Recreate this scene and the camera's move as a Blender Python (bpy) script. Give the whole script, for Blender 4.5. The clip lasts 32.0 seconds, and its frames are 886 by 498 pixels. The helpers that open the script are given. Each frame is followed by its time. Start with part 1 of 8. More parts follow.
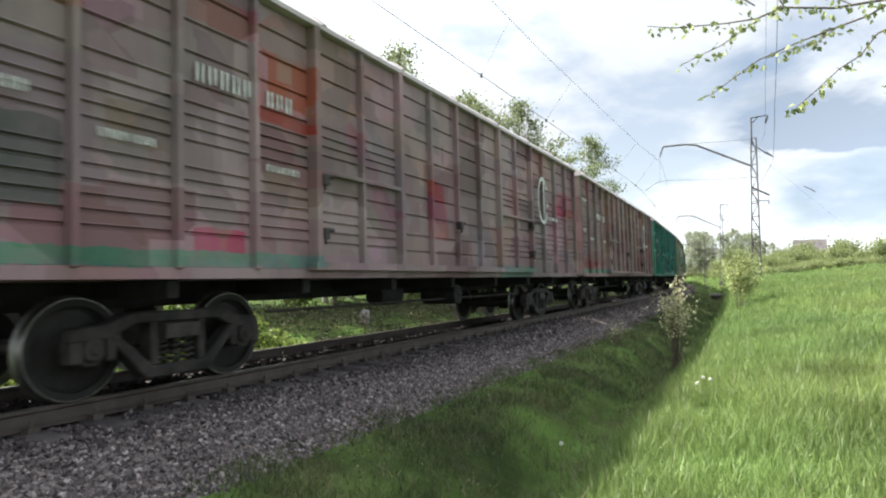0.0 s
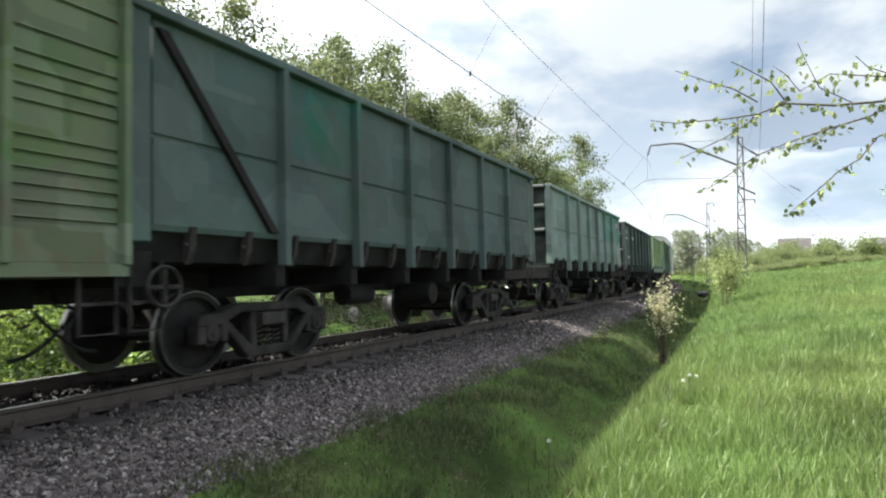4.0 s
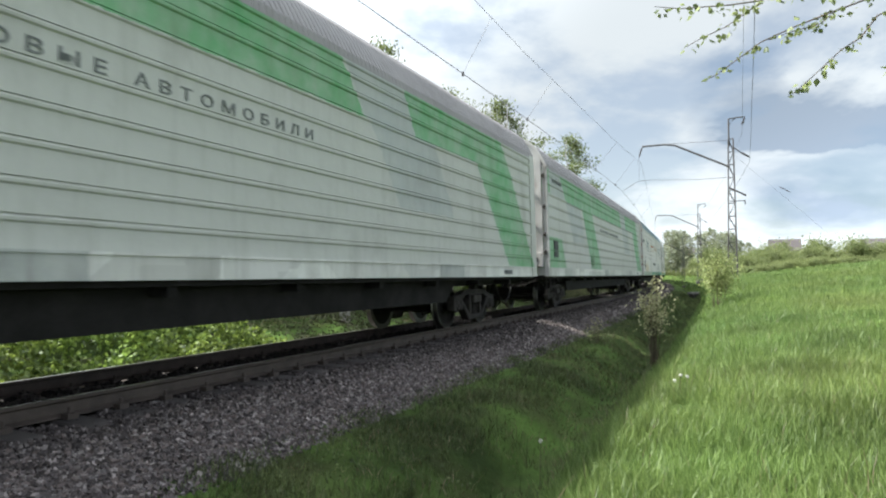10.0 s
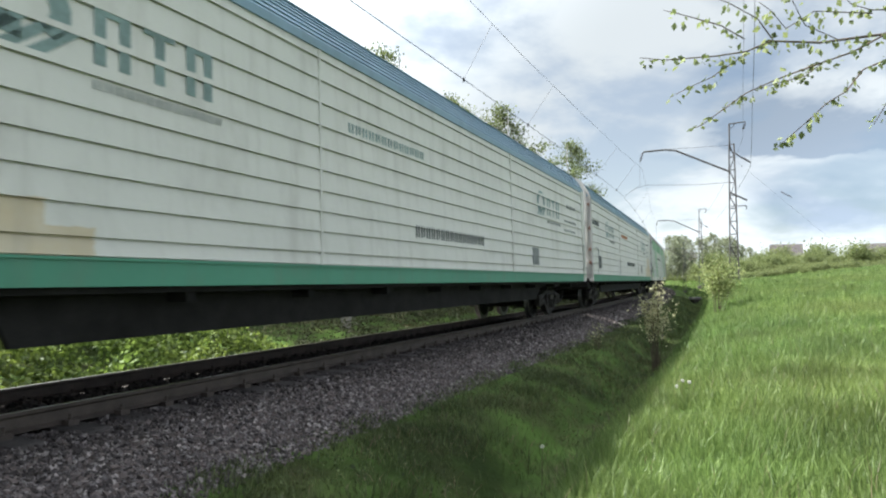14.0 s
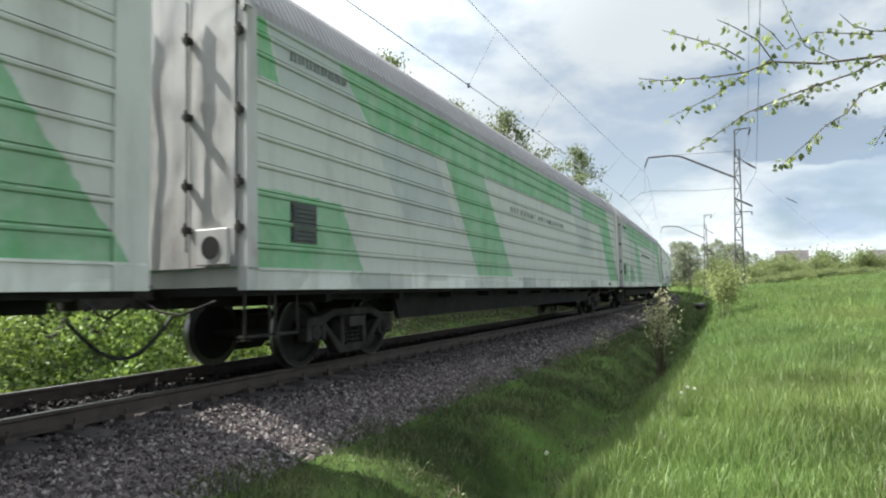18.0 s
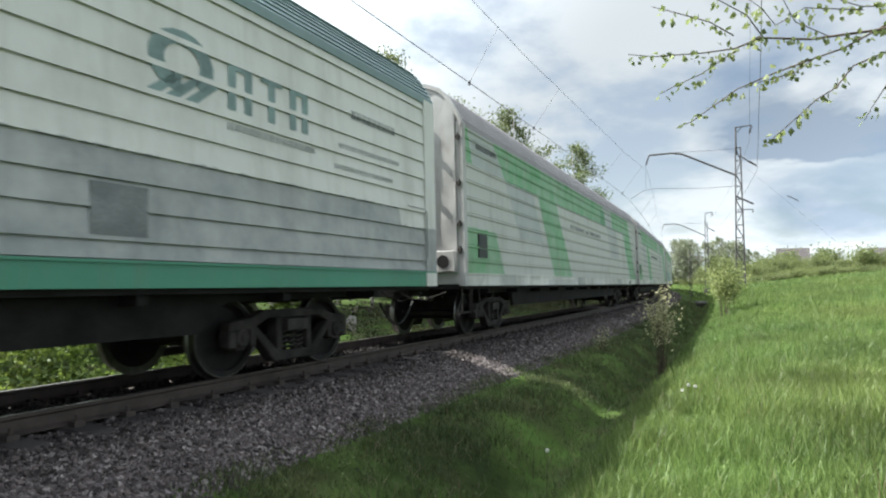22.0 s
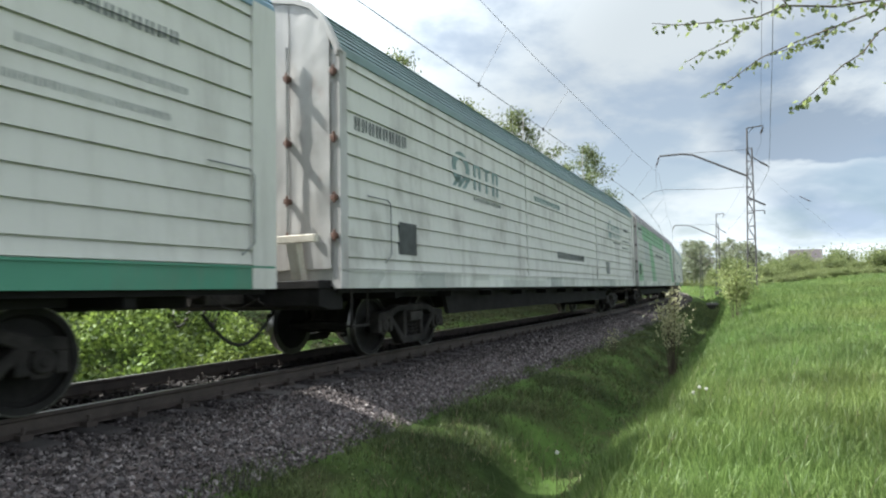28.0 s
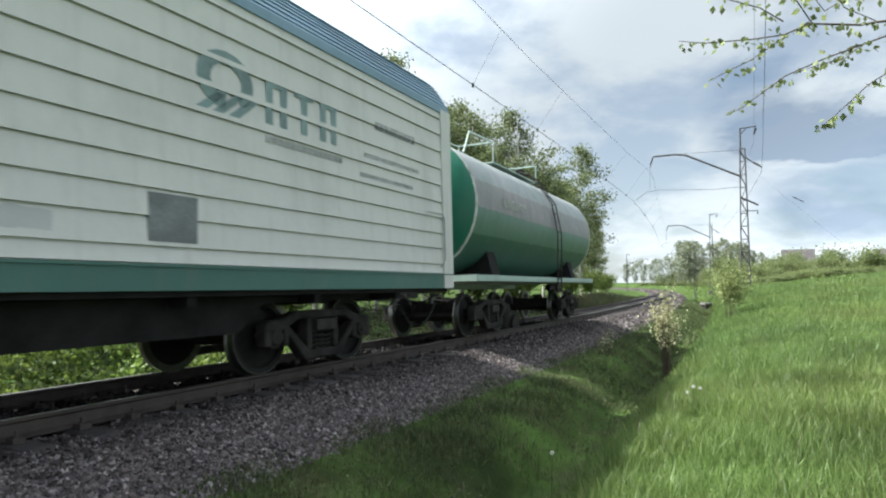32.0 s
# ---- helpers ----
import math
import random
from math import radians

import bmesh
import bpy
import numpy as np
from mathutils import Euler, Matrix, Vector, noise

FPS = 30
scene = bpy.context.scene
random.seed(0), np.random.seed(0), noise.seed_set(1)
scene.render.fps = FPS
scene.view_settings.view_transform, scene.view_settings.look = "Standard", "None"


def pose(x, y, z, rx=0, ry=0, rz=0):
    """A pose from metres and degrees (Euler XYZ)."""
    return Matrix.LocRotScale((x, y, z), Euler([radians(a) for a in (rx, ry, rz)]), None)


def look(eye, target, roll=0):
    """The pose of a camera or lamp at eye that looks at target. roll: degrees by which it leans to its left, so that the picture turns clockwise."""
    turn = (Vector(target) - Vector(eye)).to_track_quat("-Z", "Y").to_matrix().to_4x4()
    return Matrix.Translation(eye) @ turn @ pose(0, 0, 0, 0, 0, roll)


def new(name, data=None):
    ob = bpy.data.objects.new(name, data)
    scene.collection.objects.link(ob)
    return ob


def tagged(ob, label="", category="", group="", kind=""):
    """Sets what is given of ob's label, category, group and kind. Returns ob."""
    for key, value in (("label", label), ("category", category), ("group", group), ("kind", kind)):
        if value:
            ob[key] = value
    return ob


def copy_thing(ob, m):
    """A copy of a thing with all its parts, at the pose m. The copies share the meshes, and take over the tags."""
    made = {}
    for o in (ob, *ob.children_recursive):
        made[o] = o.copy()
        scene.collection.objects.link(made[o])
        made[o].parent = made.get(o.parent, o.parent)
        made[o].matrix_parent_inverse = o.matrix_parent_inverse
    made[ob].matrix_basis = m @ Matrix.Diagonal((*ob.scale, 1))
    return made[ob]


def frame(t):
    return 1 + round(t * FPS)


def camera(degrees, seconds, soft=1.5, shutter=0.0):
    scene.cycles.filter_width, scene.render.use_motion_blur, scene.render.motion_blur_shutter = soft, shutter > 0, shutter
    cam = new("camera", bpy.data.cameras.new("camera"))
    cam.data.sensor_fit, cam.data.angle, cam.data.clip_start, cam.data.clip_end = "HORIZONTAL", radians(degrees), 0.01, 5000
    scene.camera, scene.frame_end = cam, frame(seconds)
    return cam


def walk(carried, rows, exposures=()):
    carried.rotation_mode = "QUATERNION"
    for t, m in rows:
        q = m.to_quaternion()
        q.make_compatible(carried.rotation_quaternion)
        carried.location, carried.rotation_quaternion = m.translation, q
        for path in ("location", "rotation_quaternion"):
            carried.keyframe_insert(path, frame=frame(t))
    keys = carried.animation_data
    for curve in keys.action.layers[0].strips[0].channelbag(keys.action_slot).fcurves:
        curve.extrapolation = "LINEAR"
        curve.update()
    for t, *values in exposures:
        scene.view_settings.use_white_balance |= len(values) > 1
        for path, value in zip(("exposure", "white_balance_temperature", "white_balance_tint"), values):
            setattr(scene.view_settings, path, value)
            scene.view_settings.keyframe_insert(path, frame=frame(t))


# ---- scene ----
EYE = 1.16
DURATION = 32.0
cam = camera(70.58, DURATION, soft=2.15, shutter=0.08)
CAM_ROWS = [
    (0.0, pose(0, 0, EYE, 92.490, 0.147, 1.677)),
    (0.5, pose(0, 0, EYE, 92.527, 0.133, 1.558)),
    (1.0, pose(0, 0, EYE, 92.662, 0.114, 1.444)),
    (1.5, pose(0, 0, EYE, 92.755, 0.103, 1.409)),
    (2.0, pose(0, 0, EYE, 92.746, 0.094, 1.328)),
    (2.5, pose(0, 0, EYE, 92.730, 0.080, 1.165)),
    (3.0, pose(0, 0, EYE, 92.574, 0.080, 1.076)),
    (3.5, pose(0, 0, EYE, 92.403, 0.068, 0.823)),
    (5.5, pose(0, 0, EYE, 92.062, 0.042, 0.357)),
    (6.0, pose(0, 0, EYE, 91.951, 0.036, 0.229)),
    (6.5, pose(0, 0, EYE, 91.847, 0.034, 0.182)),
    (7.0, pose(0, 0, EYE, 91.937, 0.022, 0.106)),
    (7.5, pose(0, 0, EYE, 92.032, 0.014, 0.071)),
    (8.0, pose(0, 0, EYE, 92.075, 0.007, -0.009)),
    (8.5, pose(0, 0, EYE, 92.166, -0.003, -0.085)),
    (9.0, pose(0, 0, EYE, 92.222, 0.000, 0.000)),
    (9.5, pose(0, 0, EYE, 92.215, -0.005, -0.082)),
    (10.0, pose(0, 0, EYE, 92.314, -0.010, -0.076)),
    (10.5, pose(0, 0, EYE, 92.222, 0.000, 0.000)),
    (11.0, pose(0, 0, EYE, 92.190, 0.025, 0.079)),
    (11.5, pose(0, 0, EYE, 92.242, 0.036, 0.000)),
    (12.0, pose(0, 0, EYE, 92.392, 0.041, -0.073)),
    (12.5, pose(0, 0, EYE, 92.514, 0.064, 0.096)),
    (13.0, pose(0, 0, EYE, 92.559, 0.069, -0.065)),
    (13.5, pose(0, 0, EYE, 92.714, 0.067, 0.026)),
    (14.0, pose(0, 0, EYE, 92.812, 0.062, 0.031)),
    (14.5, pose(0, 0, EYE, 92.861, 0.059, 0.034)),
    (16.5, pose(0, 0, EYE, 93.145, 0.073, 0.497)),
    (17.0, pose(0, 0, EYE, 93.160, 0.016, 0.418)),
    (17.5, pose(0, 0, EYE, 93.231, -0.038, 0.423)),
    (18.0, pose(0, 0, EYE, 93.302, -0.092, 0.428)),
    (18.5, pose(0, 0, EYE, 93.272, -0.144, 0.386)),
    (19.0, pose(0, 0, EYE, 93.245, -0.193, 0.386)),
    (19.5, pose(0, 0, EYE, 93.242, -0.192, 0.305)),
    (20.0, pose(0, 0, EYE, 93.245, -0.186, 0.305)),
    (20.5, pose(0, 0, EYE, 93.160, -0.168, 0.422)),
    (21.0, pose(0, 0, EYE, 93.163, -0.162, 0.422)),
    (21.5, pose(0, 0, EYE, 93.080, -0.137, 0.498)),
    (22.0, pose(0, 0, EYE, 93.088, -0.122, 0.498)),
    (22.5, pose(0, 0, EYE, 93.047, -0.105, 0.496)),
    (23.0, pose(0, 0, EYE, 93.059, -0.087, 0.536)),
    (23.5, pose(0, 0, EYE, 93.074, -0.068, 0.618)),
    (24.0, pose(0, 0, EYE, 93.085, -0.050, 0.659)),
    (24.5, pose(0, 0, EYE, 93.111, -0.023, 0.863)),
    (25.0, pose(0, 0, EYE, 93.129, -0.000, 0.985)),
    (25.5, pose(0, 0, EYE, 93.141, 0.017, 1.025)),
    (27.5, pose(0, 0, EYE, 93.235, -0.112, 1.356)),
    (28.0, pose(0, 0, EYE, 93.215, -0.148, 1.356)),
    (28.5, pose(0, 0, EYE, 93.215, -0.148, 1.356)),
    (29.0, pose(0, 0, EYE, 93.211, -0.150, 1.315)),
    (29.5, pose(0, 0, EYE, 93.205, -0.156, 1.234)),
    (30.0, pose(0, 0, EYE, 93.097, -0.158, 1.108)),
    (30.5, pose(0, 0, EYE, 93.124, -0.099, 0.986)),
    (31.0, pose(0, 0, EYE, 93.145, -0.045, 0.784)),
    (31.5, pose(0, 0, EYE, 93.262, -0.024, 0.870)),
    (32.0, pose(0, 0, EYE, 93.274, -0.002, 0.871)),
]
EXPOSURES = [(0, 1.91, 6450, 9), (3, 1.85, 6400, 7.5), (6, 1.75, 6350, 7), (8, 1.67, 6350, 6.5), (12, 1.61, 6300, 6.5), (17, 1.56, 6300, 6), (28, 1.49, 6200, 5.5), (32, 1.49, 6120, 5)]
walk(cam, CAM_ROWS, EXPOSURES)


# ---- the line of the track: a left-hand curve, canted ----
R_TRACK, HEAD, CANT = 775.0, radians(25.77), radians(1.58)
START = Vector((-4.32, 6.0))
CENTRE = START + R_TRACK * Vector((-math.cos(HEAD), math.sin(HEAD)))


def on_track(s, u=0.0, z=0.0):
    """World point at the length s along the line, u metres to its right, z up."""
    a = HEAD - s / R_TRACK
    r = R_TRACK + u
    return Vector((CENTRE.x + r * math.cos(a), CENTRE.y - r * math.sin(a), z))


def on_bed(s, u, z):
    """The same in the canted plane of the rails."""
    return on_track(s, u * math.cos(CANT) - z * math.sin(CANT), u * math.sin(CANT) + z * math.cos(CANT))


def bed_pose(s, u=0.0, z=0.0, heading=None):
    a = HEAD - s / R_TRACK if heading is None else heading
    return Matrix.Translation(on_bed(s, u, z)) @ Matrix.Rotation(-a, 4, "Z") @ Matrix.Rotation(-CANT, 4, "Y")


def track_coords(x, y):
    dx, dy = x - CENTRE.x, y - CENTRE.y
    r = math.hypot(dx, dy)
    a = math.atan2(-dy, dx)
    return (HEAD - a) * R_TRACK, r - R_TRACK


PROFILE_U = [-60, -25, -12, -6.5, -4.2, -2.9, -1.8, -1.5, 1.5, 2.0, 2.5, 2.7, 3.2, 3.55, 3.8, 4.0, 4.2, 4.5, 4.75, 4.9, 5.1, 5.3, 5.55, 6.4, 9, 13, 20, 40, 120, 600]
PROFILE_Z = [1.2, 0.5, -0.1, -0.55, -0.75, -0.72, -0.30, -0.26, -0.18, -0.30, -0.47, -0.53, -0.54, -0.59, -0.73, -0.88, -1.06, -1.07, -0.96, -0.83, -0.66, -0.50, -0.36, -0.31, -0.1, 0.1, 1.1, 1.4, 1.5, 1.6]


def ground_z(s, u):
    z = float(np.interp(u, PROFILE_U, PROFILE_Z))
    rise = 0.036 * min(max(s - 2, 0), 30)
    k = min(max((u - 4.6) / 2.4, 0), 1)
    k = k * k * (3 - 2 * k)
    z += rise * k
    if u < -4:
        z += 0.3 * rise * min((-u - 4) / 8, 1)
    if (u > 2.9 or u < -3.2) and abs(s) < 260 and abs(u) < 90:
        p = on_track(s, u)
        z += 0.05 * noise.noise((p.x * 0.9, p.y * 0.9, 0.3)) + 0.12 * noise.noise((p.x * 0.17, p.y * 0.17, 4.0))
    return z


# ---- world, sun ----
SUN_AZ = HEAD - radians(90) - radians(11)      # from +y towards +x: across the line, from its far side
SUN_EL = radians(49)
SUN_WAY = Vector((math.sin(SUN_AZ) * math.cos(SUN_EL), math.cos(SUN_AZ) * math.cos(SUN_EL), math.sin(SUN_EL)))

CLOUD_SHIFT, SHADE_SHIFT = (0.3, 0.9, 0.0), (3.1, 1.7, 0.0)
world = bpy.data.worlds.new("sky")
scene.world = world
world.use_nodes = True
wt = world.node_tree
wt.nodes.clear()


def wnode(kind, **settings):
    n = wt.nodes.new(kind)
    for k, v in settings.items():
        n.inputs[k].default_value = v
    return n


sky = wnode("ShaderNodeTexSky")
sky.sky_type = "NISHITA"
sky.sun_disc = False
sky.sun_elevation = SUN_EL
sky.sun_rotation = SUN_AZ
sky.air_density, sky.dust_density, sky.ozone_density = 1.0, 1.5, 1.0
coord = wnode("ShaderNodeTexCoord")
# clouds on a flat layer above: the direction divided by its height
sep = wnode("ShaderNodeSeparateXYZ")
wt.links.new(coord.outputs["Generated"], sep.inputs[0])


def wmath(op, a, b):
    n = wt.nodes.new("ShaderNodeMath")
    n.operation = op
    for k, v in enumerate((a, b)):
        if isinstance(v, (int, float)):
            n.inputs[k].default_value = v
        else:
            wt.links.new(v, n.inputs[k])
    return n.outputs[0]


def wvector(op, a, b):
    n = wt.nodes.new("ShaderNodeVectorMath")
    n.operation = op
    for k, v in enumerate((a, b)):
        if isinstance(v, tuple):
            n.inputs[k].default_value = v
        else:
            wt.links.new(v, n.inputs[k])
    return n


def wrange(value, *limits):
    n = wt.nodes.new("ShaderNodeMapRange")
    n.interpolation_type = "SMOOTHSTEP"
    for key, v in zip(("From Min", "From Max", "To Min", "To Max"), limits):
        n.inputs[key].default_value = v
    wt.links.new(value, n.inputs["Value"])
    return n.outputs[0]


low = wmath("MAXIMUM", wmath("ADD", sep.outputs[2], 0.30), 0.08)
comb = wnode("ShaderNodeCombineXYZ")
for k in range(3):
    wt.links.new(low, comb.inputs[k])
flat = wvector("DIVIDE", coord.outputs["Generated"], comb.outputs[0]).outputs[0]
big = wnode("ShaderNodeTexNoise", Scale=1.9, Detail=8.0, Roughness=0.56, Distortion=0.15)
wt.links.new(wvector("ADD", flat, CLOUD_SHIFT).outputs[0], big.inputs["Vector"])
shade = wnode("ShaderNodeTexNoise", Scale=1.5, Detail=6.0, Roughness=0.5, Distortion=0.2)
wt.links.new(wvector("ADD", flat, SHADE_SHIFT).outputs[0], shade.inputs["Vector"])
cloud = wnode("ShaderNodeValToRGB")
cloud.color_ramp.elements[0].position = 0.38
cloud.color_ramp.elements[0].color = (4.3, 5.1, 6.3, 1)
cloud.color_ramp.elements[1].position = 0.56
cloud.color_ramp.elements[1].color = (9.0, 9.4, 9.8, 1)
# a long slate-blue cloud base over the meadow, ragged by the noise
bearing = wmath("DIVIDE", sep.outputs[0], wmath("MAXIMUM", sep.outputs[1], 0.05))
ragged = wmath("MULTIPLY", wmath("SUBTRACT", big.outputs["Fac"], 0.5), 0.30)
centre_line = wmath("SUBTRACT", 0.325, wmath("MULTIPLY", wmath("MINIMUM", wmath("MAXIMUM", bearing, 0.0), 0.9), 0.205))
off_base = wmath("ADD", wmath("SUBTRACT", sep.outputs[2], centre_line), ragged)
under = wmath("MULTIPLY", wrange(off_base, -0.040, -0.004, 0.0, 1.0), wrange(off_base, 0.02, 0.13, 1.0, 0.0))
slate = wmath("MULTIPLY", under, wmath("MULTIPLY", wrange(bearing, 0.28, 0.55, 0.03, 1.0), wrange(sep.outputs[1], 0.05, 0.3, 0.0, 1.0)))
wt.links.new(wmath("SUBTRACT", wmath("ADD", shade.outputs["Fac"], wrange(bearing, 0.0, 0.5, 0.23, 0.07)), wmath("MULTIPLY", slate, 0.26)), cloud.inputs["Fac"])
# thicker light overhead and towards the sun
dome = wmath("ADD", wrange(sep.outputs[2], 0.35, 0.9, 0.80, 1.25), wrange(sep.outputs[2], 0.0, 0.25, 0.26, 0.0))
facing = wvector("DOT_PRODUCT", coord.outputs["Generated"], tuple(SUN_WAY)).outputs["Value"]
halo = wrange(facing, 0.26, 0.72, 1.0, 2.5)
# clouds opposite the sun, mostly out of view, are brightened to fill wagon sides
opposite_fill = wrange(facing, -0.75, 0.15, 2.1, 1.0)
cover = wmath("MAXIMUM", wrange(big.outputs["Fac"], 0.40, 0.58, 0.45, 1.0), wrange(facing, 0.36, 0.60, 0.0, 1.0))
lit = wnode("ShaderNodeVectorMath")
lit.operation = "SCALE"
wt.links.new(cloud.outputs[0], lit.inputs[0])
wt.links.new(wmath("MULTIPLY", wmath("MULTIPLY", dome, halo), opposite_fill), lit.inputs["Scale"])
mix = wnode("ShaderNodeMix")
mix.data_type = "RGBA"
wt.links.new(cover, mix.inputs[0])
clear = wnode("ShaderNodeVectorMath")
clear.operation = "SCALE"
clear.inputs["Scale"].default_value = 1.25
wt.links.new(sky.outputs[0], clear.inputs[0])
wt.links.new(clear.outputs[0], mix.inputs[6])
wt.links.new(lit.outputs[0], mix.inputs[7])
back = wnode("ShaderNodeBackground", Strength=0.037)
wt.links.new(mix.outputs[2], back.inputs["Color"])
wout = wnode("ShaderNodeOutputWorld")
wt.links.new(back.outputs[0], wout.inputs[0])

sun = new("sun", bpy.data.lights.new("sun", "SUN"))
sun.data.energy, sun.data.angle, sun.data.color = 5.0, radians(0.6), (1.0, 0.95, 0.87)
sun.matrix_world = look(SUN_WAY * 100, (0, 0, 0))


# ---- materials ----
def material(name, base, rough=0.7, metal=0.0, vary=0.25, scale=3.0, fine=40.0, bump=0.15, spread=0.0, tint=None, dirt=None, dirt_amount=0.5, dirt_scale=1.2, stretch=(1, 1, 1), distance=0.01, spec=0.5):
    """A surface with stains at one scale, grain at another, relief, and a spread from piece to piece."""
    m = bpy.data.materials.new(name)
    m.use_nodes = True
    nt = m.node_tree
    bsdf = nt.nodes["Principled BSDF"]
    bsdf.inputs["Roughness"].default_value = rough
    bsdf.inputs["Metallic"].default_value = metal
    bsdf.inputs["Specular IOR Level"].default_value = spec
    tc = nt.nodes.new("ShaderNodeTexCoord")
    mp = nt.nodes.new("ShaderNodeMapping")
    mp.inputs["Scale"].default_value = stretch
    nt.links.new(tc.outputs["Object"], mp.inputs["Vector"])
    n1 = nt.nodes.new("ShaderNodeTexNoise")
    n1.inputs["Scale"].default_value, n1.inputs["Detail"].default_value = scale, 6
    n2 = nt.nodes.new("ShaderNodeTexNoise")
    n2.inputs["Scale"].default_value, n2.inputs["Detail"].default_value = fine, 4
    for n in (n1, n2):
        nt.links.new(mp.outputs[0], n.inputs["Vector"])
    ramp = nt.nodes.new("ShaderNodeValToRGB")
    dark = [max(c * (1 - vary), 0) for c in base]
    lite = [min(c * (1 + vary * 0.8), 1) for c in (tint or base)]
    ramp.color_ramp.elements[0].position, ramp.color_ramp.elements[1].position = 0.32, 0.68
    ramp.color_ramp.elements[0].color = (*dark, 1)
    ramp.color_ramp.elements[1].color = (*lite, 1)
    nt.links.new(n1.outputs["Fac"], ramp.inputs["Fac"])
    colour = ramp.outputs[0]
    grain = nt.nodes.new("ShaderNodeMix")
    grain.data_type, grain.blend_type = "RGBA", "OVERLAY"
    grain.inputs[0].default_value = 0.35
    nt.links.new(colour, grain.inputs[6])
    nt.links.new(n2.outputs["Fac"], grain.inputs[7])
    colour = grain.outputs[2]
    if dirt:
        n3 = nt.nodes.new("ShaderNodeTexNoise")
        n3.inputs["Scale"].default_value, n3.inputs["Detail"].default_value = dirt_scale, 8
        nt.links.new(mp.outputs[0], n3.inputs["Vector"])
        r3 = nt.nodes.new("ShaderNodeMapRange")
        r3.inputs["From Min"].default_value, r3.inputs["From Max"].default_value = 0.45, 0.72
        r3.inputs["To Max"].default_value = dirt_amount
        nt.links.new(n3.outputs["Fac"], r3.inputs["Value"])
        dm = nt.nodes.new("ShaderNodeMix")
        dm.data_type = "RGBA"
        dm.inputs[7].default_value = (*dirt, 1)
        nt.links.new(r3.outputs[0], dm.inputs[0])
        nt.links.new(colour, dm.inputs[6])
        colour = dm.outputs[2]
    if spread:
        oi = nt.nodes.new("ShaderNodeObjectInfo")
        geo = nt.nodes.new("ShaderNodeNewGeometry")
        add = nt.nodes.new("ShaderNodeMath")
        add.operation = "ADD"
        nt.links.new(oi.outputs["Random"], add.inputs[0])
        nt.links.new(geo.outputs["Random Per Island"], add.inputs[1])
        fr = nt.nodes.new("ShaderNodeMath")
        fr.operation = "FRACT"
        nt.links.new(add.outputs[0], fr.inputs[0])
        mr = nt.nodes.new("ShaderNodeMapRange")
        mr.inputs["To Min"].default_value, mr.inputs["To Max"].default_value = 1 - spread, 1 + spread
        nt.links.new(fr.outputs[0], mr.inputs["Value"])
        hs = nt.nodes.new("ShaderNodeHueSaturation")
        nt.links.new(colour, hs.inputs["Color"])
        nt.links.new(mr.outputs[0], hs.inputs["Value"])
        colour = hs.outputs[0]
    nt.links.new(colour, bsdf.inputs["Base Color"])
    if bump:
        bp = nt.nodes.new("ShaderNodeBump")
        bp.inputs["Strength"].default_value, bp.inputs["Distance"].default_value = bump, distance
        nt.links.new(n2.outputs["Fac"], bp.inputs["Height"])
        nt.links.new(bp.outputs[0], bsdf.inputs["Normal"])
    return m


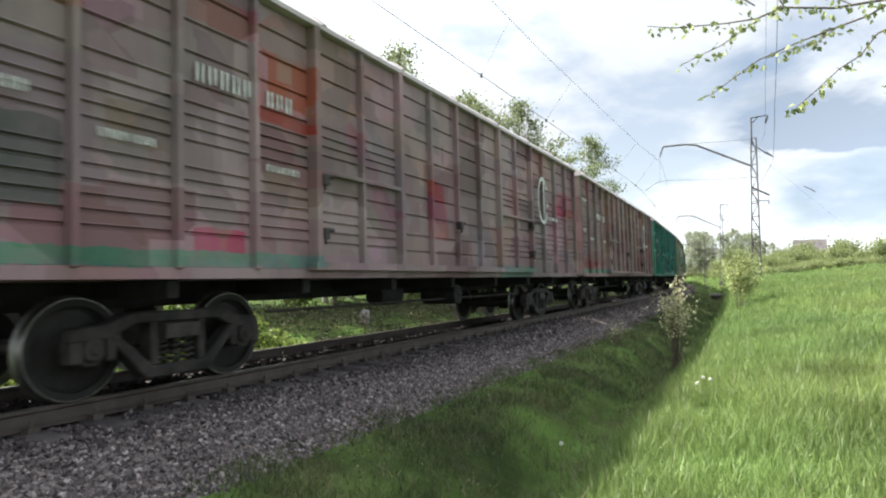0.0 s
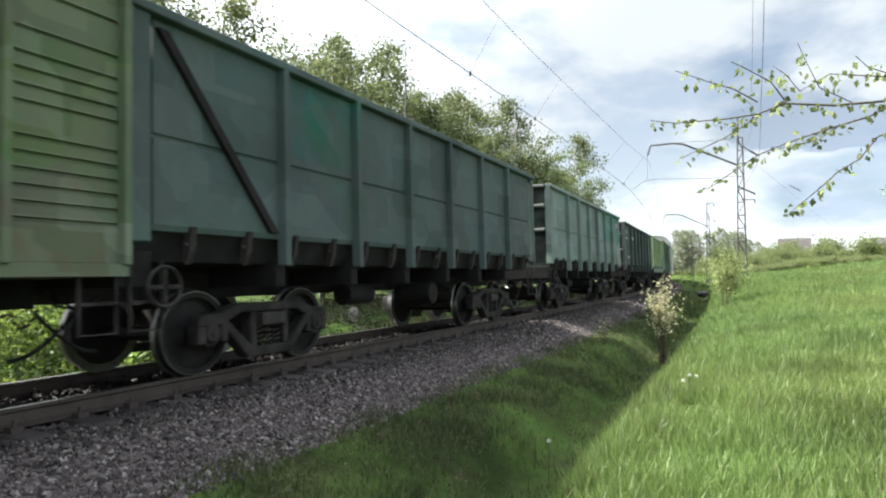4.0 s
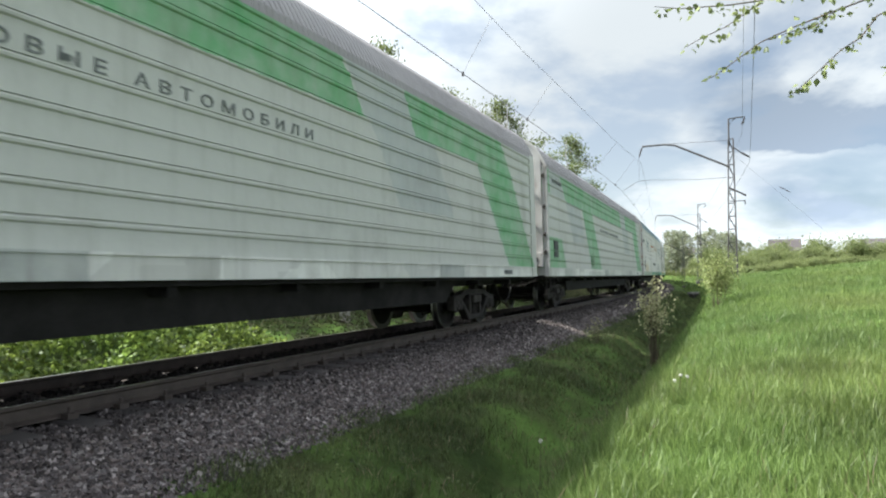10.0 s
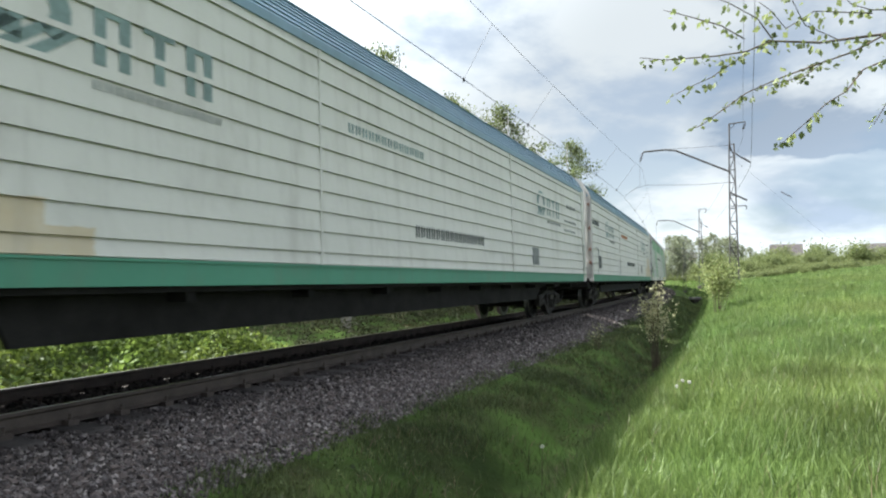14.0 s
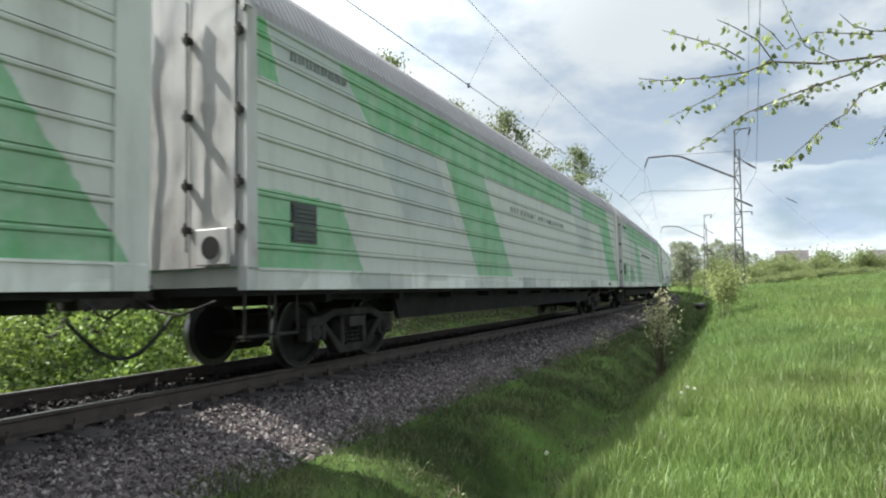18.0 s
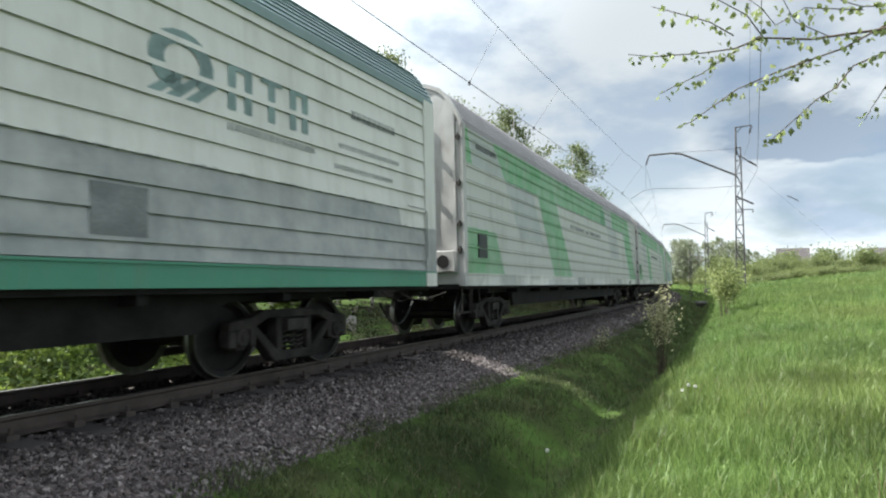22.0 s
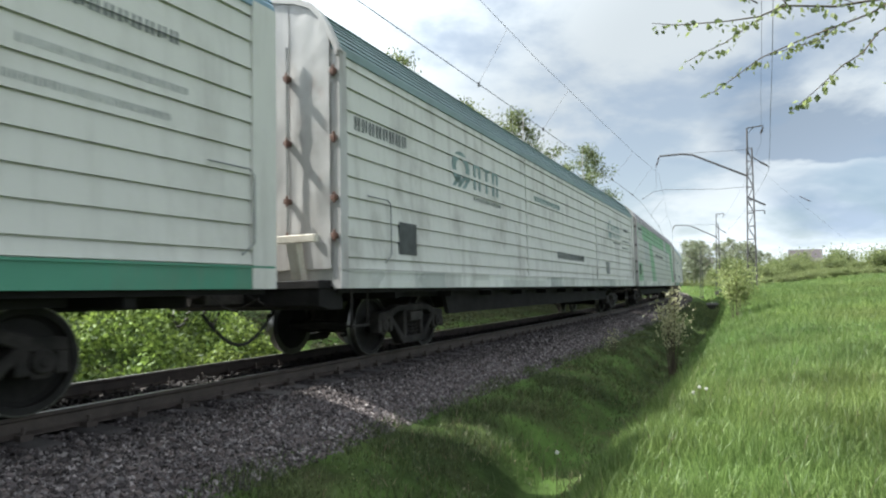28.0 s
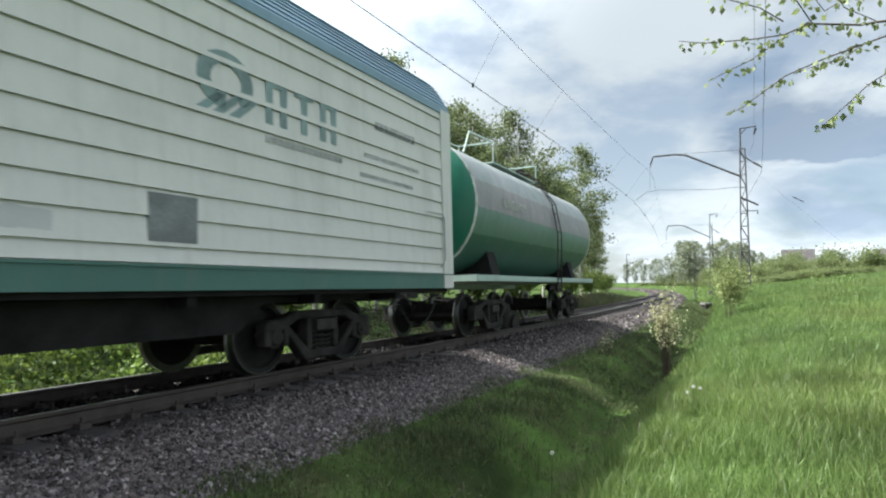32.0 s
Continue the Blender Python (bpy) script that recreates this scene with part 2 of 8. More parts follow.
def leaf_material(name, base, tip, spread=0.3, through_amount=0.45):
    """Thin green: light passes through it."""
    m = bpy.data.materials.new(name)
    m.use_nodes = True
    nt = m.node_tree
    nt.nodes.clear()
    out = nt.nodes.new("ShaderNodeOutputMaterial")
    geo = nt.nodes.new("ShaderNodeNewGeometry")
    ramp = nt.nodes.new("ShaderNodeValToRGB")
    ramp.color_ramp.elements[0].color = (*[c * (1 - spread) for c in base], 1)
    ramp.color_ramp.elements[1].color = (*tip, 1)
    nt.links.new(geo.outputs["Random Per Island"], ramp.inputs["Fac"])
    tc = nt.nodes.new("ShaderNodeTexCoord")
    big = nt.nodes.new("ShaderNodeTexNoise")
    big.inputs["Scale"].default_value, big.inputs["Detail"].default_value = 0.7, 4
    nt.links.new(tc.outputs["Object"], big.inputs["Vector"])
    mr = nt.nodes.new("ShaderNodeMapRange")
    mr.inputs["From Min"].default_value, mr.inputs["From Max"].default_value = 0.3, 0.7
    mr.inputs["To Min"].default_value, mr.inputs["To Max"].default_value = 0.68, 1.30
    nt.links.new(big.outputs["Fac"], mr.inputs["Value"])
    wide = nt.nodes.new("ShaderNodeTexNoise")
    wide.inputs["Scale"].default_value, wide.inputs["Detail"].default_value = 0.23, 5
    nt.links.new(tc.outputs["Object"], wide.inputs["Vector"])
    hue = nt.nodes.new("ShaderNodeMapRange")
    hue.inputs["From Min"].default_value, hue.inputs["From Max"].default_value = 0.3, 0.7
    hue.inputs["To Min"].default_value, hue.inputs["To Max"].default_value = 0.478, 0.515
    nt.links.new(wide.outputs["Fac"], hue.inputs["Value"])
    hs = nt.nodes.new("ShaderNodeHueSaturation")
    nt.links.new(hue.outputs[0], hs.inputs["Hue"])
    nt.links.new(mr.outputs[0], hs.inputs["Value"])
    nt.links.new(ramp.outputs[0], hs.inputs["Color"])
    d = nt.nodes.new("ShaderNodeBsdfDiffuse")
    tr = nt.nodes.new("ShaderNodeBsdfTranslucent")
    gl = nt.nodes.new("ShaderNodeBsdfGlossy")
    gl.inputs["Roughness"].default_value = 0.5
    gl.inputs["Color"].default_value = (0.8, 0.85, 0.8, 1)
    m1 = nt.nodes.new("ShaderNodeMixShader")
    m1.inputs[0].default_value = through_amount
    m2 = nt.nodes.new("ShaderNodeMixShader")
    m2.inputs[0].default_value = 0.025
    for n in (d, tr):
        nt.links.new(hs.outputs[0], n.inputs["Color"])
    nt.links.new(d.outputs[0], m1.inputs[1])
    nt.links.new(tr.outputs[0], m1.inputs[2])
    nt.links.new(m1.outputs[0], m2.inputs[1])
    nt.links.new(gl.outputs[0], m2.inputs[2])
    nt.links.new(m2.outputs[0], out.inputs[0])
    return m


def stone_material(name, tones):
    """Crushed stone: each piece takes one of several tones."""
    m = bpy.data.materials.new(name)
    m.use_nodes = True
    nt = m.node_tree
    bsdf = nt.nodes["Principled BSDF"]
    bsdf.inputs["Roughness"].default_value = 0.9
    bsdf.inputs["Specular IOR Level"].default_value = 0.15
    oi, geo, fr = nt.nodes.new("ShaderNodeObjectInfo"), nt.nodes.new("ShaderNodeNewGeometry"), nt.nodes.new("ShaderNodeMath")
    fr.operation = "ADD"
    nt.links.new(oi.outputs["Random"], fr.inputs[0])
    nt.links.new(geo.outputs["Random Per Island"], fr.inputs[1])
    fract = nt.nodes.new("ShaderNodeMath")
    fract.operation = "FRACT"
    nt.links.new(fr.outputs[0], fract.inputs[0])
    ramp = nt.nodes.new("ShaderNodeValToRGB")
    while len(ramp.color_ramp.elements) < len(tones):
        ramp.color_ramp.elements.new(0.5)
    for k, tone in enumerate(tones):
        ramp.color_ramp.elements[k].position = (0.0, 0.35, 0.62, 0.84, 1.0)[k]
        ramp.color_ramp.elements[k].color = (*tone, 1)
    nt.links.new(fract.outputs[0], ramp.inputs["Fac"])
    tc, n = nt.nodes.new("ShaderNodeTexCoord"), nt.nodes.new("ShaderNodeTexNoise")
    n.inputs["Scale"].default_value, n.inputs["Detail"].default_value = 45, 4
    nt.links.new(tc.outputs["Object"], n.inputs["Vector"])
    grain = nt.nodes.new("ShaderNodeMix")
    grain.data_type, grain.blend_type = "RGBA", "OVERLAY"
    grain.inputs[0].default_value = 0.4
    nt.links.new(ramp.outputs[0], grain.inputs[6])
    nt.links.new(n.outputs["Fac"], grain.inputs[7])
    nt.links.new(grain.outputs[2], bsdf.inputs["Base Color"])
    bp = nt.nodes.new("ShaderNodeBump")
    bp.inputs["Strength"].default_value, bp.inputs["Distance"].default_value = 0.4, 0.01
    nt.links.new(n.outputs["Fac"], bp.inputs["Height"])
    nt.links.new(bp.outputs[0], bsdf.inputs["Normal"])
    return m


M_SOIL = material("soil_and_turf", (0.035, 0.055, 0.018), 0.95, scale=0.8, fine=18, vary=0.5, tint=(0.05, 0.085, 0.02), bump=0.6, dirt=(0.05, 0.04, 0.025), dirt_amount=0.6, distance=0.03, spec=0.04)
M_BALLAST = material("ballast_bed", (0.060, 0.052, 0.050), 0.95, scale=6, fine=26, vary=0.45, bump=1.0, distance=0.03, spec=0.08)
M_STONE = stone_material("crushed_granite", ((0.040, 0.034, 0.034), (0.088, 0.076, 0.077), (0.120, 0.097, 0.091), (0.150, 0.135, 0.137), (0.27, 0.237, 0.228)))
M_SLEEPER = material("oil_stained_concrete_sleeper", (0.085, 0.076, 0.073), 0.92, scale=4, fine=50, spread=0.2, dirt=(0.03, 0.027, 0.026), dirt_amount=0.8, bump=0.3, spec=0.25)
M_CONCRETE = material("weathered_concrete", (0.17, 0.16, 0.155), 0.9, scale=4, fine=50, spread=0.15, dirt=(0.07, 0.06, 0.055), dirt_amount=0.7, bump=0.3)
M_RAIL = material("rusty_rail", (0.055, 0.042, 0.036), 0.75, scale=5, fine=60, vary=0.3, bump=0.2)
M_RAILTOP = material("polished_rail_head", (0.13, 0.12, 0.118), 0.42, metal=1.0, scale=8, fine=60, vary=0.15, bump=0.05)
M_IRON = material("dark_greasy_iron", (0.028, 0.026, 0.025), 0.75, scale=5, fine=40, vary=0.35, tint=(0.045, 0.04, 0.037), bump=0.3, spec=0.2)
M_WHEEL = material("rolled_steel_wheel", (0.019, 0.0175, 0.017), 0.7, scale=6, fine=40, vary=0.3, bump=0.15, spec=0.2)
M_TREAD = material("bright_wheel_rim", (0.16, 0.155, 0.15), 0.4, metal=1.0, scale=10, fine=60, vary=0.2, bump=0.05)
M_CAST = material("dusty_cast_steel", (0.021, 0.0195, 0.0185), 0.8, scale=4, fine=40, vary=0.4, tint=(0.034, 0.030, 0.028), bump=0.3, spec=0.2)
M_RUBBER = material("black_rubber", (0.018, 0.018, 0.018), 0.7, scale=5, fine=40, vary=0.3, bump=0.1, spec=0.2)


# ---- building helpers ----
class Shape:
    """Collects boxes, tubes and sheets into one mesh."""

    def __init__(self):
        self.v, self.f = [], []

    def add(self, verts, faces):
        n = len(self.v)
        self.v += [tuple(p) for p in verts]
        self.f += [tuple(i + n for i in f) for f in faces]
        return self

    def box(self, x0, x1, y0, y1, z0, z1, m=None):
        p = [(x, y, z) for x in (x0, x1) for y in (y0, y1) for z in (z0, z1)]
        if m is not None:
            p = [m @ Vector(q) for q in p]
        return self.add(p, [(0, 1, 3, 2), (4, 6, 7, 5), (0, 4, 5, 1), (2, 3, 7, 6), (0, 2, 6, 4), (1, 5, 7, 3)])

    def prism(self, outline, axis, a, b):
        """An outline in the two other axes, pushed along the axis from a to b."""
        n = len(outline)

        def at(p, d):
            return {"x": (d, p[0], p[1]), "y": (p[0], d, p[1]), "z": (p[0], p[1], d)}[axis]
        p = [at(q, a) for q in outline] + [at(q, b) for q in outline]
        faces = [(i, (i + 1) % n, (i + 1) % n + n, i + n) for i in range(n)]
        return self.add(p, faces + [tuple(range(n))[::-1], tuple(range(n, 2 * n))])

    def tube(self, a, b, r, n=10, r2=None):
        a, b = Vector(a), Vector(b)
        r2 = r if r2 is None else r2
        d = (b - a).normalized()
        e = d.orthogonal().normalized()
        g = d.cross(e)
        ring = [(math.cos(2 * math.pi * i / n), math.sin(2 * math.pi * i / n)) for i in range(n)]
        p = [a + r * (e * c + g * s) for c, s in ring] + [b + r2 * (e * c + g * s) for c, s in ring]
        faces = [(i, (i + 1) % n, (i + 1) % n + n, i + n) for i in range(n)]
        return self.add(p, faces + [tuple(range(n))[::-1], tuple(range(n, 2 * n))])

    def path(self, points, r, n=6, r2=None):
        """One bent tube through the points."""
        points = [Vector(p) for p in points]
        k, verts = len(points), []
        e = None
        for i, p in enumerate(points):
            d = (points[min(i + 1, k - 1)] - points[max(i - 1, 0)]).normalized()
            e = d.orthogonal() if e is None else e - d * e.dot(d)
            e.normalize()
            g = d.cross(e)
            rr = r if r2 is None else r + (r2 - r) * i / (k - 1)
            verts += [p + rr * (e * math.cos(2 * math.pi * j / n) + g * math.sin(2 * math.pi * j / n)) for j in range(n)]
        faces = [(i * n + j, i * n + (j + 1) % n, (i + 1) * n + (j + 1) % n, (i + 1) * n + j) for i in range(k - 1) for j in range(n)]
        return self.add(verts, faces + [tuple(range(n))[::-1], tuple(range((k - 1) * n, k * n))])

    def lathe(self, outline, axis_point, n=28):
        """An outline of (x, radius) turned about the x axis through a point."""
        c = Vector(axis_point)
        p, k = [], len(outline)
        for i in range(n):
            a = 2 * math.pi * i / n
            p += [(c.x + x, c.y + r * math.cos(a), c.z + r * math.sin(a)) for x, r in outline]
        f = [(i * k + j, i * k + j + 1, ((i + 1) % n) * k + j + 1, ((i + 1) % n) * k + j) for i in range(n) for j in range(k - 1)]
        return self.add(p, f)

    def mesh(self, name, mat, bevel=0.0, smooth=False):
        me = bpy.data.meshes.new(name)
        me.from_pydata(self.v, [], self.f)
        bm = bmesh.new()
        bm.from_mesh(me)
        if bevel:
            bmesh.ops.bevel(bm, geom=[e for e in bm.edges if len(e.link_faces) == 2 and e.calc_face_angle(0) > 0.5], offset=bevel, segments=1, affect="EDGES", clamp_overlap=True)
        bmesh.ops.recalc_face_normals(bm, faces=bm.faces)
        bm.to_mesh(me)
        bm.free()
        me.materials.append(mat)
        if smooth:
            for p in me.polygons:
                p.use_smooth = True
            me.set_sharp_from_angle(angle=radians(40))
        return me


def part(name, shape, mat, parent, label="", bevel=0.0, smooth=False):
    me = shape if isinstance(shape, bpy.types.Mesh) else shape.mesh(name, mat, bevel, smooth)
    ob = new(name, me)
    ob.parent = parent
    if label:
        tagged(ob, label)
    return ob


def thing(name, label, category, group="", m=None):
    ob = new(name)
    ob.empty_display_size = 0.2
    if m is not None:
        ob.matrix_world = m
    return tagged(ob, label, category, group)


def sheet_mesh(name, v, f, mat, smooth=False):
    me = bpy.data.meshes.new(name)
    me.from_pydata(v, [], f)
    me.materials.append(mat)
    if smooth:
        for p in me.polygons:
            p.use_smooth = True
    return me


# ---- ground: one sheet to the horizon ----
def spaced(stops):
    """Stops of (value, step): values from the first to the last with the step changing on the way."""
    out = [stops[0][0]]
    for (a, step), (b, _) in zip(stops, stops[1:]):
        n = max(1, round((b - a) / step))
        out += [a + (b - a) * (i + 1) / n for i in range(n)]
    return out


def build_ground():
    ss = spaced([(-R_TRACK * 2.6, 130), (-130, 20), (-20, 0.8), (-4, 0.33), (26, 0.8), (80, 3), (200, 12), (500, 60), (R_TRACK * 2.6, 1)])
    us = spaced([(-700, 90), (-120, 12), (-24, 1.6), (-8, 0.5), (-3, 0.2), (-1.4, 0.7), (1.4, 0.2), (3, 0.1), (5.6, 0.2), (9, 0.5), (20, 2.5), (60, 10), (200, 60), (600, 400), (3400, 1)])
    v, f, soil = [], [], []
    for s in ss:
        for u in us:
            v.append(on_track(s, u, ground_z(s, u)))
    n = len(us)
    for i in range(len(ss) - 1):
        for j in range(n - 1):
            f.append((i * n + j, i * n + j + 1, (i + 1) * n + j + 1, (i + 1) * n + j))
            soil.append(0 if -2.6 < (us[j] + us[j + 1]) / 2 < 2.5 else 1)
    c = len(v)
    v.append((CENTRE.x, CENTRE.y, 1.2))
    for i in range(len(ss) - 1):
        f.append((c, i * n, (i + 1) * n))
        soil.append(1)
    me = sheet_mesh("ground", v, f, M_BALLAST, True)
    me.materials.append(M_SOIL)
    for p, k in zip(me.polygons, soil):
        p.material_index = k
    return tagged(new("ground", me), "ground with a stone ballast bed, a grassy ditch and a rising meadow", "ground", kind="structure")


build_ground()


# ---- track ----
RAIL_OUTLINE = [(-0.036, 0.0), (-0.036, -0.03), (-0.009, -0.05), (-0.009, -0.14), (-0.066, -0.165), (-0.066, -0.175), (0.066, -0.175), (0.066, -0.165), (0.009, -0.14), (0.009, -0.05), (0.036, -0.03), (0.036, 0.0)]


def build_rail(u0):
    stations = spaced([(-40, 2.0), (120, 8), (640, 1)])
    v, f, top = [], [], []
    k = len(RAIL_OUTLINE)
    for s in stations:
        v += [on_bed(s, u0 + a, b) for a, b in RAIL_OUTLINE]
    for i in range(len(stations) - 1):
        for j in range(k):
            f.append((i * k + j, i * k + (j + 1) % k, (i + 1) * k + (j + 1) % k, (i + 1) * k + j))
            top.append(1 if j == k - 1 else 0)
    me = sheet_mesh("rail", v, f, M_RAIL)
    me.materials.append(M_RAILTOP)
    for p, t in zip(me.polygons, top):
        p.material_index = t
    return tagged(new("rail", me), "rusty steel rail with a polished running surface on concrete sleepers", "rail", "rails of the track", "structure")


for u0 in (-0.796, 0.796):
    build_rail(u0)

track_bed = tagged(new("track_bed"), "row of weathered concrete sleepers half sunk in ballast", "sleepers", kind="structure")
sleeper = Shape()
sleeper.prism([(-1.35, -0.33), (-1.35, -0.215), (-1.28, -0.20), (-0.55, -0.185), (-0.3, -0.215), (0.3, -0.215), (0.55, -0.185), (1.28, -0.20), (1.35, -0.215), (1.35, -0.33)], "y", -0.14, 0.14)
sleeper_mesh = sleeper.mesh("sleeper", M_SLEEPER, 0.02)
clip = Shape()
for side in (-1, 1):
    for d in (-0.11, 0.11):
        clip.box(side * 0.796 + d - 0.05, side * 0.796 + d + 0.05, -0.05, 0.05, -0.20, -0.145)
        clip.tube((side * 0.796 + d, 0, -0.17), (side * 0.796 + d, 0, -0.09), 0.017, 6)
clip_mesh = clip.mesh("rail_clip", M_RAIL)
for i in range(190):
    s = -8 + i * 0.546
    ob = part("sleeper", sleeper_mesh, None, track_bed)
    ob.matrix_world = bed_pose(s + random.uniform(-0.02, 0.02), random.uniform(-0.03, 0.03), random.uniform(-0.015, 0.01)) @ Matrix.Rotation(random.uniform(-0.02, 0.02), 4, "Z")
    if i < 60:
        part("rail_clip", clip_mesh, None, ob)
rest = Shape()
for i in range(190, 700):
    s = -8 + i * 0.546
    rest.box(-1.35, 1.35, -0.13, 0.13, -0.33, -0.2, bed_pose(s))
tagged(part("far_sleepers", rest, M_SLEEPER, track_bed), kind="stuff")


# ---- the train: running gear ----
WHEEL_R = 0.475


def wheelset_mesh():
    steel, bright = Shape(), Shape()
    for side in (-1, 1):
        out = [(0.0, 0.07), (0.02, 0.13), (0.0, 0.15), (-0.03, 0.20), (-0.035, 0.36), (0.0, 0.395), (0.055, 0.40), (0.062, 0.462)]
        steel.lathe([(side * x, r) for x, r in out], (side * 0.80, 0, 0), 36)
        bright.lathe([(side * x, r) for x, r in [(0.062, 0.462), (0.062, 0.470), (0.055, WHEEL_R), (-0.035, WHEEL_R + 0.004), (-0.05, WHEEL_R + 0.026), (-0.07, WHEEL_R + 0.026), (-0.07, 0.40)]], (side * 0.80, 0, 0), 44)
        steel.lathe([(side * x, r) for x, r in [(-0.07, 0.40), (-0.055, 0.2), (-0.06, 0.08)]], (side * 0.80, 0, 0), 36)
    steel.tube((-1.06, 0, 0), (1.06, 0, 0), 0.075, 12)
    cut = len(steel.f)
    steel.add(bright.v, bright.f)
    me = sheet_mesh("wheelset", steel.v, steel.f, M_WHEEL)
    me.materials.append(M_TREAD)
    for k, p in enumerate(me.polygons):
        p.material_index = 1 if k >= cut else 0
        p.use_smooth = True
    bm = bmesh.new()
    bm.from_mesh(me)
    bmesh.ops.recalc_face_normals(bm, faces=bm.faces)
    bm.to_mesh(me)
    bm.free()
    me.set_sharp_from_angle(angle=radians(35))
    return me


WHEELSET_MESH = wheelset_mesh()


def side_frame_shape(side):
    x0, x1 = sorted((side * 0.96, side * 1.14))
    sh = Shape()
    # cast frame: top member, slanted arms, lower basin, pedestal jaws
    sh.prism([(a, b) for a, b in [(-1.14, 0.55), (-1.12, 0.67), (-0.80, 0.70), (-0.52, 0.79), (0.52, 0.79), (0.80, 0.70), (1.12, 0.67), (1.14, 0.55), (0.78, 0.56), (0.50, 0.68), (-0.50, 0.68), (-0.78, 0.56)]], "x", x0, x1)
    sh.prism([(-0.80, 0.58), (-0.72, 0.62), (-0.30, 0.26), (0.30, 0.26), (0.72, 0.62), (0.80, 0.58), (0.38, 0.14), (-0.38, 0.14)], "x", x0, x1)
    for d in (-1, 1):
        a, b = sorted((d * 0.24, d * 0.34))
        sh.box(x0, x1, a, b, 0.26, 0.69)
        c, e = sorted((d * 1.02, d * 1.14))
        sh.box(x0, x1, c, e, 0.36, 0.56)
        c, e = sorted((d * 0.70, d * 0.80))
        sh.box(x0, x1, c, e, 0.36, 0.58)
    return sh


def axle_box_shape(side, d):
    sh = Shape()
    a, b = sorted((side * 0.93, side * 1.10))
    sh.prism([(d + 0.16 * math.cos(i * math.pi / 4 + 0.39), 0.475 + 0.16 * math.sin(i * math.pi / 4 + 0.39)) for i in range(8)], "x", a, b)
    sh.tube((side * 1.09, d, 0.475), (side * 1.15, d, 0.475), 0.12, 14, 0.10)
    sh.tube((side * 1.15, d, 0.475), (side * 1.17, d, 0.475), 0.05, 8)
    return sh


def spring_shape(side, d):
    sh = Shape()
    turn = [(side * 1.05 + 0.06 * math.cos(k * 0.9), d + 0.06 * math.sin(k * 0.9), 0.26 + 0.0085 * k) for k in range(34)]
    return sh.path(turn, 0.016, 5)


def bolster_shape():
    sh = Shape()
    sh.prism([(-1.2, 0.52), (-1.2, 0.66), (-0.7, 0.72), (0.7, 0.72), (1.2, 0.66), (1.2, 0.52), (0.7, 0.44), (-0.7, 0.44)], "y", -0.21, 0.21)
    sh.tube((0, 0, 0.7), (0, 0, 0.84), 0.16, 14)
    for d in (-0.55, 0.55):            # brake beams and rods
        sh.tube((-0.85, d, 0.36), (0.85, d, 0.36), 0.035, 8)
    sh.tube((0.25, -0.9, 0.30), (0.25, 0.9, 0.30), 0.025, 8)
    return sh


BOGIE_MESHES = {"bolster": bolster_shape().mesh("bolster", M_IRON)}
for k in (-1, 1):
    BOGIE_MESHES["side_frame", k] = side_frame_shape(k).mesh("side_frame", M_CAST, 0.015)
    for d in (-0.925, 0.925):
        BOGIE_MESHES["axle_box", k, d] = axle_box_shape(k, d).mesh("axle_box", M_CAST, 0.01)
    for d in (-0.15, 0.0, 0.15):
        BOGIE_MESHES["spring", k, d] = spring_shape(k, d).mesh("spring", M_IRON)


def add_bogie(wagon, y):
    bogie = part("bogie", BOGIE_MESHES["bolster"], None, wagon, "dark iron two-axle bogie")
    bogie.location = (0, y, 0)
    for key, me in BOGIE_MESHES.items():
        if key != "bolster":
            part(key[0], me, None, bogie)
    for d in (-0.925, 0.925):
        w = part("wheelset", WHEELSET_MESH, None, bogie, "steel wheelset with bright treads")
        w.location = (0, d, WHEEL_R)
    return bogie


def add_couplers(wagon, half):
    for d in (-1, 1):
        sh = Shape()
        a, b = sorted((d * (half - 1.0), d * (half - 0.03)))
        sh.box(-0.09, 0.09, a, b, 0.97, 1.15)
        a, b = sorted((d * (half - 0.32), d * (half + 0.10)))
        sh.prism([(-0.20, a), (0.17, a), (0.20, b), (0.02, b), (0.0, (a + b) / 2), (-0.16, b)] if d > 0 else [(0.20, b), (-0.17, b), (-0.20, a), (-0.02, a), (0.0, (a + b) / 2), (0.16, a)], "z", 0.88, 1.22)
        part("coupler", sh, M_IRON, wagon, "", 0.01)
        hose = Shape()
        pts = [(0.45, d * (half - 0.62 + 0.62 * k / 8), 0.78 - 0.42 * math.sin(math.pi * min(k / 8, 1) * 0.5)) for k in range(9)]
        hose.path(pts, 0.022, 6)
        part("brake_hose", hose, M_RUBBER, wagon, "black rubber brake hose")
        lever = Shape().path([(1.25, d * (half - 0.50), 0.95), (0.8, d * (half - 0.42), 0.80), (0.55, d * (half - 0.36), 0.84), (0.25, d * (half - 0.30), 1.0)], 0.014, 5)
        part("uncoupling_lever", lever, M_CAST, wagon)
        chain = Shape()
        for k in range(9):
            y, z = d * (half - 0.45 + 0.04 * k), 0.86 - 0.26 * math.sin(math.pi * k / 8)
            chain.tube((-0.35, y, z), (-0.35, y + d * 0.05, z + (0.03 if k > 3 else -0.03)), 0.016, 5)
        tagged(part("chain", chain, M_IRON, wagon), kind="stuff")


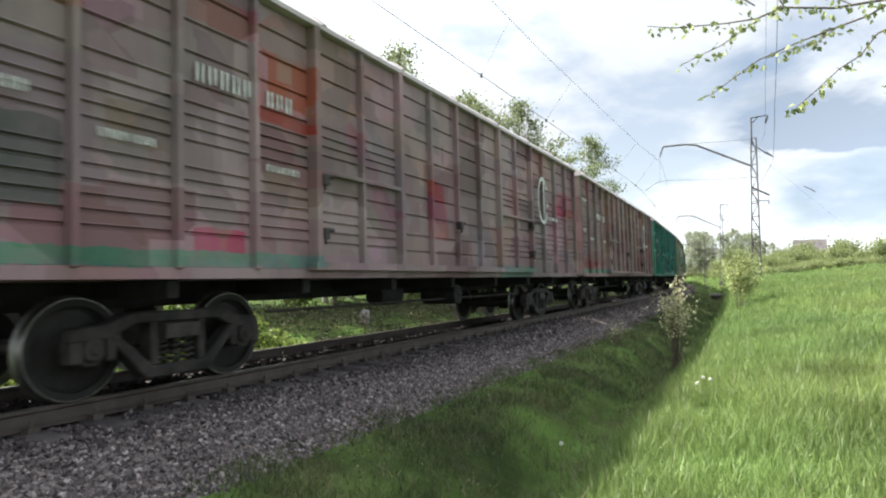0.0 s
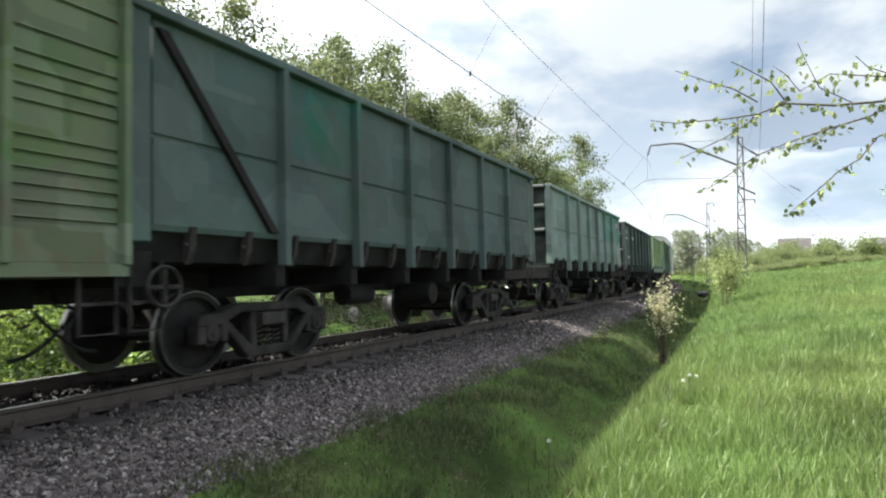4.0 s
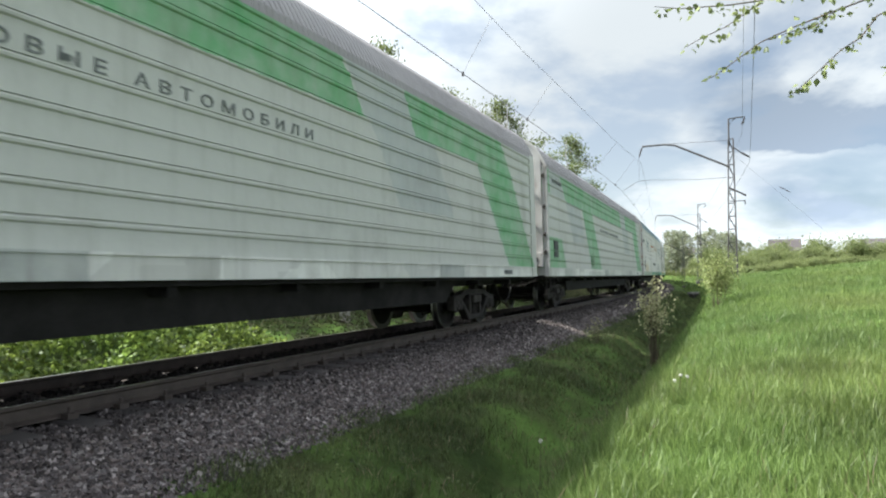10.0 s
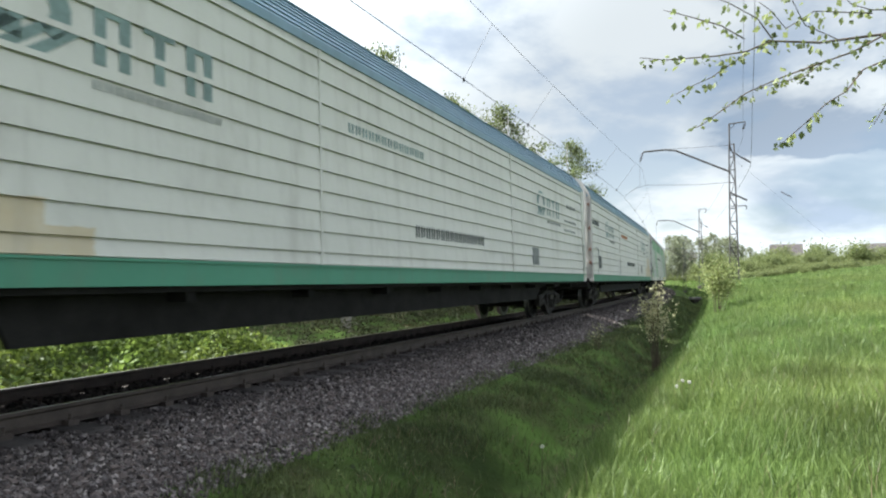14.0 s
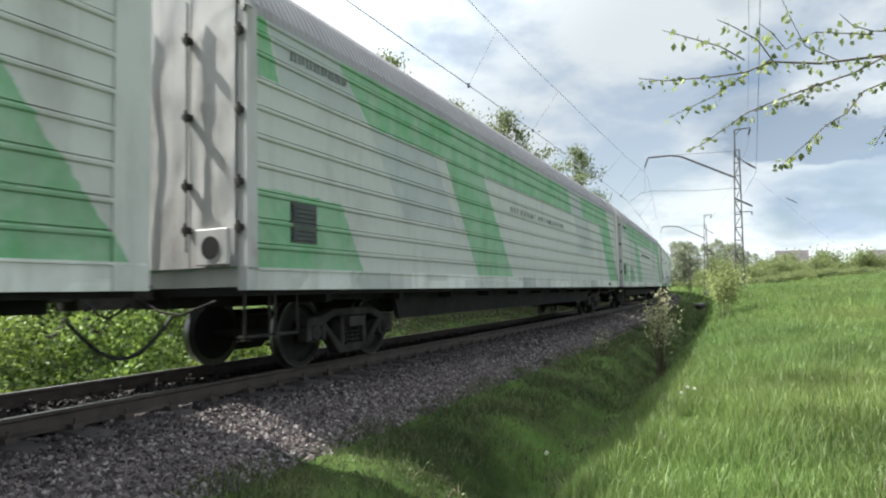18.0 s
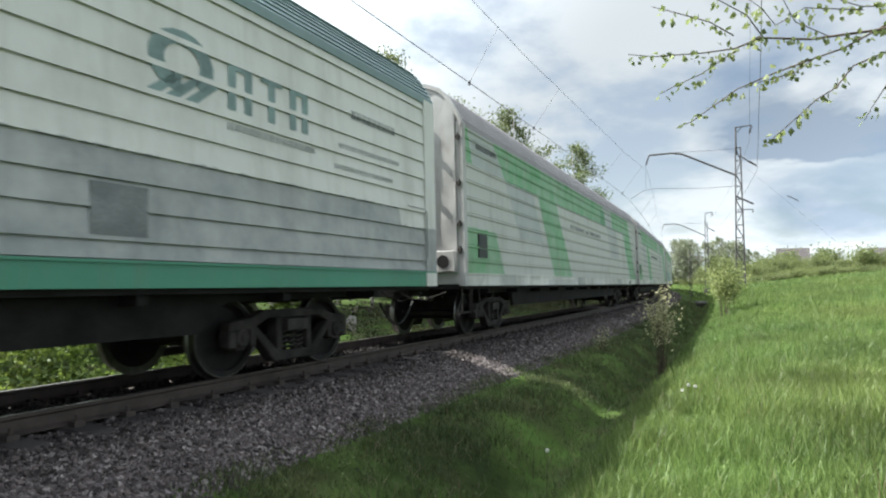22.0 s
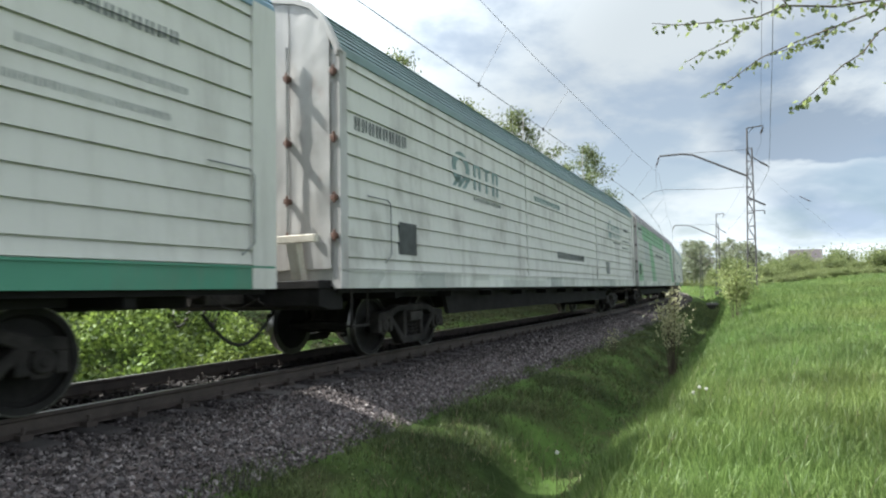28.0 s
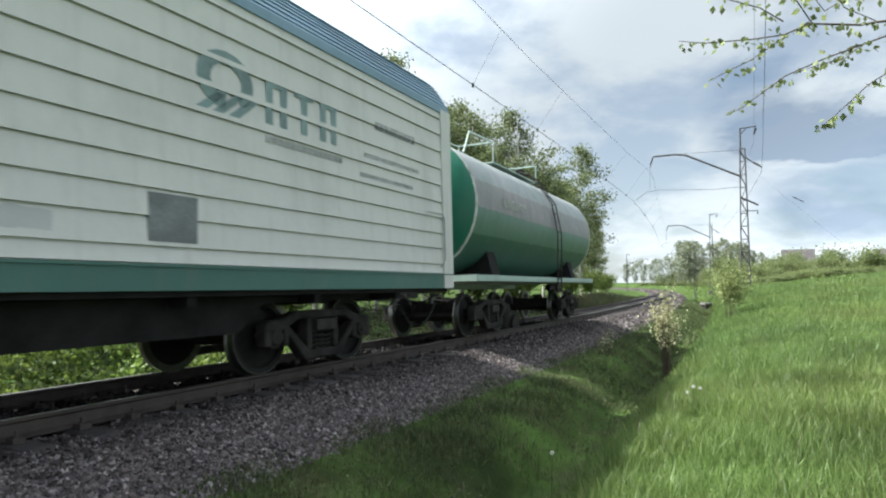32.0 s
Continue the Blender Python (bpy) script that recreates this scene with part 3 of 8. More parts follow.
# ---- the train: liveries ----
def livery(name, base, regions, rough=0.55, dirt=(0.16, 0.14, 0.12), dirt_amount=0.35, streak=0.25, rust=None, rust_amount=0.0, patchy=0.0, worn_edge=0.05):
    """Wagon paint with fields of other colours. A field: colour, lower and upper z, left edge (y at the lower, y at the upper z), right edge likewise."""
    m = bpy.data.materials.new(name)
    m.use_nodes = True
    nt = m.node_tree
    bsdf = nt.nodes["Principled BSDF"]
    bsdf.inputs["Roughness"].default_value = rough
    bsdf.inputs["Specular IOR Level"].default_value = 0.25
    tc = nt.nodes.new("ShaderNodeTexCoord")
    sep = nt.nodes.new("ShaderNodeSeparateXYZ")
    nt.links.new(tc.outputs["Object"], sep.inputs[0])

    def calc(op, a, b):
        n = nt.nodes.new("ShaderNodeMath")
        n.operation = op
        for i, v in enumerate((a, b)):
            if isinstance(v, (int, float)):
                n.inputs[i].default_value = v
            else:
                nt.links.new(v, n.inputs[i])
        return n.outputs[0]

    def blend(fac, a, b, kind="MIX"):
        n = nt.nodes.new("ShaderNodeMix")
        n.data_type, n.blend_type = "RGBA", kind
        for i, v in ((0, fac), (6, a), (7, b)):
            if isinstance(v, (int, float)):
                n.inputs[i].default_value = v
            elif isinstance(v, tuple):
                n.inputs[i].default_value = (*v, 1)
            else:
                nt.links.new(v, n.inputs[i])
        return n.outputs[2]

    def cloud_noise(scale, stretch, low, high, top):
        mp = nt.nodes.new("ShaderNodeMapping")
        mp.inputs["Scale"].default_value = stretch
        nt.links.new(tc.outputs["Object"], mp.inputs[0])
        n = nt.nodes.new("ShaderNodeTexNoise")
        n.inputs["Scale"].default_value, n.inputs["Detail"].default_value, n.inputs["Roughness"].default_value = scale, 7, 0.62
        nt.links.new(mp.outputs[0], n.inputs["Vector"])
        r = nt.nodes.new("ShaderNodeMapRange")
        r.inputs["From Min"].default_value, r.inputs["From Max"].default_value, r.inputs["To Max"].default_value = low, high, top
        nt.links.new(n.outputs["Fac"], r.inputs["Value"])
        return r.outputs[0], n.outputs["Fac"]

    # the borders of the painted fields are ragged
    _, wobble = cloud_noise(3.2, (1, 1, 1), 0, 1, 1)
    _, wobble_fine = cloud_noise(14.0, (1, 1, 1), 0, 1, 1)
    shift = calc("ADD", calc("MULTIPLY", calc("SUBTRACT", wobble, 0.5), worn_edge * 2.4), calc("MULTIPLY", calc("SUBTRACT", wobble_fine, 0.5), worn_edge))
    y, z = calc("ADD", sep.outputs[1], shift), calc("ADD", sep.outputs[2], shift)
    colour = base
    for shade_of, z0, z1, left, right in regions:
        inside = calc("MULTIPLY", calc("GREATER_THAN", z, z0), calc("LESS_THAN", z, z1))
        for edge, op in ((left, "GREATER_THAN"), (right, "LESS_THAN")):
            slope = (edge[1] - edge[0]) / (z1 - z0)
            line = calc("SUBTRACT", y, calc("MULTIPLY", calc("SUBTRACT", z, z0), slope))
            inside = calc("MULTIPLY", inside, calc(op, line, edge[0]))
        worn, _ = cloud_noise(2.2, (1, 1, 1), 0.30, 0.75, 0.45)
        colour = blend(calc("MULTIPLY", inside, calc("SUBTRACT", 0.98, worn)), colour, shade_of)
    if patchy:
        # blocks of repainting and of faded paint
        for size, k in ((0.75, 1.0), (1.9, 0.55)):
            mp = nt.nodes.new("ShaderNodeMapping")
            mp.inputs["Scale"].default_value = (0.02, 1.0, 1.25)
            nt.links.new(tc.outputs["Object"], mp.inputs[0])
            vo = nt.nodes.new("ShaderNodeTexVoronoi")
            vo.distance = "CHEBYCHEV"
            vo.inputs["Scale"].default_value = size
            nt.links.new(mp.outputs[0], vo.inputs["Vector"])
            cell = nt.nodes.new("ShaderNodeSeparateXYZ")
            nt.links.new(vo.outputs["Color"], cell.inputs[0])
            hs = nt.nodes.new("ShaderNodeHueSaturation")
            for key, out, reach in (("Hue", 0, 0.045), ("Saturation", 1, 0.45), ("Value", 2, 0.42)):
                mr = nt.nodes.new("ShaderNodeMapRange")
                mid = 0.5 if key == "Hue" else 1.0
                mr.inputs["To Min"].default_value, mr.inputs["To Max"].default_value = mid - reach * patchy * k, mid + reach * patchy * k
                nt.links.new(cell.outputs[out], mr.inputs["Value"])
                nt.links.new(mr.outputs[0], hs.inputs[key])
            if isinstance(colour, tuple):
                hs.inputs["Color"].default_value = (*colour, 1)
            else:
                nt.links.new(colour, hs.inputs["Color"])
            colour = hs.outputs[0]
    fade, _ = cloud_noise(0.55, (1, 1, 1), 0.35, 0.7, 0.22)
    colour = blend(fade, colour, (0.45, 0.47, 0.45) if max(base) > 0.4 else tuple(c * 1.7 + 0.03 for c in base))
    stain, grain = cloud_noise(1.6, (1, 1, 0.5), 0.50, 0.78, dirt_amount)
    colour = blend(stain, colour, dirt)
    runs, _ = cloud_noise(5.0, (1, 1, 0.09), 0.52, 0.8, streak)
    colour = blend(runs, colour, dirt)
    if rust:
        spots, _ = cloud_noise(3.0, (1, 1, 0.6), 0.58, 0.70, rust_amount)
        colour = blend(spots, colour, rust)
    nt.links.new(colour, bsdf.inputs["Base Color"])
    fine = nt.nodes.new("ShaderNodeTexNoise")
    fine.inputs["Scale"].default_value, fine.inputs["Detail"].default_value = 2.5, 5
    nt.links.new(tc.outputs["Object"], fine.inputs["Vector"])
    bp = nt.nodes.new("ShaderNodeBump")
    bp.inputs["Strength"].default_value, bp.inputs["Distance"].default_value = 0.35, 0.03
    nt.links.new(fine.outputs["Fac"], bp.inputs["Height"])
    nt.links.new(bp.outputs[0], bsdf.inputs["Normal"])
    return m


M_UNDER = material("black_underframe", (0.016, 0.015, 0.015), 0.85, scale=3, fine=30, vary=0.4, bump=0.3, spec=0.2)
M_MARK_WHITE = material("stencil_white", (0.40, 0.41, 0.38), 0.7, scale=6, fine=40, vary=0.45, bump=0)
M_MARK_WORN = material("worn_white_marking", (0.27, 0.28, 0.25), 0.8, scale=5, fine=30, vary=0.5, dirt=(0.12, 0.12, 0.10), dirt_amount=0.8, dirt_scale=3.0, bump=0)
M_MARK_PALE = material("faded_grey_marking", (0.36, 0.37, 0.36), 0.8, scale=5, fine=30, vary=0.3, bump=0)
M_MARK_DARK = material("stencil_dark_grey", (0.135, 0.145, 0.145), 0.7, scale=6, fine=40, vary=0.3, bump=0)
M_MARK_BLUE = material("faded_blue_green_lettering", (0.175, 0.245, 0.24), 0.7, scale=3, fine=30, vary=0.25, bump=0)
M_MARK_ORANGE = material("faded_orange_lettering", (0.42, 0.17, 0.07), 0.7, scale=3, fine=30, vary=0.3, bump=0)
M_MARK_FADED = material("washed_out_ochre_lettering", (0.55, 0.475, 0.385), 0.8, scale=3, fine=30, vary=0.2, dirt=(0.62, 0.58, 0.53), dirt_amount=0.9, dirt_scale=4.0, bump=0)
M_GREY_PATCH = material("dull_grey_patch", (0.16, 0.17, 0.17), 0.7, scale=4, fine=40, vary=0.2, bump=0.05)
M_GRILLE = material("dark_grille", (0.05, 0.055, 0.055), 0.7, scale=6, fine=40, vary=0.3, bump=0.1)
M_HINGE = material("rusty_hinge", (0.11, 0.055, 0.04), 0.75, scale=8, fine=40, vary=0.4, bump=0.3)
M_BOARD = material("pale_painted_board", (0.62, 0.58, 0.50), 0.7, scale=4, fine=40, vary=0.15, dirt=(0.3, 0.2, 0.15), dirt_amount=0.4)
M_ENDDOOR = livery("grimy_white_end_doors", (0.40, 0.39, 0.385), [], dirt=(0.20, 0.17, 0.15), dirt_amount=0.75, streak=0.6, rust=(0.22, 0.12, 0.08), rust_amount=0.25)


def stencil(parent, d, z, x, width, height, count, mat, name="marking", label=""):
    """A row of plain upright strokes, two to a sign, the size of stencilled signs, on the side that faces +x."""
    sh = Shape()
    step = width / count
    for i in range(count):
        y = d + i * step
        sh.box(x - 0.004, x + 0.004, y, y + step * 0.22, z, z + height)
        sh.box(x - 0.004, x + 0.004, y + step * 0.45, y + step * 0.67, z + height * (0.0, 0.12, 0.0)[i % 3], z + height)
    return tagged(part(name, sh, mat, parent, label), label, kind="stuff")


def lettering(parent, text, d, z, x, height, width, mat, label, bold=0.0, spacing=1.0):
    """Words in the built-in font, on the side that faces +x, running along +y."""
    cu = bpy.data.curves.new("lettering", "FONT")
    cu.body, cu.size, cu.extrude, cu.offset, cu.resolution_u = text, 1.0, 0.004, bold, 2
    cu.space_character = spacing
    tmp = bpy.data.objects.new("lettering", cu)
    scene.collection.objects.link(tmp)
    bpy.context.view_layer.update()
    me = bpy.data.meshes.new_from_object(tmp.evaluated_get(bpy.context.evaluated_depsgraph_get()))
    bpy.data.objects.remove(tmp)
    xs = [v.co.x for v in me.vertices]
    ys = [v.co.y for v in me.vertices]
    kx, ky = width / (max(xs) - min(xs)), height / (max(ys) - min(ys))
    for v in me.vertices:
        v.co = (x + v.co.z, d + (v.co.x - min(xs)) * kx, z + (v.co.y - min(ys)) * ky)
    me.materials.clear()
    me.materials.append(mat)
    return tagged(part("lettering", me, None, parent, label), label, kind="stuff")


# ---- car carriers ----
AUTO_L, AUTO_GAP = 24.58, 1.22
AB = (AUTO_L - AUTO_GAP) / 2                # half the body
AW = 1.58
RIB_Z = [1.30, 1.59, 1.88, 2.19, 2.51, 2.84, 3.17, 3.49, 3.80, 4.04, 4.21]
LAP_Z = [1.30, 1.46, 1.735, 2.00, 2.275, 2.555, 2.855, 3.15, 3.46, 3.77, 4.06, 4.21]
ROOF_LINE = [(AW + 0.01, 4.20), (1.57, 4.32), (1.45, 4.56), (1.31, 4.79), (1.16, 4.94), (0.9, 5.06), (0.5, 5.16), (0, 5.2)]


def side_board_mesh(z0, z1, side=1):
    """One pressed sheet: flat, with a rolled lip along its upper edge."""
    h = z1 - z0
    pts = [(0.0, 0.0), (0.0, h - 0.075), (0.022, h - 0.06), (0.026, h - 0.035), (0.022, h - 0.024), (-0.026, h - 0.020), (-0.026, h), (-0.05, h), (-0.05, 0.0)]
    sh = Shape()
    sh.prism([(side * (AW + a), z0 + b) for a, b in pts], "y", -AB + 0.04, AB - 0.04)
    return sh


def lap_board_mesh(z0, z1):
    """One lapped board: its foot stands proud of the board below, over a dark joint."""
    pts = [(0.012, z0 + 0.022), (-0.008, z1), (-0.05, z1), (-0.05, z0), (-0.034, z0), (-0.034, z0 + 0.022)]
    return Shape().prism([(AW + a, b) for a, b in pts], "y", -AB + 0.04, AB - 0.04)


LAP_MESHES = [lap_board_mesh(a, b).mesh("side_board", M_BOARD) for a, b in zip(LAP_Z, LAP_Z[1:])]
BOARD_MESHES = [side_board_mesh(a, b).mesh("side_board", M_BOARD) for a, b in zip(RIB_Z, RIB_Z[1:])]


def roof_mesh():
    """A curved roof sheet with cross ribs, its edge seen from below."""
    outline = ROOF_LINE + [(-x, z) for x, z in ROOF_LINE[-2::-1]]
    v, f = [], []
    stations = []
    d = -AB
    step = 0.115
    while d < AB - 0.01:
        stations += [(d, 0.0), (d + step * 0.42, 0.0), (d + step * 0.5, 0.012), (d + step * 0.92, 0.012)]
        d += step
    stations.append((AB, 0.0))
    k = len(outline)
    for y, lift in stations:
        v += [(x * (1 + (lift / 1.6 if j not in (0, k - 1) else 0)), y, z + (lift if 0 < j < k - 1 else 0)) for j, (x, z) in enumerate(outline)]
    for i in range(len(stations) - 1):
        for j in range(k - 1):
            f.append((i * k + j, i * k + j + 1, (i + 1) * k + j + 1, (i + 1) * k + j))
    n = len(stations) - 1
    f.append(tuple(range(k))[::-1])
    f.append(tuple(range(n * k, n * k + k)))
    return v, f


def roof_lengthwise():
    """A roof of long overlapping strips."""
    half = [(AW + 0.02, 4.20), (AW + 0.03, 4.31)]
    line = [(1.575, 4.37), (1.53, 4.455), (1.485, 4.54), (1.435, 4.62), (1.38, 4.70), (1.32, 4.78), (1.245, 4.855), (1.15, 4.93), (1.02, 5.0), (0.8, 5.08), (0.5, 5.15), (0.2, 5.19), (0.0, 5.20)]
    for p in line:
        half += [(p[0] - 0.016, p[1] - 0.007), (p[0] + 0.007, p[1])] if p[1] < 5.1 else [p]
    sh = Shape()
    outline = half + [(-x, z) for x, z in half[::-1]]
    return sh.prism(outline, "y", -AB, AB)


M_ROOF_GREY = livery("mauve_grey_roof_sheet", (0.26, 0.245, 0.255), [], dirt=(0.13, 0.12, 0.12), dirt_amount=0.4)
M_ROOF_BLUE = livery("blue_roof_sheet", (0.21, 0.30, 0.39), [], dirt=(0.15, 0.18, 0.21), dirt_amount=0.4)
rv, rf = roof_mesh()
ROOF_GREY = sheet_mesh("roof", rv, rf, M_ROOF_GREY)
ROOF_BLUE = roof_lengthwise().mesh("roof", M_ROOF_BLUE)
M_ROOF_TEAL = livery("grey_teal_roof_sheet", (0.20, 0.265, 0.28), [], dirt=(0.14, 0.16, 0.165), dirt_amount=0.5)


def end_door_mesh(x0, x1, y_out):
    """A dented sheet door on the leading end."""
    nx, nz = 10, 28
    v, f = [], []
    for j in range(nz + 1):
        for i in range(nx + 1):
            x = x0 + (x1 - x0) * i / nx
            top = float(np.interp(abs(x), [p[0] for p in ROOF_LINE[:0:-1]], [p[1] for p in ROOF_LINE[:0:-1]])) - 0.06
            z = 1.32 + (top - 1.32) * j / nz
            dent = 0.0 if i in (0, nx) else 0.017 * noise.noise((x * 2.3, z * 1.5, 7.7)) + 0.009 * noise.noise((x * 7, z * 4, 1.1))
            v.append((x, y_out + dent, z))
    for j in range(nz):
        for i in range(nx):
            a = j * (nx + 1) + i
            f.append((a, a + 1, a + nx + 2, a + nx + 1))
    n = len(v)
    v += [(x, y + 0.04, z) for x, y, z in v]
    f += [tuple(q + n for q in face[::-1]) for face in f]
    return v, f


DOOR_MESHES = []
for x0, x1 in ((-1.42, -0.01), (0.01, 0.78), (0.80, 1.46)):
    dv, df = end_door_mesh(x0, x1, -AB - 0.05)
    DOOR_MESHES.append(sheet_mesh("end_door", dv, df, M_ENDDOOR, True))

# white edge strip that follows the roof's curve at the end
GABLE = Shape()
gable_line = [(AW + 0.03, 4.20)] + ROOF_LINE[1:] + [(-x, z) for x, z in ROOF_LINE[-2:0:-1]] + [(-AW - 0.03, 4.20)]
n_gable = len(gable_line)
GABLE.add([(x * k, y, 2.0 + (z + dz - 2.0)) for y in (-AB - 0.075, -AB + 0.04) for k, dz in ((1.010, 0.025), (0.985, -0.05)) for x, z in gable_line],
          [(b + i, b + i + 1, c + i + 1, c + i) for b, c in ((0, n_gable), (n_gable, 3 * n_gable), (3 * n_gable, 2 * n_gable), (2 * n_gable, 0)) for i in range(n_gable - 1)])
GABLE_MESH = GABLE.mesh("roof_end_strip", M_ENDDOOR)

AUTO_CORE = Shape().prism([(-AW + 0.03, 1.10), (-AW + 0.03, 4.3), (-1.05, 4.88), (-0.4, 5.06), (0.4, 5.06), (1.05, 4.88), (AW - 0.03, 4.3), (AW - 0.03, 1.10)], "y", -AB + 0.02, AB - 0.02)
AUTO_SILL = Shape()
AUTO_SILL.prism([(AW - 0.1, 1.06), (AW + 0.012, 1.06), (AW + 0.012, 1.285), (AW - 0.1, 1.285)], "y", -AB, AB)
AUTO_SILL.prism([(AW - 0.02, 1.285), (AW + 0.03, 1.285), (AW + 0.03, 1.31), (AW - 0.02, 1.31)], "y", -AB, AB)
AUTO_SILL_FAR = Shape().prism([(-AW + 0.1, 1.06), (-AW - 0.012, 1.06), (-AW - 0.012, 1.285), (-AW + 0.1, 1.285)], "y", -AB, AB)
AUTO_GIRDER = Shape()
for x in (-1.18, 1.10):
    AUTO_GIRDER.prism([(-9.6, 1.07), (-6.6, 1.07), (6.6, 1.07), (9.6, 1.07), (9.6, 0.92), (7.3, 0.90), (6.9, 0.57), (-7.6, 0.57), (-7.74, 0.90), (-9.6, 0.92)], "x", x, x + 0.08)
AUTO_FLOOR = Shape()
AUTO_FLOOR.box(-1.5, 1.5, -AB + 0.05, AB - 0.05, 1.0, 1.09)
AUTO_FLOOR.box(-0.3, 0.3, -AB + 0.1, AB - 0.1, 0.86, 1.0)
for y in range(-10, 11, 2):
    AUTO_FLOOR.box(-1.45, 1.45, y - 0.06, y + 0.06, 0.90, 1.0)
AUTO_POST = Shape().prism([(AW - 0.10, -AB - 0.03), (AW + 0.03, -AB - 0.03), (AW + 0.03, -AB + 0.14), (AW - 0.10, -AB + 0.14)], "z", 1.06, 4.26)
AUTO_POST_REAR = Shape().prism([(AW - 0.10, AB - 0.34), (AW + 0.029, AB - 0.34), (AW + 0.029, AB + 0.02), (AW - 0.10, AB + 0.02)], "z", 1.06, 4.26)
AUTO_MESHES = {"sill_far": AUTO_SILL_FAR.mesh("side_sill", M_UNDER), "girder": AUTO_GIRDER.mesh("underframe_girder", M_UNDER), "floor": AUTO_FLOOR.mesh("underframe", M_UNDER)}
HINGE_MESH = Shape().box(-0.04, 0.045, -0.05, 0.05, -0.035, 0.035).tube((0.02, -0.04, -0.075), (0.02, -0.04, 0.075), 0.022, 8).mesh("hinge", M_HINGE, 0.01)
HINGE_MESH_GREY = HINGE_MESH.copy()
HINGE_MESH_GREY.materials[0] = M_CAST
BAR_MESH = Shape().tube((0, 0, 1.5), (0, 0, 4.4), 0.014, 8).mesh("locking_bar", M_GREY_PATCH)
STEP_MESH = Shape().path([(1.30, 0, 1.05), (1.30, 0, 0.55), (1.30, 0.40, 0.55), (1.30, 0.40, 1.05)], 0.018, 6).box(1.2, 1.32, 0.0, 0.40, 0.53, 0.56).mesh("footstep", M_CAST)
PLATE_MESH = Shape().box(0.98, 1.44, -AB - 0.15, -AB - 0.09, 1.34, 1.74).mesh("buffer_plate", M_ENDDOOR, 0.01)
# a black disc gives the hole its shade; the plate is uncut
HOLE_MESH = Shape().tube((1.20, -AB - 0.158, 1.53), (1.20, -AB - 0.12, 1.53), 0.13, 16).mesh("round_hole", M_UNDER)
END_BEAM_MESH = Shape().prism([(-AB - 0.26, 1.06), (-AB - 0.26, 0.84), (-AB - 0.05, 0.78), (-AB + 0.25, 0.78), (-AB + 0.25, 1.06)], "x", -1.3, 1.43).mesh("end_beam", M_UNDER, 0.01)
RAMP_MESHES = [
    Shape().box(0.25, 1.42, -AB - 0.34, -AB - 0.26, 1.66, 1.76, pose(0, 0, 0)).mesh("ramp_board", M_BOARD, 0.008),
    Shape().prism([(-AB - 0.34, 1.66), (-AB - 0.22, 1.66), (-AB - 0.10, 1.16), (-AB - 0.22, 1.16)], "x", 0.45, 0.62).mesh("ramp_leg", M_BOARD, 0.008),
    Shape().prism([(-AB - 0.34, 1.66), (-AB - 0.22, 1.66), (-AB - 0.10, 1.16), (-AB - 0.22, 1.16)], "x", 0.95, 1.12).mesh("ramp_leg", M_BOARD, 0.008),
    Shape().box(-1.3, 1.45, -AB - 0.30, -AB - 0.02, 1.06, 1.17).mesh("ramp_shelf", M_UNDER, 0.01),
]
PIPE_MESH = Shape().path([(AW + 0.05, 0, 2.35), (AW + 0.05, 0.55, 2.35), (AW + 0.05, 0.62, 2.28), (AW + 0.05, 0.62, 1.55), (AW + 0.05, 0.45, 1.42)], 0.009, 6).mesh("conduit", M_GREY_PATCH)
GRILLE_SLATS = [Shape().box(AW - 0.01, AW + 0.03, 0.76 - AB, 1.22 - AB, 1.66 + k * 0.055, 1.70 + k * 0.055).mesh("vent_slat", M_GRILLE) for k in range(8)]

W0 = (0.470, 0.476, 0.450)                   # weathered white
G0 = (0.096, 0.33, 0.130)                   # grass green
G1 = (0.055, 0.24, 0.10)
Y0 = (0.36, 0.385, 0.385)                   # grey patches


def green_fields(extra=()):
    a = -AB
    fields = [
        (Y0, 2.2, 3.5, (a + 3.6, a + 2.5), (a + 5.7, a + 4.7)), (Y0, 3.5, 4.3, (a + 0.6, a + 0.3), (a + 2.5, a + 1.6)),
        (Y0, 2.2, 3.5, (a + 16.1, a + 15.2), (a + 18.2, a + 17.4)), (Y0, 3.46, 4.3, (a + 15.1, a + 14.5), (a + 17.2, a + 16.6)),
        (G0, 3.5, 4.3, (a, a), (a + 0.57, a + 0.25)), (G0, 1.3, 2.22, (a, a), (a + 2.35, a + 1.8)),
        (G0, 3.45, 4.3, (a + 2.6, a + 1.6), (a + 15.08, a + 14.4)), (G0, 1.3, 3.45, (a + 6.72, a + 5.22), (a + 8.92, a + 7.12)),
        (G0, 3.47, 4.3, (a + 16.7, a + 16.2), (a + 21.6, a + 20.8)), (G0, 1.3, 3.47, (a + 21.3, a + 19.4), (a + 23.2, a + 21.6)),
    ]
    return fields + list(extra)


a0 = -AB
SILL_WHITE = livery("white_sill_paint", (0.60, 0.60, 0.57), [((0.42, 0.43, 0.41), 1.0, 1.22, (a0 + 6.0, a0 + 6.0), (a0 + 9.2, a0 + 9.2)), ((0.27, 0.29, 0.28), 1.0, 1.4, (a0 + 9.6, a0 + 9.6), (a0 + 10.7, a0 + 10.7)), ((0.40, 0.42, 0.40), 1.0, 1.4, (a0 + 2.0, a0 + 2.0), (a0 + 3.1, a0 + 3.1)), ((0.34, 0.36, 0.35), 1.0, 1.3, (a0 + 17.5, a0 + 17.5), (a0 + 18.6, a0 + 18.6))], dirt_amount=0.5, streak=0.4, patchy=0.5)
SILL_GREEN = livery("green_sill_paint", (0.07, 0.22, 0.15), [], dirt_amount=0.3)
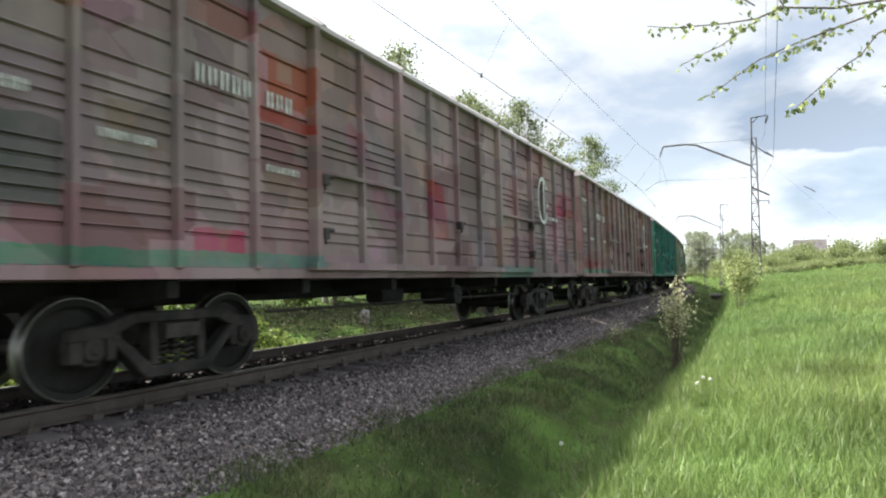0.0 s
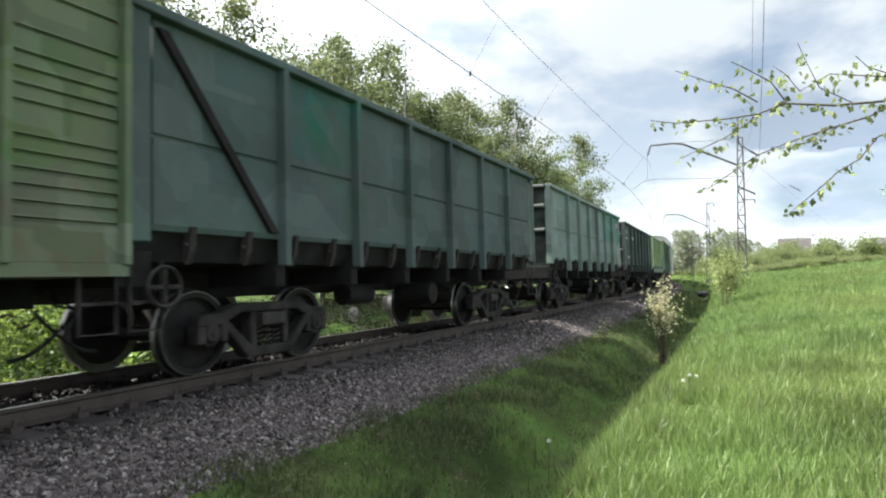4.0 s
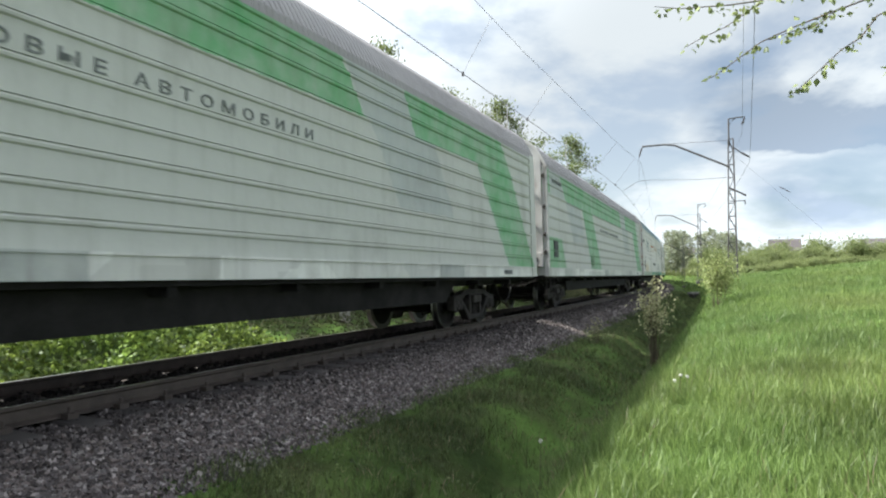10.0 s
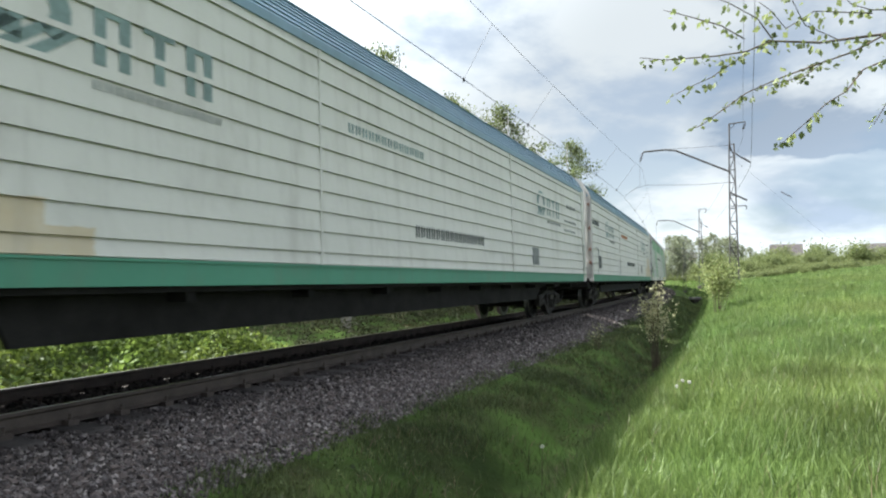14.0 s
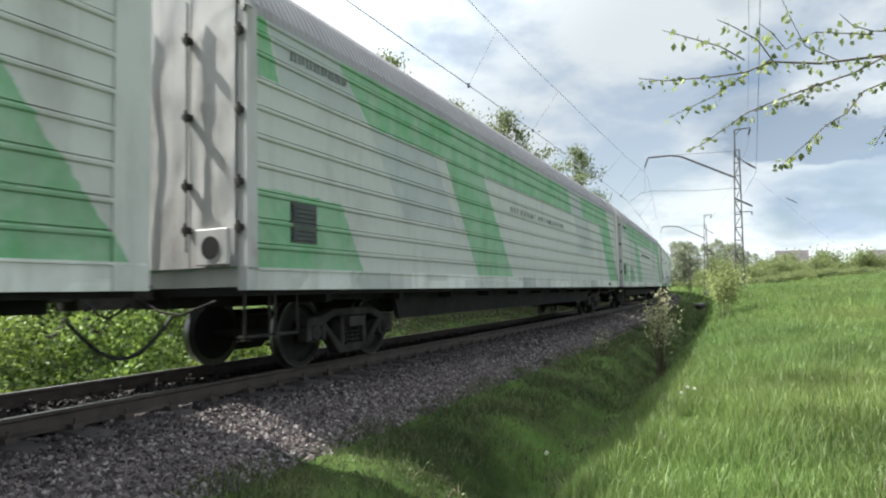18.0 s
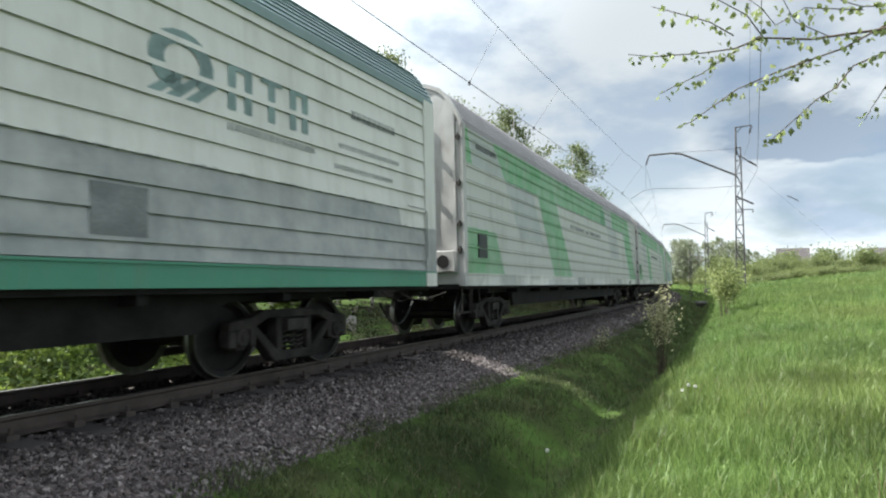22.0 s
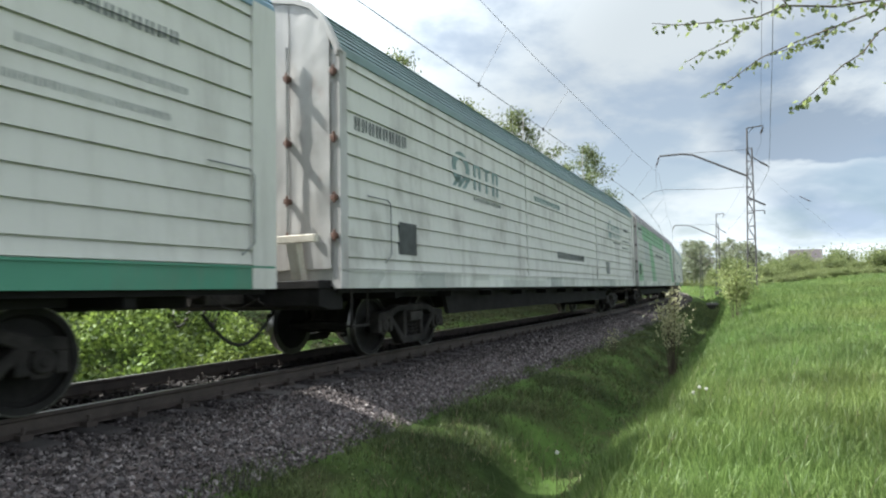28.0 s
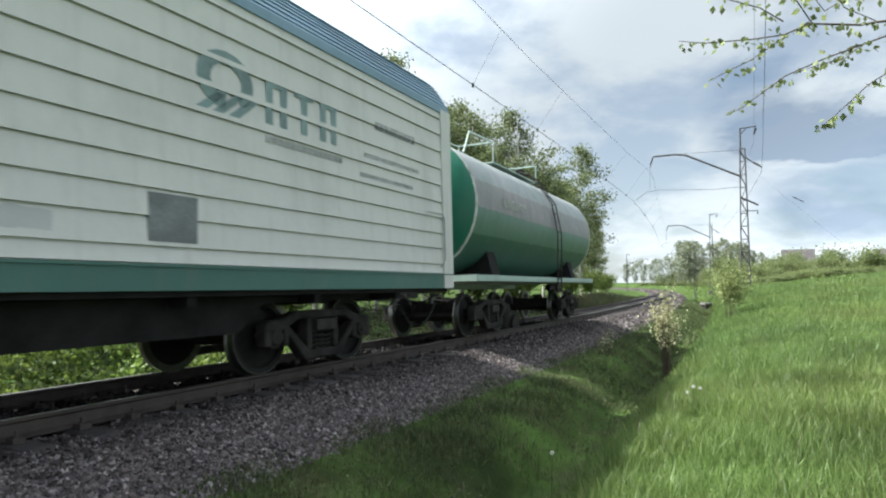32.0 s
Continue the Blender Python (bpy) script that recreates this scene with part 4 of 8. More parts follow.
SILL_SAND = livery("green_and_cream_sill", (0.07, 0.22, 0.15), [((0.52, 0.50, 0.46), 1.0, 1.4, (a0, a0), (a0 + 8.6, a0 + 8.6))], dirt_amount=0.4)
SILL_PATCHED = livery("patched_green_sill", (0.06, 0.13, 0.11), [((0.10, 0.25, 0.18), 1, 1.4, (a0 + 1.2, a0 + 1.2), (a0 + 3.0, a0 + 3.0)), ((0.35, 0.40, 0.38), 1, 1.4, (a0 + 3.0, a0 + 3.0), (a0 + 4.1, a0 + 4.1)), ((0.45, 0.50, 0.47), 1, 1.4, (a0 + 5.9, a0 + 5.9), (a0 + 8.2, a0 + 8.2))], dirt_amount=0.3)
SIDE_G = [
    livery("white_and_green_side", W0, green_fields()),
    livery("white_and_green_side_b", (0.470, 0.478, 0.455), green_fields([(G1, 1.3, 2.1, (a0 + 3.0, a0 + 3.0), (a0 + 5.0, a0 + 4.5))]), dirt_amount=0.45),
    livery("white_and_green_side_c", (0.49, 0.50, 0.473), green_fields([((0.22, 0.31, 0.38), 1.3, 2.2, (a0 + 2.4, a0 + 1.9), (a0 + 13.0, a0 + 12.2)), (G0, 1.3, 2.2, (a0 + 6.72, a0 + 6.1), (a0 + 8.92, a0 + 8.17))]), dirt_amount=0.4),
    livery("white_and_green_side_d", (0.505, 0.505, 0.483), green_fields([((0.40, 0.45, 0.47), 1.3, 1.9, (a0 + 3.4, a0 + 3.2), (a0 + 6.3, a0 + 6.0)), (G1, 3.5, 4.0, (a0 + 9.6, a0 + 9.4), (a0 + 12.4, a0 + 12.0))]), dirt_amount=0.38),
    livery("white_and_green_side_e", (0.48, 0.488, 0.462), green_fields([(G1, 3.47, 3.98, (a0 + 13.9, a0 + 13.9), (a0 + 15.1, a0 + 14.9))]), dirt_amount=0.45),
]
CREAM, SAND = (0.585, 0.572, 0.540), (0.50, 0.40, 0.25)
SIDE_W = {
    "plain": livery("cream_white_side", CREAM, [((0.36, 0.37, 0.36), 1.62, 2.28, (a0 + 0.98, a0 + 0.98), (a0 + 1.36, a0 + 1.36)), ((0.55, 0.47, 0.36), 1.5, 1.95, (a0 + 2.25, a0 + 2.25), (a0 + 2.75, a0 + 2.75)), ((0.38, 0.36, 0.35), 1.47, 1.66, (a0 + 3.35, a0 + 3.35), (a0 + 4.3, a0 + 4.3)), ((0.50, 0.52, 0.51), 1.3, 2.0, (a0 + 7.9, a0 + 7.9), (a0 + 12.5, a0 + 12.5)), ((0.36, 0.37, 0.37), 1.55, 1.72, (a0 + 13.4, a0 + 13.4), (a0 + 16.2, a0 + 16.2))], dirt_amount=0.22, streak=0.2),
    "sand": livery("cream_white_side_sand", CREAM, [(SAND, 1.3, 1.75, (a0 + 2.6, a0 + 2.6), (a0 + 5.2, a0 + 5.2)), (SAND, 1.75, 1.9, (a0 + 3.2, a0 + 3.2), (a0 + 4.2, a0 + 4.2)), ((0.45, 0.33, 0.2), 2.9, 3.0, (a0 + 8.3, a0 + 8.3), (a0 + 11, a0 + 11))], dirt_amount=0.25, streak=0.25),
    "rust": livery("cream_white_side_rust", CREAM, [((0.44, 0.32, 0.17), 1.6, 2.55, (a0 + 21.0, a0 + 21.0), (a0 + 22.5, a0 + 22.2)), (SAND, 1.3, 1.9, (a0 + 20.0, a0 + 20.0), (a0 + 23.0, a0 + 22.8))], dirt_amount=0.28, rust=(0.30, 0.17, 0.08), rust_amount=0.2),
    "sandlow": livery("cream_white_side_low_sand", CREAM, [(SAND, 1.3, 1.56, (a0 + 2.4, a0 + 2.4), (a0 + 4.53, a0 + 4.53)), (SAND, 1.56, 1.76, (a0 + 2.4, a0 + 2.4), (a0 + 4.10, a0 + 4.10))], dirt_amount=0.3, streak=0.3),
    "grey": livery("cream_white_side_grey", (0.62, 0.61, 0.585), [((0.25, 0.262, 0.265), 1.3, 1.88, (a0 + 7.0, a0 + 7.0), (a0 + 15.3, a0 + 15.3)), ((0.27, 0.285, 0.29), 1.88, 2.51, (a0 + 8.76, a0 + 8.76), (a0 + 12.9, a0 + 12.9)), ((0.21, 0.225, 0.23), 1.3, 2.03, (a0 + 15.0, a0 + 15.0), (a0 + 23.6, a0 + 23.6)), ((0.21, 0.225, 0.23), 2.03, 2.30, (a0 + 15.0, a0 + 15.0), (a0 + 22.2, a0 + 22.2)), ((0.31, 0.32, 0.32), 1.3, 1.88, (a0 + 3.5, a0 + 3.5), (a0 + 6.0, a0 + 6.0))], dirt_amount=0.3),
    "worn": livery("dirty_cream_side", (0.57, 0.56, 0.53), [], dirt=(0.17, 0.145, 0.13), dirt_amount=0.75, streak=0.45),
}


def with_material(ob, mat):
    ob.material_slots[0].link = "OBJECT"
    ob.material_slots[0].material = mat
    return ob


def shared(shape, name, cache={}):
    if name not in cache:
        cache[name] = shape.mesh(name.split("/")[0], M_BOARD)
    return cache[name]


def company_mark(parent, d, z):
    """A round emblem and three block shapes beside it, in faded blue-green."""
    x, n = AW + 0.008, 18
    mark = "faded blue-green painted mark"
    ring = Shape()
    for i in range(n - 2):
        a, b = 2 * math.pi * i / n - 0.9, 2 * math.pi * (i + 1) / n - 0.9
        ring.add([(x, d + 0.5 + r * math.cos(q), z + 0.4 + 0.8 * r * math.sin(q)) for q, r in ((a, 0.22), (b, 0.22), (b, 0.40), (a, 0.40))], [(0, 1, 2, 3)])
    emblem = part("emblem", ring, M_MARK_BLUE, parent, mark)
    for k in range(3):
        y = d + 0.05 + k * 0.22
        part("stroke", Shape().add([(x, y, z), (x, y + 0.16, z), (x, y + 0.52, z + 0.30), (x, y + 0.42, z + 0.32)], [(0, 1, 2, 3)]), M_MARK_BLUE, emblem)
    for k, w in enumerate((0.36, 0.36, 0.34)):
        y = d + 1.10 + k * 0.50
        t = 0.115
        legs = [(y + w - t, z + 0.08), (y + w - t, z + 0.53), (y + t, z + 0.53), (y + t, z + 0.08)] if k != 1 else [(y + w / 2 + t / 2, z + 0.53), (y + w / 2 + t / 2, z + 0.08), (y + w / 2 - t / 2, z + 0.08), (y + w / 2 - t / 2, z + 0.53), (y, z + 0.53)]
        outline = [(y, z + 0.08), (y, z + 0.58), (y + 0.06, z + 0.64), (y + w - 0.06, z + 0.64), (y + w, z + 0.58), (y + w, z + 0.08)] + legs if k != 1 else [(y, z + 0.64), (y + w, z + 0.64), (y + w, z + 0.53)] + legs
        part("block", Shape().prism(outline, "x", x - 0.004, x), M_MARK_BLUE, emblem)
    stencil(parent, d + 1.1, z - 0.14, x, 1.5, 0.08, 14, M_MARK_PALE, "small_marking")


TAG_STROKES = [(6.56 - AB + k * 0.11, 1.56 - 0.09 * (k % 3), (0.10, -0.06, 0.16, 0.0, -0.12)[k % 5]) for k in range(7)]


def car_carrier(look_of, variant, label, slogan=False, vent=True, tag=False):
    w = thing("car_carrier", label, "railway wagon", "wagons of the passing train")
    white = look_of == "white"
    side = SIDE_W[variant] if white else SIDE_G[variant]
    with_material(part("body", shared(AUTO_CORE, "body/auto"), None, w), side)
    for me in LAP_MESHES if white else BOARD_MESHES:
        with_material(part("side_board", me, None, w), side)
    sill = with_material(part("side_sill", shared(AUTO_SILL, "side_sill/auto"), None, w), (SILL_PATCHED if variant == "plain" else SILL_SAND if variant == "sand" else SILL_GREEN) if white and variant != "worn" else SILL_WHITE)
    part("side_sill", AUTO_MESHES["sill_far"], None, w)
    part("underframe_girder", AUTO_MESHES["girder"], None, w)
    part("underframe", AUTO_MESHES["floor"], None, w)
    dull = variant in ("grey", "worn")
    roof = part("roof", ROOF_BLUE if white else ROOF_GREY, None, w, ("dull grey-teal roof of long strips" if dull else "blue roof of long strips") if white else "mauve-grey corrugated roof")
    if dull:
        with_material(roof, M_ROOF_TEAL)
    with_material(part("corner_post", shared(AUTO_POST, "corner_post/auto"), None, w), M_ENDDOOR)
    with_material(part("corner_post", shared(AUTO_POST_REAR, "corner_post/rear"), None, w), side)
    for k, me in enumerate(DOOR_MESHES):
        part("end_door", me, None, w, "dented grimy white end door" if k == 0 else "")
    part("roof_end_strip", GABLE_MESH, None, w)
    for x in (-0.7, 0.0, 0.79):
        part("locking_bar", BAR_MESH, None, w).location = (x, -AB - 0.105, 0)
    for z in (1.75, 2.25, 3.05, 3.95):
        part("hinge", HINGE_MESH if white else HINGE_MESH_GREY, None, w).location = (AW - 0.05, -AB - 0.05, z)
        part("hinge", HINGE_MESH if white else HINGE_MESH_GREY, None, w).location = (0.79, -AB - 0.10, z)
    if white:
        part("end_beam", END_BEAM_MESH, None, w)
        part("footstep", STEP_MESH, None, w, "bent iron footstep").location = (0.2, 0.35 - AB, 0)
        for me in RAMP_MESHES:
            part(me.name.split(".")[0], me, None, w, "pale painted ramp board" if "board" in me.name else "")
        for d in (7.73, 15.45):
            strip = part("seam_strip", shared(Shape().box(AW - 0.02, AW + 0.017, d - AB - 0.02, d - AB + 0.02, 1.31, 4.20), "seam_strip/%s" % d), None, w)
            with_material(strip, side)
        company_mark(w, 3.40 - AB, 2.90)
        company_mark(w, 17.50 - AB, 2.90)
        part("vent_grille", Shape().box(AW - 0.02, AW + 0.015, 1.52 - AB, 2.08 - AB, 1.57, 2.07), M_GRILLE, w, "dark grey vent grille")
        part("patch", Shape().box(AW - 0.02, AW + 0.012, 17.06 - AB, 17.62 - AB, 1.52, 1.98), M_GREY_PATCH, w, "dull grey square patch")
        part("conduit", PIPE_MESH, None, w).location = (0, 0.6 - AB, 0)
        part("conduit", PIPE_MESH, None, w).location = (0, 22.4 - AB, 0)
        stencil(w, 0.35 - AB, 3.24, AW + 0.012, 1.5, 0.19, 8, M_MARK_DARK, "number_marking")
        stencil(w, 10.4 - AB, 1.84, AW + 0.008, 3.2, 0.21, 16, M_MARK_DARK, "web_marking")
        stencil(w, 8.4 - AB, 3.22, AW + 0.008, 2.4, 0.14, 13, M_MARK_ORANGE if variant in ("sand", "rust") else M_MARK_DARK if slogan else M_MARK_BLUE, "faded_marking")
        stencil(w, 20.9 - AB, 3.42, AW + 0.008, 1.2, 0.12, 9, M_MARK_DARK, "small_marking")
        stencil(w, 20.6 - AB, 2.95, AW + 0.008, 1.6, 0.07, 20, M_MARK_PALE, "small_marking")
        stencil(w, 20.5 - AB, 2.65, AW + 0.008, 1.5, 0.07, 20, M_MARK_PALE, "small_marking")
        if slogan or variant == "sand":
            lettering(w, "ВОВРЕМЯ !", 11.75 - AB, 3.02, AW + 0.03, 0.36, 3.7, M_MARK_ORANGE if slogan else M_MARK_FADED, "faded orange slogan" if slogan else "washed-out ochre slogan", 0.01)
    else:
        if tag:
            scrawl = Shape()
            for k, (y, z, lean) in enumerate(TAG_STROKES):
                scrawl.prism([(y, z), (y + 0.05, z), (y + 0.05 + lean, z + 0.34), (y + lean, z + 0.34)], "x", AW + 0.002, AW + 0.006)
            tagged(part("graffiti", scrawl, M_UNDER, w, "black sprayed scrawl"), "black sprayed scrawl", kind="stuff")
        if vent:
            part("vent_frame", Shape().box(AW - 0.02, AW + 0.015, 0.74 - AB, 1.24 - AB, 1.63, 2.12), M_GRILLE, w, "dark vent opening")
            for me in GRILLE_SLATS:
                part("vent_slat", me, None, w)
        lettering(w, "ЛЕГКОВЫЕ АВТОМОБИЛИ", 8.85 - AB, 2.865, AW + 0.006, 0.135, 4.95, M_MARK_DARK, "dark stencilled words", 0.012, 1.75)
        stencil(w, 0.75 - AB, 3.86, AW + 0.012, 1.25, 0.17, 8, M_MARK_DARK, "number_marking")
        stencil(w, 20.9 - AB, 1.12, AW + 0.016, 0.55, 0.10, 9, M_MARK_DARK, "small_marking")
        plate = part("buffer_plate", PLATE_MESH, None, w, "grimy white plate with a round hole")
        part("round_hole", HOLE_MESH, None, plate)
        part("footstep", STEP_MESH, None, w, "bent iron footstep").location = (0.2, 0.05 - AB, 0)
        part("footstep", STEP_MESH, None, w).location = (0.2, 0.55 - AB, 0)
    for d in (-8.92, 8.52):
        add_bogie(w, d)
    add_couplers(w, AUTO_L / 2)
    return w


# ---- boxcars ----
BOX_LEN = 16.6
BH = BOX_LEN / 2
BAY = BOX_LEN / 16
DENSE = [4.02, 3.70, 3.38, 3.06, 2.86, 2.73, 2.60, 2.47, 2.20, 2.07, 1.94, 1.81, 1.68, 1.55]
WIDE = [4.02, 3.70, 3.38, 3.06, 2.74, 2.42, 2.10, 1.78, 1.52]
DOOR_BAY = [4.02, 3.70, 3.38, 3.06, 2.92, 2.80, 2.68, 2.20, 1.94, 1.81, 1.68, 1.55]


def grooved_panel(y0, y1, grooves, x=1.5, z0=1.22, z1=4.30):
    """A pressed steel sheet with level grooves."""
    pts = [(x, z0)]
    for z in sorted(grooves):
        pts += [(x, z - 0.022), (x - 0.028, z - 0.012), (x - 0.028, z + 0.008), (x + 0.006, z + 0.022), (x, z + 0.034)]
    pts += [(x, z1), (x - 0.06, z1), (x - 0.06, z0)]
    return Shape().prism(pts, "y", y0, y1)


BOX_PANELS = []
for k in range(16):
    grooves = DOOR_BAY if k in (4, 5, 10, 11) else WIDE if 6 <= k <= 9 else DENSE
    proud = 0.025 if 4 <= k <= 11 else 0.0
    BOX_PANELS.append(grooved_panel(-BH + k * BAY + 0.03, -BH + (k + 1) * BAY - 0.03, grooves, 1.47 + proud).mesh("side_panel", M_BOARD))
def baked(me, *offset):
    """A copy of a mesh moved to its place on the wagon, so that the paint runs on across it."""
    me = me.copy()
    me.transform(Matrix.Translation(offset))
    return me


BOX_POST = Shape().prism([(1.40, -0.05), (1.56, -0.035), (1.56, 0.035), (1.40, 0.05)], "z", 1.20, 4.32).mesh("post", M_BOARD, 0.008)
BOX_POST_WIDE = Shape().prism([(1.40, -0.07), (1.585, -0.055), (1.585, 0.055), (1.40, 0.07)], "z", 1.20, 4.32).mesh("post", M_BOARD, 0.008)
BOX_POSTS = [baked(BOX_POST_WIDE if k in (4, 6, 10, 12) else BOX_POST, 0.02 if 4 <= k <= 12 else 0, -BH + k * BAY - (0.03 if k == 16 else 0), 0) for k in range(1, 17)]
BOX_CORE = Shape().box(-1.46, 1.40, -BH + 0.02, BH - 0.02, 1.20, 4.32).mesh("body", M_BOARD)
BOX_SILL = Shape().box(-1.5, 1.52, -BH, BH, 1.10, 1.215).mesh("side_sill", M_BOARD)
roof_arc = [(1.60, 4.30), (1.60, 4.36)] + [(1.56 * math.cos(a), 4.36 + 0.36 * math.sin(a)) for a in [math.pi * i / 16 for i in range(1, 16)]] + [(-1.60, 4.36), (-1.60, 4.30)]
BOX_ROOF = Shape().prism(roof_arc, "y", -BH - 0.06, BH + 0.06)
for k in range(9):
    y = -BH + 0.3 + k * (BOX_LEN - 0.6) / 8
    BOX_ROOF.prism([(x * 1.012, z + 0.02) for x, z in roof_arc[1:-1]] + [(-1.4, 4.3), (1.4, 4.3)], "y", y - 0.04, y + 0.04)
M_ROOF_PALE = livery("dusty_pale_roof", (0.36, 0.33, 0.33), [], dirt=(0.2, 0.17, 0.16), dirt_amount=0.5)
BOX_ROOF = BOX_ROOF.mesh("roof", M_ROOF_PALE)
BOX_TRACK = Shape().prism([(1.50, 1.20), (1.66, 1.20), (1.66, 1.30), (1.60, 1.30), (1.60, 1.24), (1.50, 1.24)], "y", -BH + 4.0, -BH + 12.5).mesh("door_track", M_BOARD)
BOX_DOOR_BAR = Shape().box(1.50, 1.58, -BAY, BAY, -0.03, 0.03).mesh("door_bar", M_BOARD, 0.008)
BOX_DOOR_BARS = [baked(BOX_DOOR_BAR, 0.01, -BH + d * BAY, 2.46) for d in (5, 11)]
# end walls are coloured dark for the shade between the wagons
M_SHADED_END = material("sooty_wagon_end", (0.022, 0.026, 0.023), 0.8, scale=2.5, fine=25, vary=0.4, tint=(0.04, 0.048, 0.042), dirt=(0.05, 0.045, 0.042), dirt_amount=0.6, spec=0.1)
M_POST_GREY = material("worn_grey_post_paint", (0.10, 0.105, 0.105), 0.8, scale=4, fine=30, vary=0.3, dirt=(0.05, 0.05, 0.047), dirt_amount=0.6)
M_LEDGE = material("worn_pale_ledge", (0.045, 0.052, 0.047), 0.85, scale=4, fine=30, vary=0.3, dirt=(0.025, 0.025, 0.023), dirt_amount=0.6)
# teal and green end paint, darkened for the same shade
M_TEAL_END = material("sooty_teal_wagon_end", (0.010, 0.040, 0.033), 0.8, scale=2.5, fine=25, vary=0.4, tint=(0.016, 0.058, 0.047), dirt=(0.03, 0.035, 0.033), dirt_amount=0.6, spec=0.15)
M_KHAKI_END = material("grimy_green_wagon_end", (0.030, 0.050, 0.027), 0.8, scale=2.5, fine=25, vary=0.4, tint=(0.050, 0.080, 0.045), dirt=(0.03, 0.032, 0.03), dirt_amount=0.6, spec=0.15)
LOCK = Shape().box(1.52, 1.63, -0.06, 0.06, -0.07, 0.07).tube((1.60, 0.02, 0.05), (1.60, 0.16, 0.05), 0.03, 8).tube((1.62, -0.03, -0.14), (1.62, -0.03, 0.0), 0.02, 6).mesh("door_lock", M_IRON, 0.01)
BOX_END = Shape().box(-1.46, 1.46, -BH - 0.02, -BH + 0.03, 1.2, 4.32)
BOX_END_RIBS = [Shape().prism([(-BH - 0.02, z - 0.13), (-BH - 0.05, z - 0.05), (-BH - 0.05, z - 0.01), (-BH - 0.02, z + 0.20)], "x", -1.25, 1.25).mesh("end_rib", M_BOARD, 0.01) for z in (1.75, 2.35, 2.95, 3.55, 4.0)]
BOX_END = BOX_END.mesh("end_wall", M_BOARD)
BOX_CORNER = Shape().prism([(1.34, -BH - 0.05), (1.53, -BH - 0.05), (1.53, -BH + 0.10), (1.34, -BH + 0.10)], "z", 1.12, 4.32).mesh("corner_post", M_BOARD, 0.012)
BOX_UNDER = Shape().box(-0.28, 0.28, -BH + 0.1, BH - 0.1, 0.82, 1.12)
BOX_UNDER = BOX_UNDER.mesh("centre_sill", M_UNDER)
BOX_CROSS = Shape().box(-1.4, 1.4, -0.07, 0.07, 0.92, 1.12).mesh("cross_beam", M_UNDER)
BRAKE_TANK = Shape().lathe([(0, 0.02), (0.02, 0.19), (0.75, 0.19), (0.77, 0.02)], (0.45, 0.6, 0.78), 16).mesh("brake_reservoir", M_UNDER, smooth=True)
BRAKE_CYL = Shape().tube((0.7, -1.6, 0.82), (0.7, -0.9, 0.82), 0.17, 14).mesh("brake_cylinder", M_UNDER, smooth=True)
ROD = Shape().tube((1.0, -4.5, 0.70), (1.0, 4.5, 0.70), 0.02, 6).mesh("brake_rod", M_CAST)
LADDER = Shape().path([(1.45, 0, 1.25), (1.45, 0, 0.6), (1.45, 0.34, 0.6), (1.45, 0.34, 1.25)], 0.02, 6).box(1.40, 1.48, 0, 0.34, 0.85, 0.88).mesh("footstep", M_CAST)


def ring_mark(parent, d, z, mat):
    sh = Shape()
    x, n = 1.59, 22
    for i in range(n):
        if i in (0, 1, 20):
            continue
        a, b = 2 * math.pi * i / n, 2 * math.pi * (i + 1) / n
        sh.add([(x, d + 0.42 * r * math.cos(q), z + 0.62 * r * math.sin(q)) for q, r in ((a, 0.82), (b, 0.82), (b, 1.0), (a, 1.0))], [(0, 1, 2, 3)])
    sh.box(x - 0.004, x + 0.004, d + 0.02, d + 0.10, z - 0.45, z + 0.5)
    part("emblem", sh, mat, parent, "white painted ring")
    stencil(parent, d + 0.22, z - 0.48, x, 1.0, 0.10, 9, mat, "small_marking")


